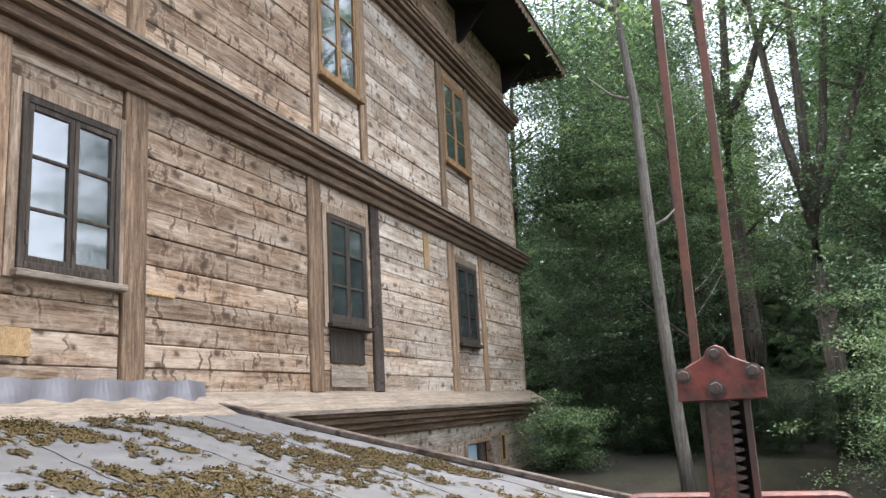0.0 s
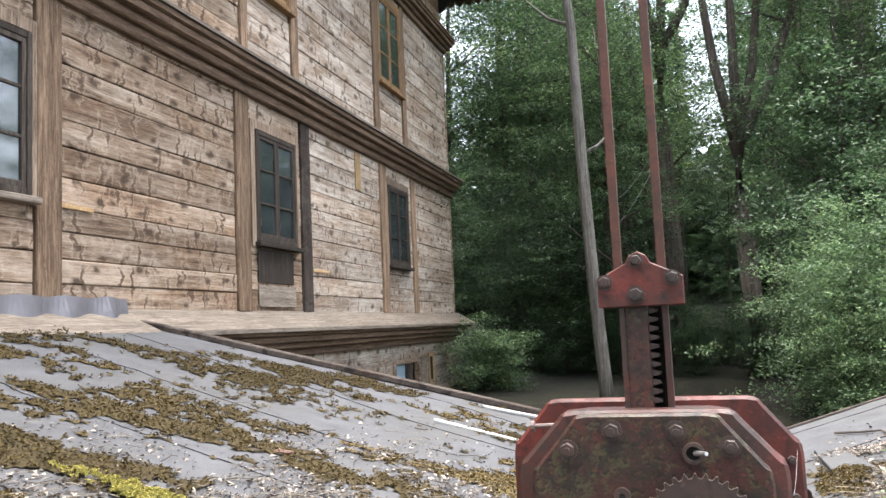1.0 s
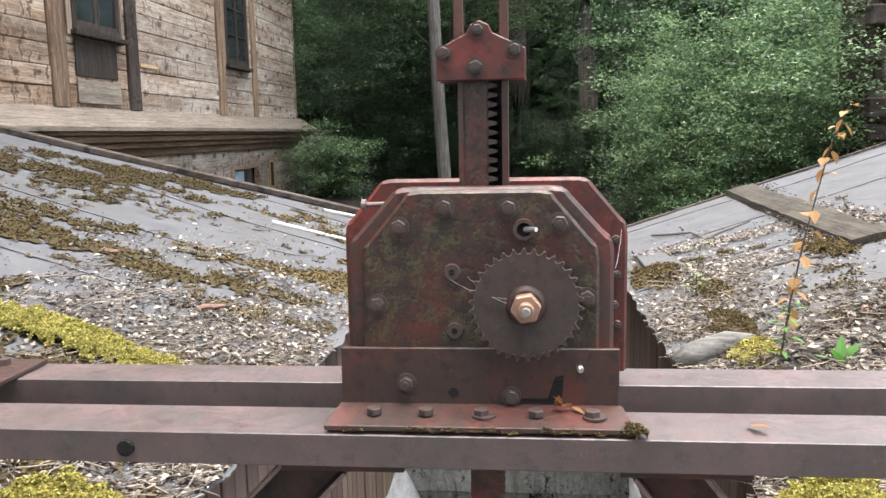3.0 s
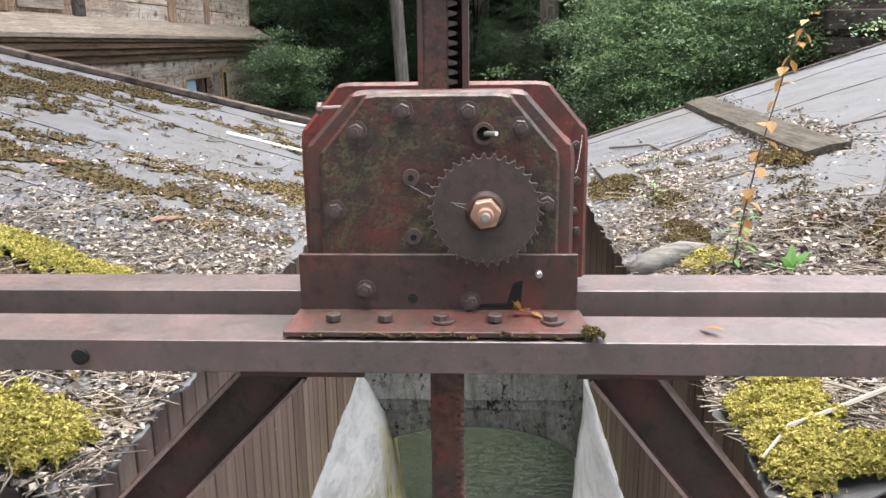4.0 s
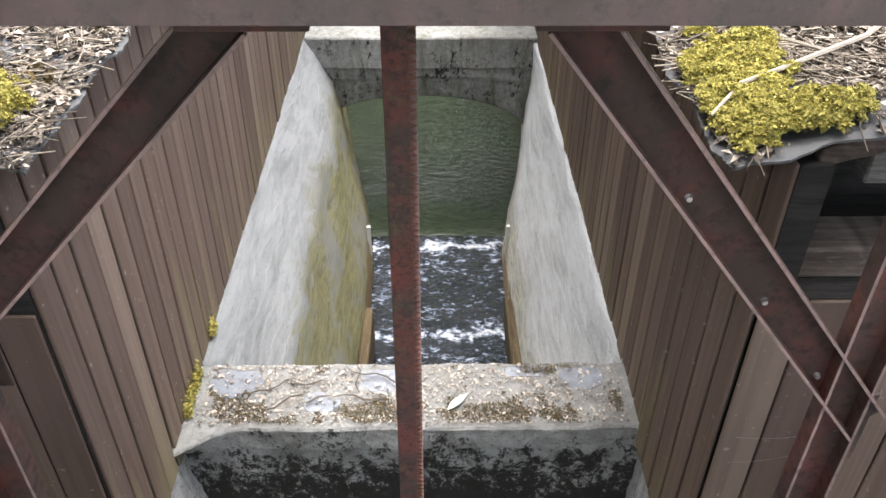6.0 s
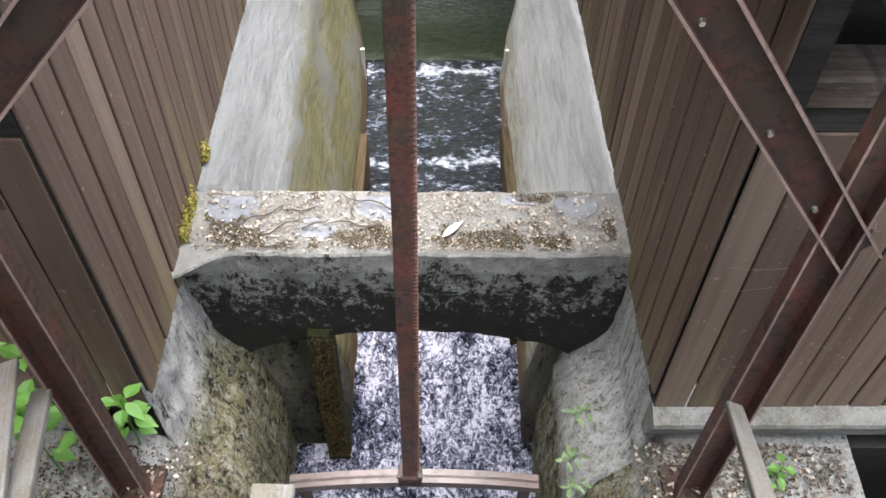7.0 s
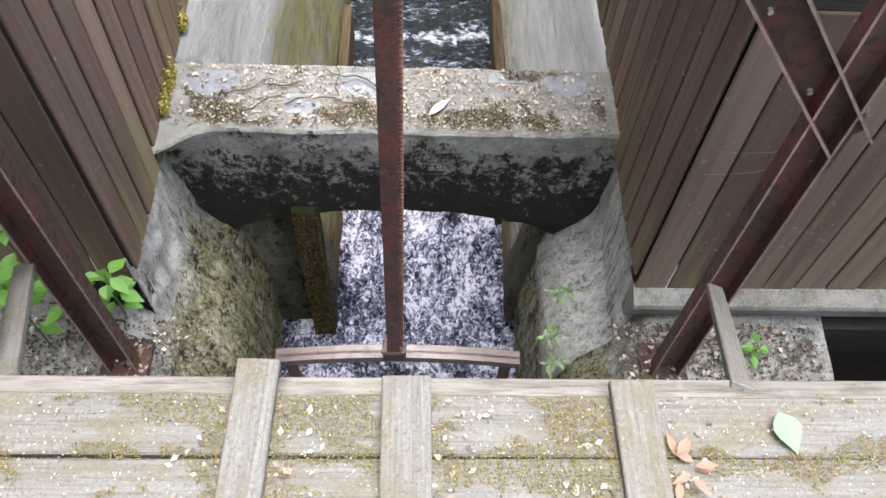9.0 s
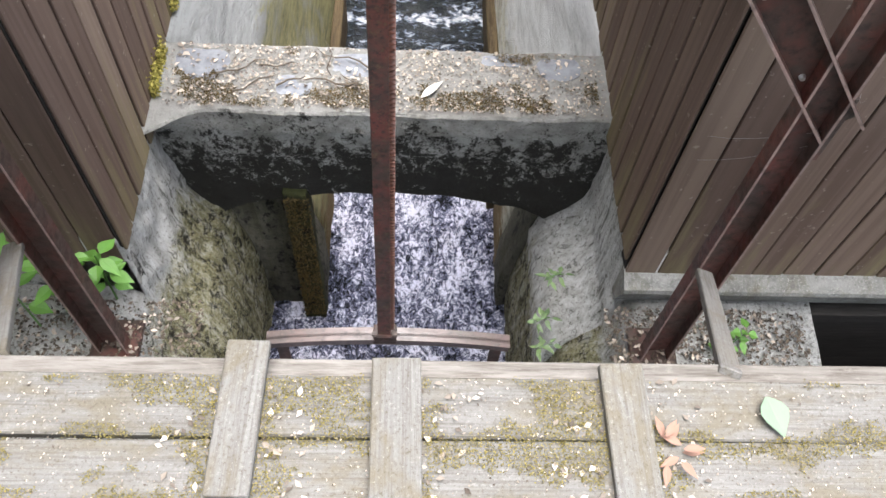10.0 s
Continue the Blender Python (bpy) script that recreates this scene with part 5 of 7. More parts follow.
for x, z, r in ((-0.071, 1.822, 0.0095), (-0.075, 1.757, 0.0115), (-0.006, 1.786, 0.0105), (-0.132, 1.783, 0.0105)):
    hex_bolt(x, z, yp, r, guide)
    part("spacer", rod((x, yp + 0.01, z), (x, 1.478, z), 0.008, seg=8), M_BOLT, gear)
part("guide_rod", block(-0.117, -0.1, 1.437, 1.463, 1.74, 3.3, 0.001), M_RODS, gear)
part("guide_rod", block(-0.034, -0.017, 1.437, 1.463, 1.74, 3.3, 0.001), M_RODS, gear)
part("tie_bar", block(-0.13, -0.004, 1.43, 1.47, 3.28, 3.3, 0.002), M_RODS, gear)

# ---- the gate and its rack ----
gate = thing("sluice_gate", (-0.065, 1.45, -3.1), "raised sluice gate hung on a long toothed rusty rack", "sluice gate")
part("rack", block(-0.097, -0.045, 1.432, 1.468, -1.47, 1.53, 0.002), M_RACK, gate, "long rust-red rack with fine teeth")
bm = bmesh.new()
for k in range(168):
    z = -1.42 + k * 0.0172
    prism([(-0.046, 1.433, z), (-0.03, 1.433, z + 0.0045), (-0.03, 1.433, z + 0.0075), (-0.046, 1.433, z + 0.012)], (0, 0.032, 0), 0, bm)
part("rack_teeth", bm, M_RODS, gate)
bar = []
for k in range(13):
    x = -0.555 + 1.005 * k / 12
    bar.append((x, -1.545 + 0.055 * (1 - ((x + 0.06) / 0.5) ** 2)))
part("gate_bar", prism([(x, 1.44, z) for x, z in bar] + [(x, 1.44, z - 0.085) for x, z in bar[::-1]], (0, 0.014, 0), 0.001), M_BEAM, gate)
part("gate_bar", prism([(x, 1.42, z) for x, z in bar] + [(x, 1.42, z - 0.012) for x, z in bar[::-1]], (0, 0.06, 0), 0.001), M_BEAM, gate)
part("gate_leaf", block(-0.6, 0.5, 1.46, 1.5, -3.05, -1.9, 0.004), M_LOG, gate)
for x in (-0.5, 0.4):
    part("strap", block(x - 0.025, x + 0.025, 1.455, 1.46, -2.4, -1.58), M_RUST, gate)
shoe = part("shoe", block(-0.115, -0.02, 1.42, 1.48, -1.53, -1.46, 0.004), M_RUST, gate)
for x in (-0.11, -0.03):
    part("bolt", rod((x, 1.43, -1.46), (x, 1.43, -1.445), 0.012, seg=6), M_BOLT, shoe)

# ---- the plank footbridge ----
bridge = thing("footbridge", (0, 0.0, -0.2), "grey weathered plank footbridge with nailed cross battens", "footbridge")
for k in range(9):
    y1 = 0.663 - k * 0.1345
    cuts = [-3.2, RND.uniform(-1.6, -0.9), RND.uniform(0.75, 1.4), 3.2] if k % 2 else [-3.2, -0.35, 0.55, 3.2]
    cuts = [-3.2, 3.2] if k < 3 else cuts
    for a, b in zip(cuts, cuts[1:]):
        me = plank_mesh(b - a - 0.008, 0.128, 0.03, 0.004)
        part_mesh("plank", me, M_DECK, bridge, m=Matrix.Translation(((a + b) / 2, y1 - 0.066, -0.04 + RND.uniform(-0.002, 0.002))) @ Matrix.Rotation(RND.uniform(-0.003, 0.003), 4, "Z"))
for x, y0, y1, w, turn in ((-0.317, 0.41, 0.727, 0.086, -1.5), (-0.01, 0.405, 0.692, 0.1, 0.6), (0.452, 0.405, 0.686, 0.09, 1.2)):
    me = plank_mesh(y1 - y0, w, 0.024, 0.003)
    b = part_mesh("batten", me, M_DECK, bridge, m=Matrix.Translation((x, (y0 + y1) / 2, -0.012)) @ Matrix.Rotation(radians(90 + turn), 4, "Z"))
for y in (0.69, 0.2, -0.4):
    me = plank_mesh(6.2, 0.05, 0.14, 0.004)
    part_mesh("joist", me, M_JOIST, bridge, m=Matrix.Translation((0, y, -0.135)))
for a, b, w, label in (((0.7, 0.69, -0.06), (0.93, 1.26, -0.62), 0.05, ""), ((-0.85, 0.62, -0.02), (-1.2, 1.3, -0.45), 0.05, ""), ((-0.86, 0.72, -0.1), (-1.16, 1.3, -0.6), 0.06, "")):
    a, b = Vector(a), Vector(b)
    d = b - a
    q = d.to_track_quat("X", "Z").to_matrix().to_4x4()
    lath = thing("prop_lath", a, "grey weathered lath leaning against the bridge edge", "lath", "bridge props")
    part_mesh("lath", plank_mesh(d.length, w, 0.022, 0.003), M_DECK, lath, m=Matrix.Translation((a + b) / 2) @ q)

# ---- woods ----
def limbs(rng, h, r, spread, bend):
    """A trunk and its limbs as tubes; gives back the mesh and the limb ends."""
    bm = bmesh.new()
    n = 9
    ax, ay = bend
    trunk = [Vector((ax * (i / n) ** 1.4 * h * 0.15 + 0.1 * noise.noise((i * 0.7, r * 9, 0)), ay * (i / n) * h * 0.1 + 0.1 * noise.noise((i * 0.7, r * 9, 5)), h * i / n)) for i in range(n + 1)]
    path_tube(trunk, [r * (1 - 0.85 * i / n) for i in range(n + 1)], 8, bm)
    ends = []
    for k in range(9):
        i = rng.integers(3, n)
        p = trunk[i]
        a = rng.uniform(0, 2 * math.pi)
        length = spread * rng.uniform(0.5, 1.0) * (1.15 - 0.6 * i / n)
        d = Vector((math.cos(a), math.sin(a), rng.uniform(0.35, 1.0))).normalized()
        pts = [p + d * length * t + Vector((0, 0, 0.12 * length * t * t)) for t in (0, 0.35, 0.7, 1.0)]
        rr = r * (1 - 0.8 * i / n) * 0.5
        path_tube(pts, [rr, rr * 0.7, rr * 0.45, rr * 0.2], 5, bm)
        ends += pts[1:]
    return bm, ends + trunk[5:]


def crown_points(rng, ends, count, per, reach, flat):
    """Leaf places: sprays of leaves round points near the limbs, with gaps between."""
    e = np.array([tuple(p) for p in ends])
    c = e[rng.integers(0, len(e), count)] + rng.normal(0, 1, (count, 3)) * np.array([reach, reach, reach * 0.65])
    p = c[:, None, :] + rng.normal(0, 1, (count, per, 3)) * (np.array([0.5, 0.5, 0.5 * flat]) * rng.uniform(0.5, 1.4, (count, 1, 1)))
    return p.reshape(-1, 3)


def make_tree(seed, h, r, spread, count, bark, leaf, size, label, bend=(0, 0), base=0.25):
    rng = np.random.default_rng(seed)
    tree = thing("tree", (0, 0, 0), label, "tree", "woodland trees")
    bm, ends = limbs(rng, h, r, spread, bend)
    part("trunk", bm, bark, tree, smooth=True)
    low = h * base
    ends = [p for p in ends if p.z > low] or ends
    pts = crown_points(rng, ends, int(count * 0.4), 130, spread * 0.33, 0.15)
    keep = rng.uniform(0, 1, len(pts)) > (0.62 if leaf is M_LEAF_DARK else 0.82) * np.clip((pts[:, 2] / h - 0.35) / 0.5, 0, 1)
    pts = pts[(pts[:, 2] > low * 0.8) & keep]
    part_mesh("crown", leaves("crown", pts, size * 0.8, 0.45, rng), leaf, tree)
    return tree


def make_bush(seed, wide, high, count, leaf, size, label):
    rng = np.random.default_rng(seed)
    bush = thing("bush", (0, 0, 0), label, "bush", "woodland bushes")
    bm = bmesh.new()
    ends = []
    for k in range(7):
        a = rng.uniform(0, 6.28)
        d = Vector((math.cos(a) * rng.uniform(0.1, 0.5), math.sin(a) * rng.uniform(0.1, 0.5), 1)).normalized()
        pts = [Vector((0, 0, 0)) + d * high * t + Vector((d.x, d.y, 0)) * wide * t * t * 0.8 for t in (0, 0.3, 0.6, 0.9)]
        path_tube(pts, [0.04, 0.03, 0.02, 0.008], 5, bm)
        ends += pts[1:]
    part("stem", bm, M_BARK, bush)
    c = np.array([tuple(p) for p in ends])
    c = c[rng.integers(0, len(c), count)] + rng.normal(0, 1, (count, 3)) * np.array([wide * 0.32, wide * 0.32, high * 0.16])
    p = (c[:, None, :] + rng.normal(0, 1, (count, 80, 3)) * np.array([0.22, 0.22, 0.07])).reshape(-1, 3)
    p = p[p[:, 2] > 0.05]
    part_mesh("foliage", leaves("foliage", p, size * 0.72, 0.55, rng), leaf, bush)
    return bush


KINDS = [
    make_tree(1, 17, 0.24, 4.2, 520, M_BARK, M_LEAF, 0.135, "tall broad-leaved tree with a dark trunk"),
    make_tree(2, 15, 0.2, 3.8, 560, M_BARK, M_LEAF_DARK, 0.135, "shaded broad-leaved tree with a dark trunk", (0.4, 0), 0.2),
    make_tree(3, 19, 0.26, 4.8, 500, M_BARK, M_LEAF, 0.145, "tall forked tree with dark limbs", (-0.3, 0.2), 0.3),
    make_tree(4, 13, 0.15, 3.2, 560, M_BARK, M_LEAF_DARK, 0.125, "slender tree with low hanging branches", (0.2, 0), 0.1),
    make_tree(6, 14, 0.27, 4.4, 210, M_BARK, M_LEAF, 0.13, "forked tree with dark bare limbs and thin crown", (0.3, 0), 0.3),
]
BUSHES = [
    make_bush(11, 1.9, 3.2, 520, M_LEAF_PALE, 0.085, "bright green bush, open light put into its leaf colour"),
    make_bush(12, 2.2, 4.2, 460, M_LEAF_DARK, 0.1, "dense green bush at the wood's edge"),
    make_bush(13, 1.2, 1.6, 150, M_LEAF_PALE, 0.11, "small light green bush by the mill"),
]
# the grey leaning tree in front of the wood
grey = thing("leaning_tree", (-1.4, 15, -0.2), "slim grey-barked tree leaning over, nearly bare", "tree")
bm = bmesh.new()
gp = [Vector((-1.40, 15, -0.2)), Vector((-1.46, 15, 0.8)), Vector((-1.55, 15, 2.4)), Vector((-1.63, 15, 4.8)), Vector((-1.68, 15, 7.3)), Vector((-1.85, 15, 9.2)), Vector((-1.95, 15, 11.5)), Vector((-1.9, 15, 13.5))]
path_tube(gp, [0.15, 0.125, 0.115, 0.105, 0.09, 0.07, 0.05, 0.025], 10, bm)
for i, dx, dz, dy in ((5, -1.6, 1.9, 0.2), (5, 0.9, 2.2, -0.3), (6, -0.9, 1.6, 0.3), (4, -0.9, 0.8, 0.4), (3, 0.6, 0.5, 0.3), (6, 0.7, 1.5, 0)):
    a = gp[i]
    path_tube([a, a + Vector((dx * 0.5, dy * 0.5, dz * 0.35)), a + Vector((dx, dy, dz))], [0.05, 0.03, 0.01], 6, bm)
part("trunk", bm, M_BARK_PALE, grey, smooth=True)
rngg = np.random.default_rng(5)
part_mesh("crown", leaves("crown", crown_points(rngg, gp[5:], 40, 20, 0.45, 0.4) - np.array([-1.4, 15, -0.2]), 0.16, 0.6, rngg), M_LEAF, grey)



def forked_tree(x, y, fork, r, tips, seed, label):
    """A dark trunk that forks into several upright limbs with a thin crown."""
    rng = np.random.default_rng(seed)
    base = Vector((x, y, ground_z(x, y) - 0.1))
    tree = thing("tree", base, label, "tree", "woodland trees")
    mid = base + Vector((0.1 * math.sin(seed), 0.0, fork))
    bm = path_tube([base, base.lerp(mid, 0.3) + Vector((0.06, 0, 0)), base.lerp(mid, 0.7) - Vector((0.05, 0, 0)), mid], [r * 1.25, r, r * 0.95, r * 0.9], 10)
    ends = []
    for dx, dy, dz in tips:
        tip = mid + Vector((dx, dy, dz))
        pts = [mid - Vector((0, 0, 0.15)), mid + Vector((dx * 0.38, dy * 0.38, dz * 0.25)), mid + Vector((dx * 0.62, dy * 0.6, dz * 0.55)), mid + Vector((dx * 0.85, dy, dz * 0.8)), tip]
        path_tube(pts, [r * 0.6, r * 0.5, r * 0.4, r * 0.27, r * 0.1], 8, bm)
        for k in range(5):
            p = pts[2].lerp(tip, k / 5)
            d = Vector((rng.uniform(-1, 1), rng.uniform(-1, 1), rng.uniform(-0.1, 0.8))) * 1.3
            path_tube([p, p + d * 0.5 + Vector((0, 0, 0.15)), p + d], [r * 0.2, r * 0.13, r * 0.05], 5, bm)
            ends += [p + d * 0.6, p + d]
        ends += pts[3:]
    part("trunk", bm, M_BARK, tree, smooth=True)
    pts = crown_points(rng, ends, 60, 90, 0.5, 0.15) - np.array(tuple(base))
    part_mesh("crown", leaves("crown", pts, 0.12, 0.45, rng), M_LEAF, tree)
    return tree


forked_tree(1.45, 19.0, 5.3, 0.21, [(-0.9, 0.2, 7.0), (0.15, 0.0, 7.6), (1.2, 0.4, 6.8), (2.0, -0.2, 4.6)], 31, "dark-trunked tree forking into upright limbs")
forked_tree(-0.2, 21.0, 8.2, 0.23, [(-0.8, 0.3, 6.0), (0.5, 0.2, 6.5), (1.7, 0.0, 3.6)], 32, "tall dark tree forking high above the stream")
forked_tree(4.1, 20.0, 9.5, 0.26, [(-0.8, 0.2, 5.5), (0.9, 0.1, 5.0)], 33, "stout dark trunk at the wood's edge")

first = {}
spots = [
    # kind, x, y, turn, size; an open strip is left over the stream
    (4, -0.6, 23.5, 170, 0.8), (4, 5.4, 24.5, 260, 1.05), (1, 0.0, 30, 40, 0.8), (2, 3.7, 22.5, 10, 0.75), (1, 5.0, 27, 220, 0.8), (2, 4.4, 20.5, 100, 0.82), (0, -1.6, 21, 80, 0.8), (1, -2.4, 23, 200, 0.8), (3, -1.8, 20.8, 40, 0.8), (1, -1.2, 17.8, 130, 0.55), (3, 3.3, 18, 300, 0.75),
    (0, 6.2, 21, 20, 0.85), (1, 7.5, 19, 100, 0.8), (3, 5.2, 17, 250, 0.75), (0, -5.5, 27, 310, 0.95), (1, -7.5, 26, 60, 1.0), (2, -3.0, 26, 210, 0.95),
    (0, -2.9, 28.5, 15, 0.95), (1, 6.2, 28, 50, 0.9), (3, -4.4, 25, 20, 1.1), (3, 4.8, 25, 70, 0.95), (1, 1.2, 24, 10, 0.36), (1, -3.4, 23.5, 95, 0.85), (0, 12.5, 27, 220, 0.9), (2, -10, 31, 33, 1.2), (0, -14, 29, 270, 1.1),
    (1, -3.3, 30, 150, 1.0), (3, -5.2, 32, 60, 1.2), (1, -1.9, 36, 210, 1.1), (1, -2.2, 34, 77, 0.95), (1, 8, 33, 177, 1.0), (1, 6.0, 37, 120, 1.0), (2, 11, 37, 190, 1.0), (1, -6, 37, 240, 1.1), (2, 15, -14, 60, 1.1), (0, 4, -22, 60, 1.2), (1, -6, -24, 0, 1.2),
    # unseen trees behind the camera, added to keep light off front faces
    (1, -2.5, -9.5, 0, 1.0), (0, 2.5, -11, 90, 1.0), (3, 6.5, -9, 200, 1.1), (1, 9, -13, 20, 1.1), (3, -6.5, -10, 310, 1.1), (1, -11, -13, 140, 1.1), (3, 0.5, -14, 40, 1.2), (2, 13, -8, 10, 1.0),
    (1, -3.9, 27.5, 270, 0.9), (1, 3.2, 31, 330, 0.95), (0, 8.8, 25, 130, 0.9), (1, 3.8, 36, 60, 1.1), (1, -7.5, 33, 10, 1.2),
]
for k, x, y, turn, s in spots:
    m = Matrix.Translation((x, y, ground_z(x, y) - 0.1)) @ Matrix.Rotation(radians(turn), 4, "Z")
    if k in first:
        copy_thing(KINDS[k], m).scale = (s, s, s)
    else:
        first[k] = 1
        KINDS[k].matrix_basis = m
        KINDS[k].scale = (s, s, s)
first = {}
for k, x, y, turn, s in [(0, 4.3, 12.8, 0, 1.0), (0, 2.5, 14.2, 40, 0.9), (0, 2.8, 12.0, 90, 0.7), (0, 5.0, 15.0, 200, 1.2), (0, 3.6, 13.6, 150, 0.9), (2, -4.3, 17.6, 0, 0.8),
                         (1, -2.2, 20.5, 120, 1.0), (1, 3.6, 16, 0, 1.2), (1, -4.6, 22, 20, 1.1), (1, 5.5, 25, 60, 1.3), (1, 0.2, 19.0, 15, 0.36), (1, -1.5, 19.4, 75, 0.4), (1, 1.7, 18.6, 140, 0.36), (1, -2.8, 19.8, 200, 0.42), (1, 0.9, 21.2, 250, 0.42), (1, -0.6, 22.0, 300, 0.45), (1, -3.6, 21.0, 30, 0.45), (1, 2.6, 20.0, 330, 0.42)]:
    m = Matrix.Translation((x, y, ground_z(x, y) - 0.1)) @ Matrix.Rotation(radians(turn), 4, "Z")
    if k in first:
        copy_thing(BUSHES[k], m).scale = (s, s, s)
    else:
        first[k] = 1
        BUSHES[k].matrix_basis = m
        BUSHES[k].scale = (s, s, s)

# far woods that close the view
rng = np.random.default_rng(21)
n = 90000
a = np.where(rng.uniform(0, 1, n) < 0.5, rng.uniform(0, 2 * np.pi, n), rng.uniform(1.05, 2.1, n))
d = rng.uniform(44, 70, n)
zz = rng.beta(1.2, 1.8, n) * (10 + 3 * np.sin(a * 9) + 2 * np.sin(a * 23)) * np.where(np.cos(a) > 0.4, 0.2, np.where(np.abs(a - 1.52) < 0.03, 0.7, np.where(np.sin(a) > 0.5, 1.6, 1.0)))
pts = np.stack([np.cos(a) * d, np.sin(a) * d, zz + np.where(np.sin(a) > 0, 3.0, -1.5)], 1)
far = new("far_woods", leaves("far_woods", pts, 0.95, 0.8, rng))
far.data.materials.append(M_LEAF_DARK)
tagged(far, "far dark green woods closing the view", "woods", kind="stuff")

# ---- the log building across the channel ----
logs = thing("log_building", (4.35, 11, 0.5), "dark log building with notched corner", "building")
z = 0.2
k = 0
while z < 4.5:
    h = 0.24 * RND.uniform(0.9, 1.1)
    out = 0.12 + RND.uniform(-0.04, 0.06) if k % 2 else 0.0
    me = plank_mesh(7.0 + out, 0.22, h - 0.012, 0.018)
    part_mesh("log", me, M_LOG, logs, m=Matrix.Translation((4.55 + 3.5 - out / 2, 11.1, z + h / 2)))
    me = plank_mesh(1.5, 0.22, h - 0.012, 0.018)
    part_mesh("log", me, M_LOG, logs, m=Matrix.Translation((4.55 + 0.11 + RND.uniform(-0.01, 0.01), 11.85 - (0.12 if k % 2 == 0 else 0), z + h / 2 - 0.002)) @ ALONG)
    z += h
    k += 1
part("sill_log", block(4.35, 11.6, 10.85, 11.0, 1.72, 1.98, 0.02), M_LOG, logs)
part("inner_wall", block(4.8, 11.4, 11.22, 12.5, -0.3, 4.4), M_SOFFIT_SHADE, logs)
part("footing", block(4.5, 11.5, 10.98, 11.2, -0.6, 0.22, 0.02), M_CONC_DARK, logs)

# ---- moss, litter and growth on the roofs ----
def mat_sheet(name, inside, x0, x1, y0, y1, step, height, material, label, category, tufts=0, tuft=0.012, seed=1, base=None, hug=0.3, sheet=True):
    """Moss as a bumpy sheet where inside(x, y) > 0, with tufts standing on it."""
    base = base or (lambda x, y: on_roof(x, y).z)
    nx, ny = int((x1 - x0) / step), int((y1 - y0) / step)
    val = {}
    bm = bmesh.new()
    verts = {}

    def vert(i, j):
        if (i, j) not in verts:
            x, y = x0 + i * step, y0 + j * step
            k = max(0.0, min(1.0, val[i, j] / hug))
            jit = 0.35 * step
            h = height * (k ** 0.5) * (0.75 + 0.5 * noise.noise((x * 28, y * 28, 0)) + 0.35 * noise.noise((x * 70, y * 70, 3)))
            verts[i, j] = bm.verts.new((x + jit * noise.noise((x * 90, y * 90, 1)), y + jit * noise.noise((x * 90, y * 90, 9)), base(x, y) + 0.002 + h))
        return verts[i, j]

    for i in range(nx + 1):
        for j in range(ny + 1):
            val[i, j] = inside(x0 + i * step, y0 + j * step)
    spots = []
    for i in range(nx):
        for j in range(ny):
            if all(val[p] > 0 for p in ((i, j), (i + 1, j), (i + 1, j + 1), (i, j + 1))):
                f = bm.faces.new((vert(i, j), vert(i + 1, j), vert(i + 1, j + 1), vert(i, j + 1)))
                spots.append(f.calc_center_median().copy())
    ob = None
    if sheet:
        ob = solo(name, bm, material, label, category, kind="stuff", smooth=True)
    else:
        bm.free()
    if tufts and spots:
        rng = np.random.default_rng(seed)
        c = np.array([tuple(p) for p in spots])[rng.integers(0, len(spots), tufts)]
        c = c + rng.normal(0, step * 0.5, c.shape) * np.array([1, 1, 0.15])
        c[:, 2] += rng.uniform(0, tuft * 0.6, tufts)
        me = leaves(name + "_tufts", c, tuft, 0.9, rng, 0.5)
        me.materials.append(material)
        t = new("moss_tufts", me)
        tagged(t, "fine upright tips of the moss cushion", "moss", kind="stuff")
    return ob


def blob(x, y, cx, cy, rx, ry, turn=0.0):
    a = radians(turn)
    dx, dy = x - cx, y - cy
    u, v = (dx * math.cos(a) + dy * math.sin(a)) / rx, (-dx * math.sin(a) + dy * math.cos(a)) / ry
    return 1 - math.sqrt(u * u + v * v) + 0.45 * noise.noise((x * 7, y * 7, cx)) + 0.4 * noise.noise((x * 21, y * 21, cy)) + 0.2 * noise.noise((x * 50, y * 50, cy))


def y_far(x):
    return (8.5 - 0.45 * (EZ_L - x)) if x < 0 else (7.9 + 0.33 * (x - EZ_R))


def dull_left(x, y):
    if y > y_far(x) - 0.1 or x < -5.1:
        return -1
    q = y - 0.33 * x
    return noise.noise((x * 0.75, q * 1.9, 7)) + 0.45 * noise.noise((x * 2.8, q * 4.5, 2)) + 0.45 * noise.noise((x * 9, q * 11, 4)) + 0.45 * noise.noise((x * 22, q * 25, 4)) + 0.0 - 0.12 * smooth(0, 1.2, y_far(x) - y - 6)


def dull_right(x, y):
    if y > 6.5:
        return -1
    return noise.noise((x * 1.5, y * 1.0, 17)) + 0.45 * noise.noise((x * 4, y * 3.5, 12)) + 0.4 * noise.noise((x * 12, y * 11, 14)) - 0.28 - 0.1 * max(0, x - 1.2)


mat_sheet("dull_moss", dull_left, -5.1, -0.98, 1.62, 8.45, 0.028, 0.016, M_MOSS_DULL, "brown-green moss patches spread over grey felt", "moss", 26000, 0.024, 3)
mat_sheet("dull_moss", dull_right, 0.72, 2.6, 1.62, 6.5, 0.028, 0.014, M_MOSS_DULL, "brown-green moss patches between litter", "moss", 7000, 0.022, 4)
mat_sheet("moss_cushion", lambda x, y: blob(x, y, -1.16, 1.78, 0.2, 0.17, 20), -1.6, -0.93, 1.57, 2.15, 0.011, 0.07, M_MOSS, "thick yellow-green moss cushion at the roof corner", "moss", 22000, 0.012, 5)
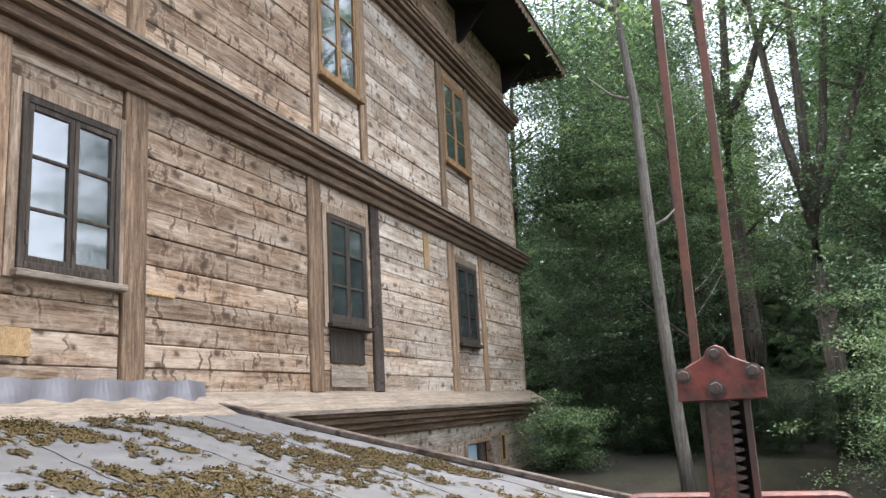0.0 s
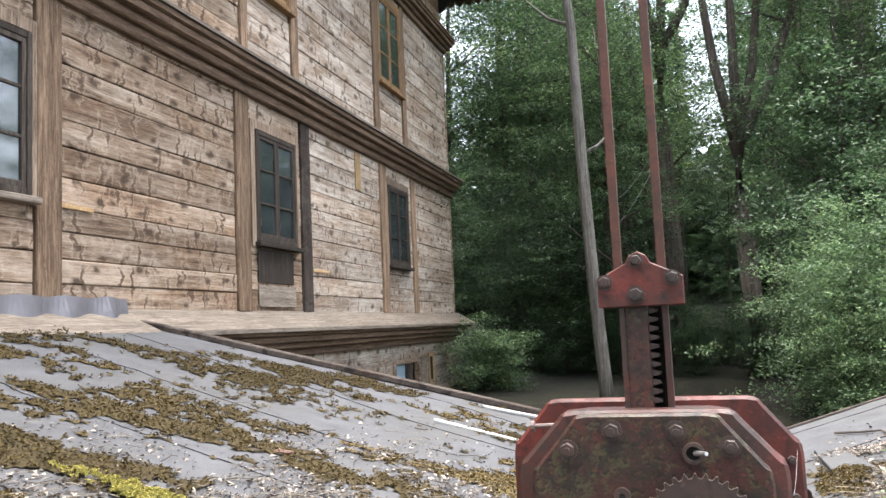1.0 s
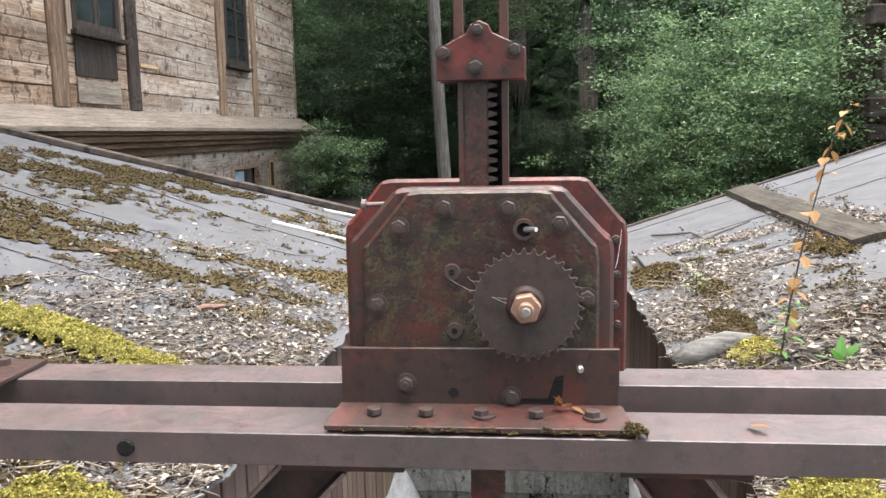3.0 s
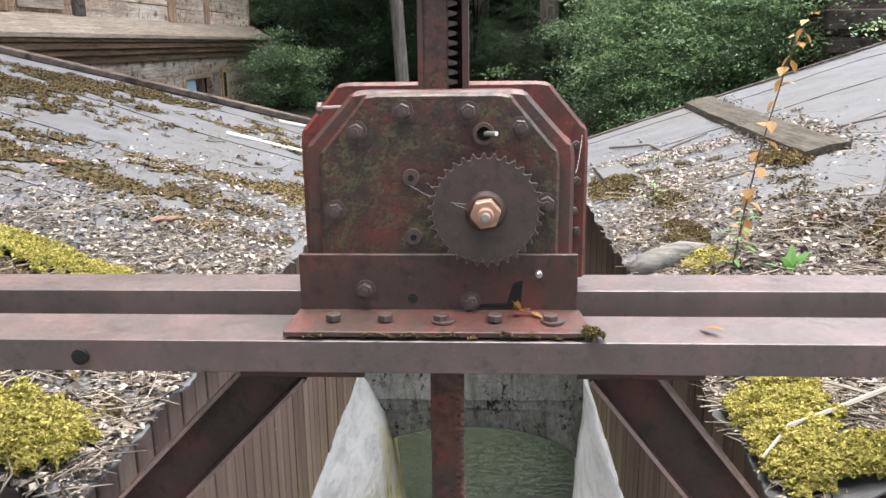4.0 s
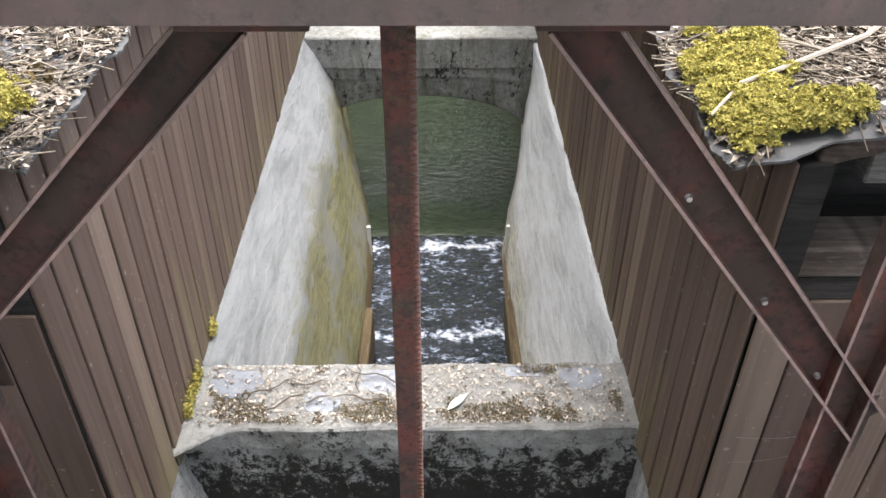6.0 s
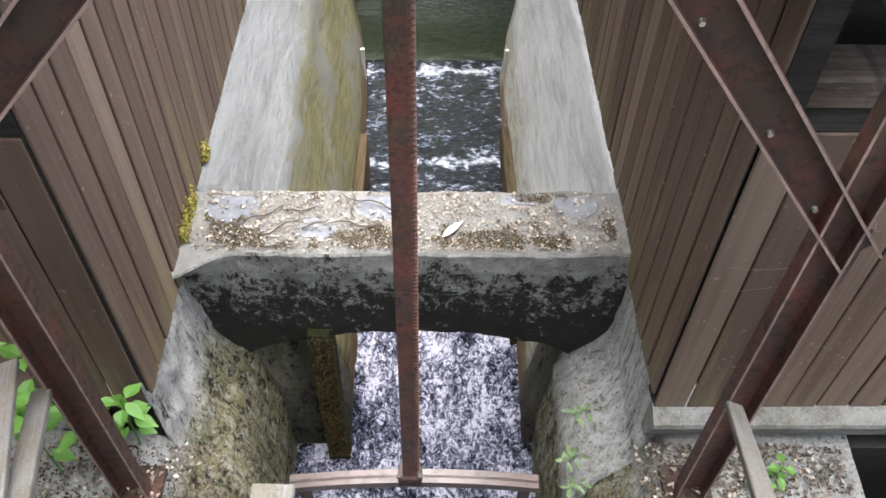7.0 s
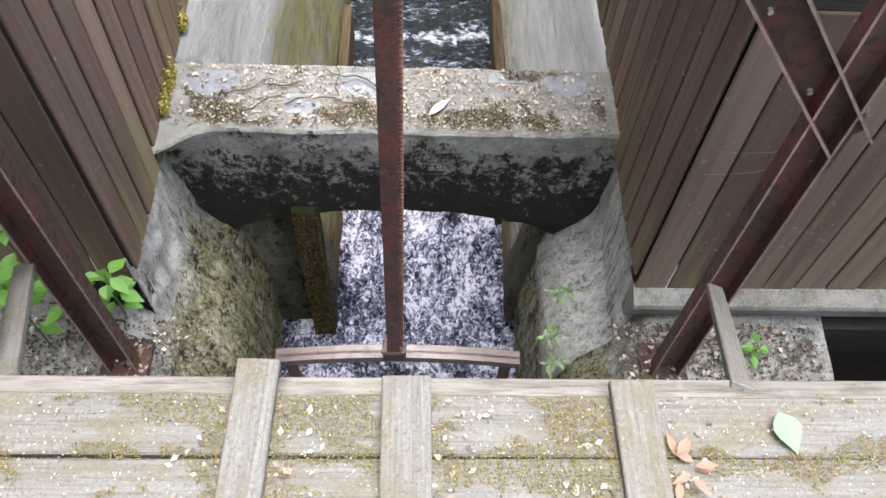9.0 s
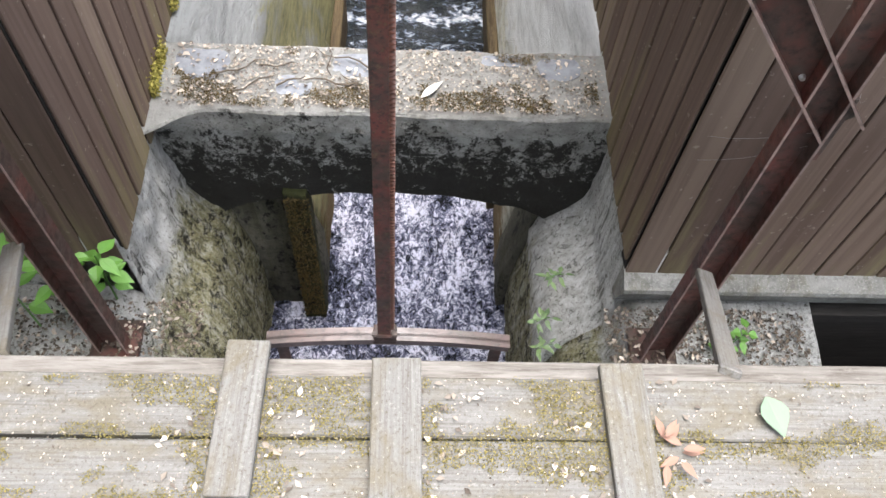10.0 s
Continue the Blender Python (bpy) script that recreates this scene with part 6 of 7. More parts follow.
mat_sheet("moss_ridge", lambda x, y: blob(x, y, -1.85, 2.9, 0.8, 0.13, -4), -2.8, -1.0, 2.5, 3.4, 0.012, 0.06, M_MOSS, "long yellow moss ridge on the felt", "moss", 26000, 0.012, 6)
mat_sheet("moss_cushion", lambda x, y: max(blob(x, y, 0.8, 1.95, 0.14, 0.36, -12), blob(x, y, 0.86, 1.72, 0.2, 0.11, 0)), 0.68, 1.3, 1.57, 2.5, 0.011, 0.06, M_MOSS, "thick yellow-green moss cushion along the eave", "moss", 32000, 0.012, 7)
mat_sheet("moss_ridge", lambda x, y: max(blob(x, y, 0.98, 3.7, 0.1, 0.55, 0), blob(x, y, 1.08, 4.6, 0.09, 0.4, 0)), 0.75, 1.4, 2.9, 5.2, 0.014, 0.035, M_MOSS_DULL, "moss grown along a felt seam", "moss", 5000, 0.016, 8)
mat_sheet("moss_cushion", lambda x, y: blob(x, y, 0.97, 3.42, 0.1, 0.2, 0), 0.75, 1.3, 3.0, 3.9, 0.012, 0.04, M_MOSS, "yellow moss cushion on a felt seam", "moss", 3000, 0.014, 9)


def litter(name, n, place, size, material, label, seed, tilt=0.35, slim=0.6):
    rng = np.random.default_rng(seed)
    pts = []
    while len(pts) < n:
        p = place(rng)
        if p is not None:
            pts.append(tuple(p))
    me = leaves(name, np.array(pts), size, tilt, rng, slim)
    me.materials.append(material)
    return tagged(new(name, me), label, "litter", kind="stuff")


def on_left(rng):
    x, y = -0.932 - abs(rng.normal(0, 0.9)), 1.562 + abs(rng.normal(0, 1.5))
    if x < -4.5 or y > y_far(x) - 0.1 or noise.noise((x * 1.8, y * 1.8, 30)) + 0.5 * noise.noise((x * 6, y * 6, 31)) < rng.uniform(-0.45, 0.25):
        return None
    return on_roof(x, y, 0.006 + rng.uniform(0, 0.012))


def on_right(rng):
    x, y = 0.682 + abs(rng.normal(0, 0.7)), 1.562 + abs(rng.normal(0, 1.7))
    if x > 4.5 or y > 7.5 or noise.noise((x * 1.8, y * 1.8, 33)) + 0.5 * noise.noise((x * 6, y * 6, 34)) < rng.uniform(-0.45, 0.25):
        return None
    return on_roof(x, y, 0.006 + rng.uniform(0, 0.012))


litter("leaf_litter", 5500, on_left, 0.034, M_LITTER, "pale dry leaf fragments and bark strewn over the felt", 40)
litter("leaf_litter", 4800, on_right, 0.034, M_LITTER, "pale dry leaf fragments and bark strewn over the felt", 41)
litter("leaf_crumbs", 9000, on_left, 0.014, M_LITTER, "fine dry leaf crumbs on the felt", 42, 0.5, 0.4)
litter("leaf_crumbs", 6000, on_right, 0.014, M_LITTER, "fine dry leaf crumbs on the felt", 43, 0.5, 0.4)


litter("leaf_mould", 9000, on_left, 0.026, M_MOULD, "dark rotten leaf bits lying on the felt", 142, 0.4, 0.5)
litter("leaf_mould", 9000, on_right, 0.026, M_MOULD, "dark rotten leaf bits lying on the felt", 143, 0.4, 0.5)
for k, (p, q) in enumerate((((1.75, 4.6), (2.3, 8.2)), ((1.0, 4.9), (2.1, 5.2)), ((1.3, 3.4), (3.0, 3.9)), ((0.9, 6.2), (1.8, 5.9)))):
    litter("seam_litter", 1300, lambda r: (lambda t: on_roof(p[0] + (q[0] - p[0]) * t + r.normal(0, 0.06), p[1] + (q[1] - p[1]) * t + r.normal(0, 0.07), 0.012 + r.uniform(0, 0.03)))(r.uniform(0, 1)), 0.03, (M_MOULD, M_LITTER)[k % 2], "broken bark and leaves caught along a felt seam", 150 + k, 0.5, 0.4)


def twig_pile(name, count, place, lengths, r, label, seed):
    rng = random.Random(seed)
    for k in range(count):
        p = place(rng)
        a = rng.uniform(0, math.pi)
        l = rng.uniform(*lengths)
        pts = []
        for i in range(6):
            t = (i / 5 - 0.5) * l
            w = 0.06 * l * math.sin(i * 1.7 + k)
            x, y = p[0] + math.cos(a) * t - math.sin(a) * w, p[1] + math.sin(a) * t + math.cos(a) * w
            pts.append(p[2](x, y, 0.008 + 0.01 * rng.random()))
        rr = r * rng.uniform(0.6, 1.4)
        bm = path_tube(pts, [rr, rr, rr * 0.9, rr * 0.8, rr * 0.6, rr * 0.3], 5)
        solo("twig", bm, M_TWIG, label, "twig", group="fallen twigs")


twig_pile("twig", 56, lambda r: (-1.1 - abs(r.gauss(0, 0.7)), 2.0 + abs(r.gauss(0, 1.6)), on_roof), (0.12, 0.5), 0.0035, "thin dry twig lying on the felt roof", 50)
twig_pile("twig", 60, lambda r: (0.85 + abs(r.gauss(0, 0.7)), 1.9 + abs(r.gauss(0, 1.8)), on_roof), (0.15, 0.6), 0.004, "thin dry twig lying on the felt roof", 51)
def fine_twigs(name, n, place, seed, label):
    """Many short thin twigs as one heap, each a three-sided bent stick."""
    rng = np.random.default_rng(seed)
    verts = []
    while len(verts) < n:
        p = place(rng)
        if p is None:
            continue
        c = np.array(tuple(p)) + np.array([0, 0, 0.006])
        a, l, r = rng.uniform(0, np.pi), rng.uniform(0.03, 0.2), rng.uniform(0.0012, 0.0032)
        d = np.array([np.cos(a), np.sin(a), rng.normal(0, 0.12)]) * l / 2
        side = np.array([-np.sin(a), np.cos(a), 0.0])
        bend = side * l * rng.normal(0, 0.07)
        row = []
        for q, w in ((c - d, 1.0), (c + bend, 0.85), (c + d, 0.45)):
            row += [q + side * r * w, q - side * r * w, q + np.array([0, 0, 1.6 * r * w])]
        verts.append(row)
    faces = [(0, 1, 4, 3), (1, 2, 5, 4), (2, 0, 3, 5), (3, 4, 7, 6), (4, 5, 8, 7), (5, 3, 6, 8)]
    me = strewn(name, verts, faces)
    me.materials.append(M_TWIGS)
    return tagged(new(name, me), label, "twigs", kind="stuff")


M_TWIGS = leafy("mixed_twigs", (0.035, 0.026, 0.02), (0.3, 0.255, 0.2), 0.85, 0.05)
fine_twigs("twig_litter", 2200, on_left, 55, "fine dry twigs scattered over the mossy felt")
fine_twigs("twig_litter", 2400, on_right, 56, "fine dry twigs scattered over the littered felt")
bm = path_tube([on_roof(0.68, 1.75, 0.05), on_roof(0.78, 1.86, 0.055), on_roof(0.93, 1.92, 0.04), on_roof(1.13, 1.99, 0.035), on_roof(1.5, 2.3, 0.02)], [0.004, 0.006, 0.007, 0.008, 0.009], 6)
path_tube([on_roof(1.02, 1.95, 0.04), on_roof(0.95, 2.05, 0.05), on_roof(0.8, 2.12, 0.04)], [0.006, 0.005, 0.003], 5, bm)
solo("fallen_branch", bm, plain("pale_branch", (0.32, 0.28, 0.23), 0.8), "pale forked branch lying across the moss", "branch")


def felt_slab(name, corners, thick, label):
    """A loose sheet of felt lying on the roof."""
    pts = [on_roof(x, y, 0.004) for x, y in corners]
    bm = prism(pts, (0, 0, thick), 0.004)
    return solo(name, bm, M_FELT, label, "felt sheet")


M_OLDPLANK = wood("rotten_plank", (0.12, 0.105, 0.085), (0.075, 0.064, 0.05), (0.03, 0.025, 0.019), knots=False, axis="y")
bm = bmesh.new()
rows = []
for i in range(25):
    t = i / 24
    x, y = 1.88 + 0.13 * t, 4.8 + 3.5 * t
    w = 0.25 + 0.03 * noise.noise((0, y * 2, 6))
    x += 0.015 * noise.noise((1, y * 3, 2))
    h = 0.055 + 0.008 * noise.noise((2, y * 4, 1))
    rows.append([bm.verts.new(q) for q in (on_roof(x, y, 0.002), on_roof(x + 0.006, y, h), on_roof(x + w * 0.5, y, h + 0.006), on_roof(x + w, y, h - 0.005), on_roof(x + w + 0.005, y, 0.002))])
for p, q in zip(rows, rows[1:]):
    for k in range(5):
        bm.faces.new((p[k], p[(k + 1) % 5], q[(k + 1) % 5], q[k]))
bm.faces.new(rows[0][::-1])
bm.faces.new(rows[-1])
bmesh.ops.recalc_face_normals(bm, faces=bm.faces[:])
solo("old_plank", bm, M_OLDPLANK, "rotten brown plank lying up the felt roof", "plank")
for k, stick in enumerate((
        ((1.36, 3.96), (1.5, 3.9), (1.63, 3.89), (1.85, 3.71), (2.1, 3.66)), ((1.25, 3.52), (1.33, 3.47), (1.41, 3.37), (1.55, 3.17)),
        ((1.1, 7.06), (1.25, 6.8), (1.36, 6.67), (1.39, 5.95)), ((2.14, 5.73), (2.29, 5.35), (2.4, 5.42), (2.59, 5.35)),
        ((1.25, 4.75), (1.47, 4.82), (1.59, 4.81), (1.84, 4.69)), ((1.04, 6.04), (1.3, 6.2), (1.5, 6.35), (1.77, 6.5)))):
    n = len(stick)
    solo("fallen_branch", path_tube([on_roof(x, y, 0.018) for x, y in stick], [0.011 - 0.006 * i / n for i in range(n)], 6), M_TWIG, "long dark bare branch lying on the felt", "branch", "branches on the roof")


def right_heap(r):
    """Litter gathered in drifts on the felt."""
    cx, cy, sx, sy = ((1.4, 3.5, 0.28, 0.35), (2.15, 5.6, 0.1, 0.5), (1.15, 4.7, 0.16, 0.5), (1.1, 2.9, 0.2, 0.4))[r.integers(0, 4)]
    x, y = r.normal(cx, sx), r.normal(cy, sy)
    return on_roof(x, y, 0.01 + r.uniform(0, 0.025)) if x > 0.75 and 1.62 < y < 7.5 else None


litter("leaf_litter", 1300, right_heap, 0.042, M_LITTER, "drifts of curled pale dead leaves on the felt", 244, 0.6, 0.55)
litter("leaf_mould", 2000, right_heap, 0.03, M_MOULD, "dark rotten leaves under the pale drifts", 245, 0.5, 0.5)
fine_twigs("twig_litter", 900, right_heap, 57, "fine twigs mixed into the leaf drifts")
felt_slab("felt_sheet", [(0.86, 6.5), (0.85, 5.35), (1.08, 5.42), (1.0, 6.55)], 0.03, "curled mossy sheet of felt at the eave")
felt_slab("felt_sheet", [(1.12, 5.1), (1.05, 3.2), (1.6, 3.3), (2.3, 4.6), (1.7, 5.2)], 0.012, "loose sheet of felt on the roof")
mat_sheet("moss_edge", lambda x, y: blob(x, y, 1.8, 4.95, 0.1, 0.35, 5), 1.5, 2.2, 4.4, 5.6, 0.015, 0.05, M_MOSS_DULL, "moss on the end of a felt strip", "moss", 2500, 0.015, 10)
mat_sheet("moss_edge", lambda x, y: blob(x, y, 0.93, 5.5, 0.12, 0.22, 0), 0.7, 1.2, 5.1, 5.9, 0.015, 0.05, M_MOSS_DULL, "moss on the end of a felt sheet", "moss", 2000, 0.015, 12)
bm = path_tube([on_roof(0.66, 3.45, 0.03), on_roof(0.76, 3.47, 0.045), on_roof(0.9, 3.52, 0.04), on_roof(1.02, 3.56, 0.01)], [0.045, 0.06, 0.055, 0.03], 12)
solo("grey_log", bm, wood("grey_log_wood", (0.22, 0.21, 0.195), (0.15, 0.143, 0.13), (0.08, 0.075, 0.068), knots=False), "short weathered grey log lying on the roof edge", "log", smooth=True)


def blade_leaf(bm, base, tip, width, sag=0.0, up=(0, 0, 1)):
    """One real leaf with a midrib fold and pointed end."""
    base, tip = Vector(base), Vector(tip)
    d = tip - base
    side = d.cross(Vector(up)).normalized()
    n = side.cross(d).normalized()
    rows = []
    for i, w in enumerate((0.1, 0.75, 1.0, 0.8, 0.4, 0.02)):
        t = i / 5
        c = base + d * t - Vector((0, 0, sag)) * t * t
        rows.append((bm.verts.new(c + side * width * w / 2 + n * width * 0.12 * w), bm.verts.new(c), bm.verts.new(c - side * width * w / 2 + n * width * 0.12 * w)))
    for a, b in zip(rows, rows[1:]):
        bm.faces.new((a[0], a[1], b[1], b[0]))
        bm.faces.new((a[1], a[2], b[2], b[1]))
    return bm


def leafy_stem(name, stem, r, count, length, width, material, label, category, seed, start=0.2, stem_mat=None, droop=0.3):
    rng = random.Random(seed)
    plant = thing(name, stem[0], label, category)
    part("stem", path_tube(stem, [r * (1 - 0.7 * i / (len(stem) - 1)) for i in range(len(stem))], 6), stem_mat or M_TWIG, plant)
    for k in range(count):
        t = (start + (1 - start) * k / max(1, count - 1)) * (len(stem) - 1)
        i = min(int(t), len(stem) - 2)
        p = Vector(stem[i]).lerp(Vector(stem[i + 1]), t - i)
        a = k * 2.4 + rng.uniform(-0.4, 0.4)
        l = length * rng.uniform(0.6, 1.15)
        d = Vector((math.cos(a), math.sin(a), rng.uniform(-droop, 0.5))).normalized()
        bm = bmesh.new()
        path_tube([p, p + d * l * 0.35], [r * 0.3, r * 0.25], 4, bm)
        q = p + d * l * 0.3
        blade_leaf(bm, q, q + d * l, width * rng.uniform(0.7, 1.2), 0.25 * l)
        part("leaf", bm, material, plant)
    return plant


B = on_roof(1.03, 3.22)
leafy_stem("dry_sapling", [B, B + Vector((0.03, 0, 0.25)), B + Vector((0.08, 0.02, 0.5)), B + Vector((0.16, 0.02, 0.85)), B + Vector((0.22, 0, 1.02))], 0.005, 30, 0.056, 0.046, M_DRY, "thin dead sapling with curled orange leaves", "sapling", 60, 0.15, None, 1.8)
leafy_stem("seedling", [B + Vector((-0.02, -0.05, 0)), B + Vector((0, -0.06, 0.16)), B + Vector((0.02, -0.06, 0.26))], 0.004, 16, 0.06, 0.02, M_FRESH, "small green seedling growing in roof litter", "seedling", 61, 0.1)
leafy_stem("seedling", [on_roof(0.98, 4.6), on_roof(0.98, 4.6, 0.12), on_roof(1.0, 4.6, 0.3)], 0.004, 14, 0.07, 0.018, M_FRESH, "small grey-green seedling on the roof", "seedling", 62, 0.1)
D0 = on_roof(1.2, 3.05)
dock = thing("dock_plant", D0, "low dock plant with broad bright green leaves", "plant")
for k, (dx, dy, dz, w) in enumerate(((0.08, 0.02, 0.1, 0.06), (-0.05, -0.03, 0.09, 0.05), (0.02, 0.06, 0.12, 0.04), (-0.1, 0.02, 0.05, 0.035), (0.13, -0.02, 0.04, 0.04))):
    part("leaf", blade_leaf(bmesh.new(), D0, D0 + Vector((dx, dy, dz)), w, 0.02), M_FRESH, dock)
for x, y, z, seed, tall in ((-1.2, 1.42, -1.32, 70, 0.5), (-1.36, 1.38, -1.32, 71, 0.62), (-1.5, 1.3, -1.32, 72, 0.7), (-1.1, 1.5, -1.32, 73, 0.42), (-1.62, 1.2, -1.34, 74, 0.55), (-1.45, 1.15, -1.34, 75, 0.4), (-1.32, 1.5, -1.32, 76, 0.8)):
    b = Vector((x, y, z))
    leafy_stem("nettle", [b, b + Vector((0.02, -0.02, tall * 0.5)), b + Vector((0.05, -0.05, tall))], 0.004, 14, 0.085, 0.05, M_FRESH, "bright green leafy weed growing by the abutment", "weed", seed, 0.35, M_FRESH)
for x, y, seed in ((1.22, 1.3, 80), (1.3, 1.36, 81)):
    b = Vector((x, y, -1.33))
    leafy_stem("seedling", [b, b + Vector((0.01, 0, 0.05)), b + Vector((0.02, 0, 0.1))], 0.003, 7, 0.05, 0.035, M_FRESH, "tiny green weed on the concrete", "weed", seed, 0.2, M_FRESH)
for x, y, z, seed in ((0.66, 1.52, -1.72, 82), (0.64, 1.6, -1.62, 83), (0.69, 1.75, -1.5, 84)):
    b = Vector((x, y, z))
    leafy_stem("wall_fern", [b, b + Vector((-0.04, -0.03, 0.05)), b + Vector((-0.08, -0.05, 0.04))], 0.003, 12, 0.05, 0.02, M_LEAF_PALE, "small green fern rooted in the wall", "fern", seed, 0.1, M_FRESH)

# ---- litter on the concrete and the bridge ----
PUDDLES = ((-0.84, 2.42, 0.12, 0.09), (-0.2, 2.44, 0.12, 0.07), (0.64, 2.45, 0.1, 0.07), (0.4, 2.49, 0.1, 0.035), (-0.46, 2.32, 0.08, 0.06))


def beam_spot(r):
    """A place on the beam's top, seldom in a puddle."""
    x, y = r.uniform(-0.97, 0.82), r.uniform(2.19, 2.53)
    wet = any(abs(x - a) < c and abs(y - b) < d for a, b, c, d in PUDDLES)
    return None if wet and r.uniform(0, 1) > 0.12 else Vector((x, y, -0.98 + r.uniform(0, 0.006)))


litter("leaf_litter", 260, lambda r: Vector((r.uniform(-0.95, 0.8), r.uniform(2.2, 2.53), -0.98 + r.uniform(0, 0.006))), 0.024, M_LITTER, "dry leaf bits strewn over the concrete beam", 44, 0.25)
litter("leaf_crumbs", 2600, lambda r: beam_spot(r), 0.012, M_LITTER, "fine crumbs over the concrete beam", 45, 0.4)
flat = lambda x, y: -0.986
mat_sheet("beam_moss", lambda x, y: noise.noise((x * 3, y * 6, 50)) + 0.6 * noise.noise((x * 11, y * 13, 51)) + (0.12 if 0.05 < x < 0.6 else -0.12) - 0.16, -0.95, 0.8, 2.2, 2.53, 0.012, 0.006, M_MOSS_DULL, "olive moss on the concrete beam", "moss", 9000, 0.008, 13, flat, sheet=False)
twig_pile("twig", 8, lambda r: (r.uniform(-0.7, -0.2), r.uniform(2.3, 2.48), lambda x, y, u: Vector((x, y, -0.976 + u * 0.6))), (0.1, 0.25), 0.004, "dark twig lying on the concrete beam", 52)
pd = Mat("shallow_puddle", 0.12)
pdn = pd.noise(pd.coords(), 30, 4, 0.6)
M_PUDDLE = pd.done(pd.ramp(pdn, (0.35, (0.13, 0.135, 0.15)), (0.65, (0.19, 0.2, 0.22))), pdn, 0.15, 0.003)
for cx0, cy0, wx, wy in PUDDLES:
    bm = bmesh.new()
    ring = []
    for k in range(28):
        a = 2 * math.pi * k / 28
        q = (abs(math.cos(a)) ** 4 + abs(math.sin(a)) ** 4) ** -0.25 * (0.92 + 0.16 * noise.noise((math.cos(a) * 2, math.sin(a) * 2, cx0 * 9)))
        ring.append((cx0 + wx * q * math.cos(a), cy0 + wy * q * math.sin(a), -0.9885))
    prism(ring, (0, 0, 0.0025), 0, bm)
    solo("puddle", bm, M_PUDDLE, "shallow grey puddle standing on the concrete beam", "puddle", "puddles on the beam")
bm = blade_leaf(bmesh.new(), (0.06, 2.26, -0.972), (0.15, 2.35, -0.958), 0.036, 0.01)
solo("feather", bm, M_WHITE, "white feather lying on the concrete beam", "feather")
for side, x0, x1 in ((-1, -1.7, -0.86), (1, 0.8, 1.5)):
    litter("leaf_litter", 500, lambda r: Vector((r.uniform(x0, x1), r.uniform(0.75, 1.5), -1.325 + r.uniform(0, 0.01))), 0.022, M_LITTER, "dry leaves and bark on the abutment", 46 + side, 0.3)
    litter("leaf_mould", 2600, lambda r: Vector((r.uniform(x0, x1 + 0.1), r.uniform(0.75, 1.5), -1.33 + r.uniform(0, 0.01))), 0.018, M_MOULD, "dark rotten leaf bits on the abutment", 346 + side, 0.4)
deck_z = -0.024
litter("leaf_crumbs", 2200, lambda r: Vector((r.uniform(-1.1, 1.1), min(0.655, r.uniform(0.25, 0.66)), deck_z + r.uniform(0, 0.004))), 0.0065, M_LITTER, "pale crumbs and bud scales on the planks", 48, 0.35)
litter("leaf_litter", 260, lambda r: Vector((r.choice([-0.26, 0.06, 0.38, 0.52, -0.38]) + r.normal(0, 0.05), r.uniform(0.3, 0.655), deck_z + 0.003 + r.uniform(0, 0.005))), 0.017, M_LITTER, "pale leaf bits gathered along the battens", 49, 0.3)


def deck_moss(x, y):
    gap = min(abs(y - (0.663 - k * 0.1345)) for k in range(4))
    side = min(abs(x - q) for q in (-0.375, -0.258, -0.075, 0.052, 0.393, 0.51))
    v = noise.noise((x * 5, y * 9, 60)) + 0.6 * noise.noise((x * 17, y * 23, 61))
    return v + 0.5 * math.exp(-gap / 0.02) + 0.45 * math.exp(-side / 0.025) - 0.2 if 0.27 < y < 0.655 else -1


mat_sheet("deck_moss", deck_moss, -1.15, 1.15, 0.27, 0.655, 0.008, 0.005, M_MOSS_DECK, "thin olive moss along plank joints and battens", "moss", 30000, 0.005, 14, lambda x, y: deck_z - 0.0015, sheet=False)
solo("green_leaf", blade_leaf(bmesh.new(), (0.745, 0.62, deck_z + 0.012), (0.765, 0.535, deck_z + 0.01), 0.062), plain("pale_green_leaf", (0.14, 0.2, 0.135), 0.6, 0, 0.15, 40), "pale green fallen leaf lying on the planks", "leaf")
M_DEAD = leafy("dead_leaves", (0.2, 0.11, 0.08), (0.4, 0.25, 0.19), 0.7, 0.2)
for k in range(9):
    a = k * 0.9
    c = Vector((0.535 + 0.02 * math.cos(a * 2.1), 0.505 + 0.03 * math.sin(a), deck_z + 0.004 + 0.003 * k))
    solo("brown_leaf", blade_leaf(bmesh.new(), c, c + Vector((0.045 * math.cos(a), 0.045 * math.sin(a), 0.012)), 0.017, 0.012), M_DEAD, "curled brown dead leaf lying on the planks", "leaf", "dead leaves on the bridge")
solo("yellow_leaf", blade_leaf(bmesh.new(), (0.385, 1.29, 1.138), (0.415, 1.25, 1.16), 0.018, 0.01), M_DRY, "curled yellow leaf lying on the steel beam", "leaf")
for k in range(5):
    c = Vector((0.06 + 0.008 * k, 1.3 + 0.004 * (k % 2), 1.164))
    solo("yellow_leaf", blade_leaf(bmesh.new(), c, c + Vector((0.02 * math.cos(k * 1.6), -0.015, 0.02 * math.sin(k) + 0.012)), 0.014, 0.004), M_DRY, "dry curled leaf caught on the bracket", "leaf", "leaves on the bracket")
mat_sheet("beam_moss", lambda x, y: blob(x, y, 0.19, 1.24, 0.02, 0.025), 0.15, 0.24, 1.2, 1.28, 0.004, 0.016, M_MOSS_DULL, "dark moss tuft at the bracket's end", "moss", 500, 0.008, 15, lambda x, y: 1.135)
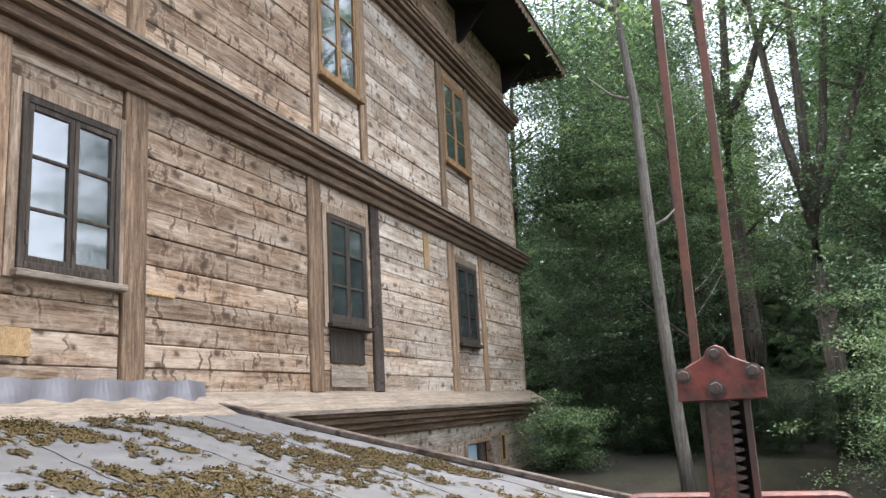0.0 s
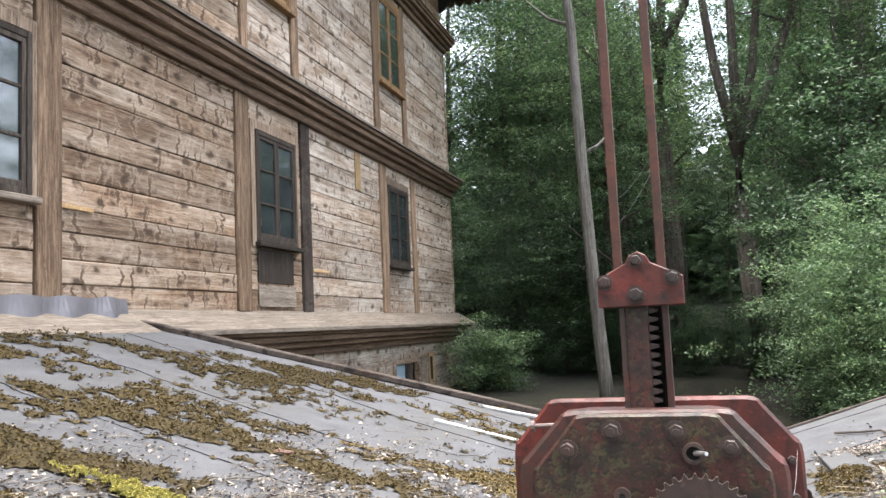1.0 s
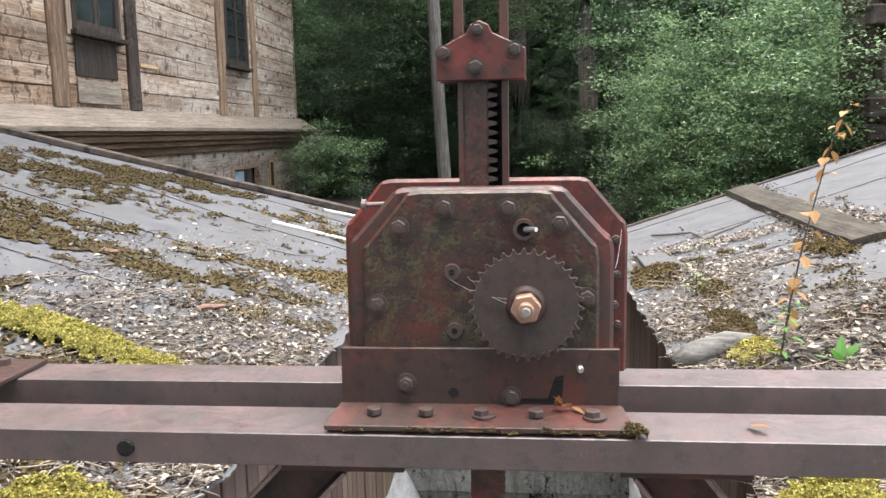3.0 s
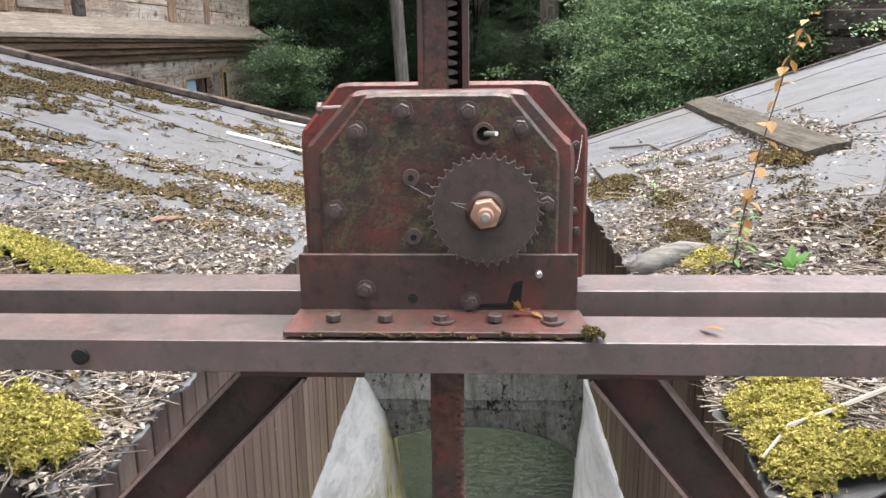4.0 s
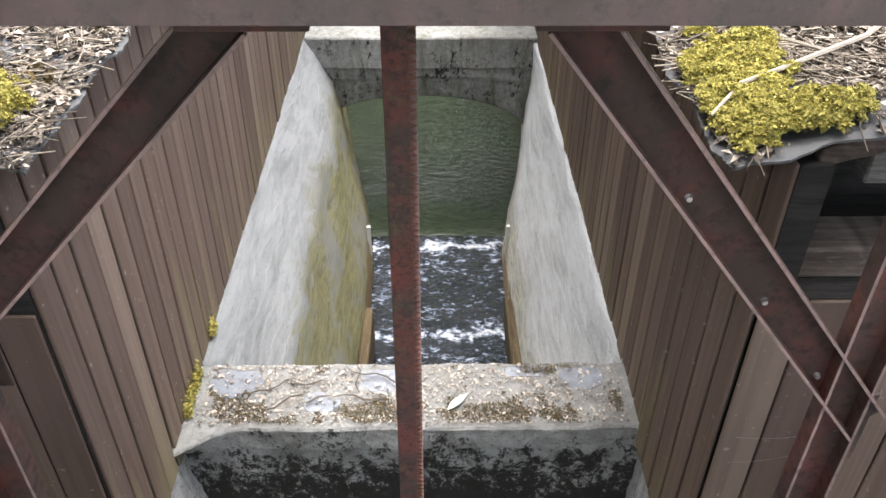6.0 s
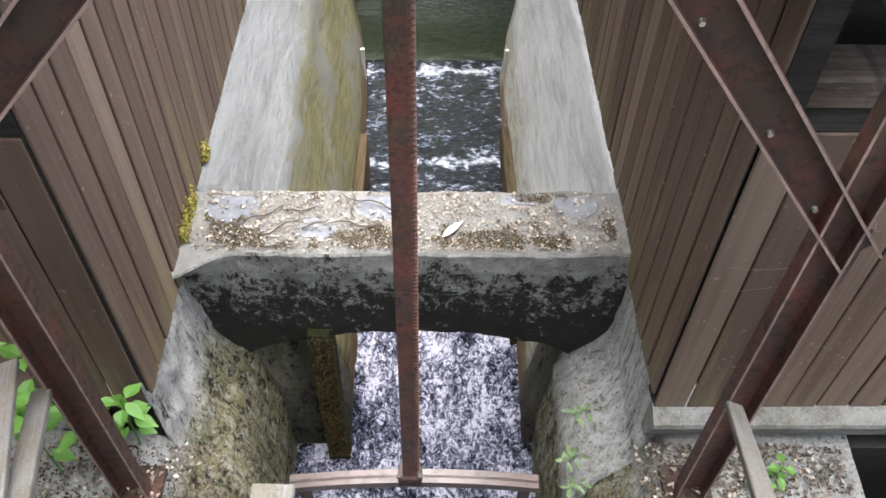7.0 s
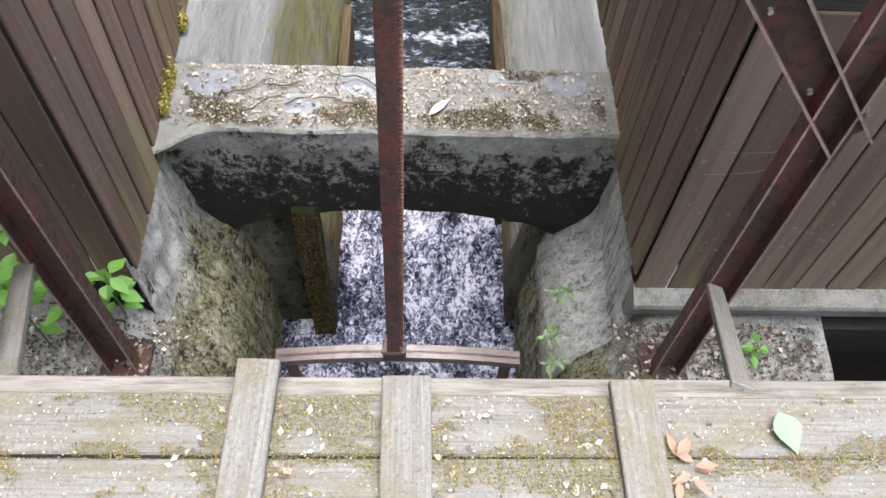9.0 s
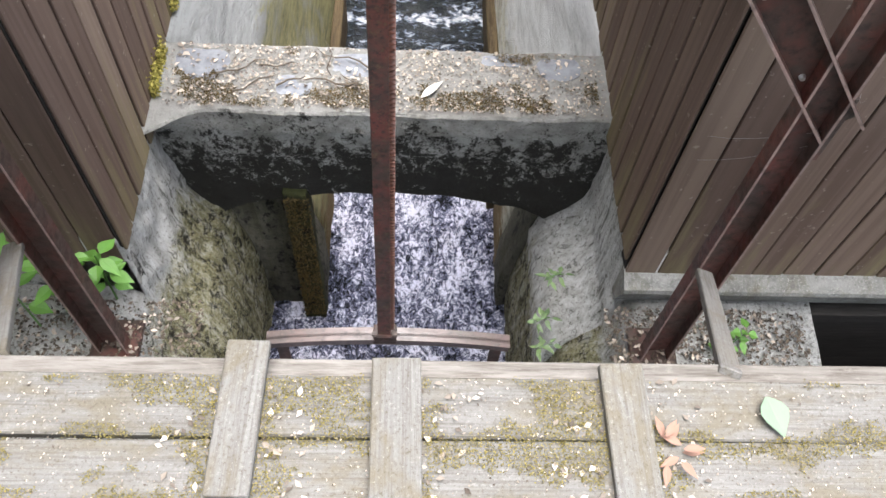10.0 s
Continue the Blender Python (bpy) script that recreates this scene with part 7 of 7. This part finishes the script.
mat_sheet("beam_moss", lambda x, y: noise.noise((x * 30, y * 30, 2)) + 0.15, -0.33, 0.19, 1.228, 1.236, 0.004, 0.012, M_MOSS_DULL, "thin dark moss seam along the bracket foot", "moss", 600, 0.006, 16, lambda x, y: 1.134)

# gauge strips, moss column and stained posts in the channel
for x, w in ((-0.5, 0.015), (0.6, 0.015)):
    solo("gauge_strip", block(x - w, x + w, 5.2, 5.23, -2.5, -2.14, 0.003), M_WHITE, "white painted gauge strip on the channel wall", "gauge")
M_PIER = concrete("mossy_concrete", (0.045, 0.05, 0.02), (0.02, 0.023, 0.012), (0.04, 0.042, 0.014), 0.52, 0.4)
bm = prism([(-0.57, 2.2, -3.2), (-0.44, 2.2, -3.2), (-0.445, 2.2, -2.5), (-0.45, 2.2, -1.6), (-0.57, 2.2, -1.6)], (0, 0.095, 0), 0.006)
bmesh.ops.subdivide_edges(bm, edges=bm.edges[:], cuts=5, use_grid_fill=True)
for v in bm.verts:
    v.co += Vector((0.5, 0.5, 0)) * 0.02 * noise.noise(v.co * 17)
solo("mossy_pier", bm, M_PIER, "dark mossy pier beside the rushing water", "pier", kind="structure")
rng = np.random.default_rng(91)
pts = np.stack([rng.uniform(-0.565, -0.445, 2600), rng.uniform(2.188, 2.2, 2600), rng.uniform(-2.8, -1.62, 2600)], 1)
me = leaves("pier_moss", pts, 0.014, 1.5, rng, 0.6)
me.materials.append(M_MOSS_DULL)
tagged(new("pier_moss", me), "dotted olive moss growing on the dark pier", "moss", kind="stuff")

rng = np.random.default_rng(92)
yy = rng.uniform(2.2, 2.8, 1700)
yy = yy[np.array([noise.noise((float(q) * 4, 0, 7)) + 0.35 * noise.noise((float(q) * 17, 0, 8)) > -0.12 for q in yy])]
pts = np.stack([-1.015 + np.abs(rng.normal(0, 0.012, len(yy))), yy, -0.99 + np.abs(rng.normal(0, 0.035, len(yy)))], 1)
me = leaves("foot_moss", pts, 0.016, 1.2, rng, 0.6)
me.materials.append(M_MOSS)
tagged(new("foot_moss", me), "green moss fringe along the foot of the boards", "moss", kind="stuff")

# spider threads on the gear and braces
def thread(p, q, sag, label="thin grey spider thread"):
    p, q = Vector(p), Vector(q)
    pts = [p.lerp(q, t) - Vector((0, 0, sag)) * 4 * t * (1 - t) for t in (0, 0.25, 0.5, 0.75, 1)]
    solo("spider_thread", path_tube(pts, [0.0003] * 5, 4), M_WEB, label, "spider thread", "spider threads")


M_WEB = plain("grey_web", (0.4, 0.4, 0.4), 0.8, 0, 0.1, 50)
for p, q, s in (((-0.12, 1.33, 1.385), (-0.02, 1.285, 1.36), 0.008), ((-0.09, 1.33, 1.39), (-0.02, 1.283, 1.352), 0.006), ((1.02, 1.3, 0.02), (0.86, 1.5, -0.25), 0.02), ((1.02, 1.31, -0.05), (0.88, 1.53, -0.4), 0.02), ((1.1, 1.33, 0.1), (1.25, 1.54, -0.1), 0.02),
                ((-0.1, 1.45, 1.95), (-0.03, 1.45, 2.03), 0.01), ((-0.1, 1.45, 1.9), (-0.03, 1.45, 2.0), 0.006), ((0.17, 1.36, 1.4), (0.2, 1.53, 1.45), 0.01)):
    thread(p, q, s)
# loose bits on the roofs
for x, y, a, l in ((-1.55, 3.75, 50, 0.16), (-2.3, 4.2, 20, 0.12), (-1.2, 2.5, 100, 0.1), (1.5, 3.6, 70, 0.12), (1.7, 2.9, 20, 0.14)):
    c = on_roof(x, y, 0.014)
    d = Vector((math.cos(radians(a)), math.sin(radians(a)), 0)) * l / 2
    bm = path_tube([c - d, c - d * 0.3 + Vector((0, 0, 0.01)), c + d * 0.4, c + d], [0.012, 0.017, 0.015, 0.008], 6)
    solo("bark_piece", bm, M_DEAD, "pale broken piece of bark lying on the felt", "bark", "bark pieces")
# seams of the felt sheets
for side in (-1, 1):
    for k in range(5):
        y = 2.55 + 1.22 * k
        a, b = (-0.97, -5.1) if side < 0 else (0.72, 5.0)
        n = 24
        pts = []
        for i in range(n + 1):
            x = a + (b - a) * i / n
            yy = y + 0.16 * noise.noise((x * 0.8, k * 3.1, side)) + 0.03 * noise.noise((x * 5, k, side)) + (0.22 * x if side > 0 else 0.0)
            if yy > y_far(x) - 0.08:
                break
            pts.append((x, yy))
        if len(pts) > 3:
            bm = bmesh.new()
            low = [(bm.verts.new(on_roof(x, yy, 0.001)), bm.verts.new(on_roof(x, yy, 0.007)), bm.verts.new(on_roof(x, yy + 0.05, 0.004))) for x, yy in pts]
            for p, q in zip(low, low[1:]):
                bm.faces.new((p[0], p[1], q[1], q[0]))
                bm.faces.new((p[1], p[2], q[2], q[1]))
            solo("felt_seam", bm, M_FELT, "overlapping edge of a felt sheet", "felt sheet", "felt seams")
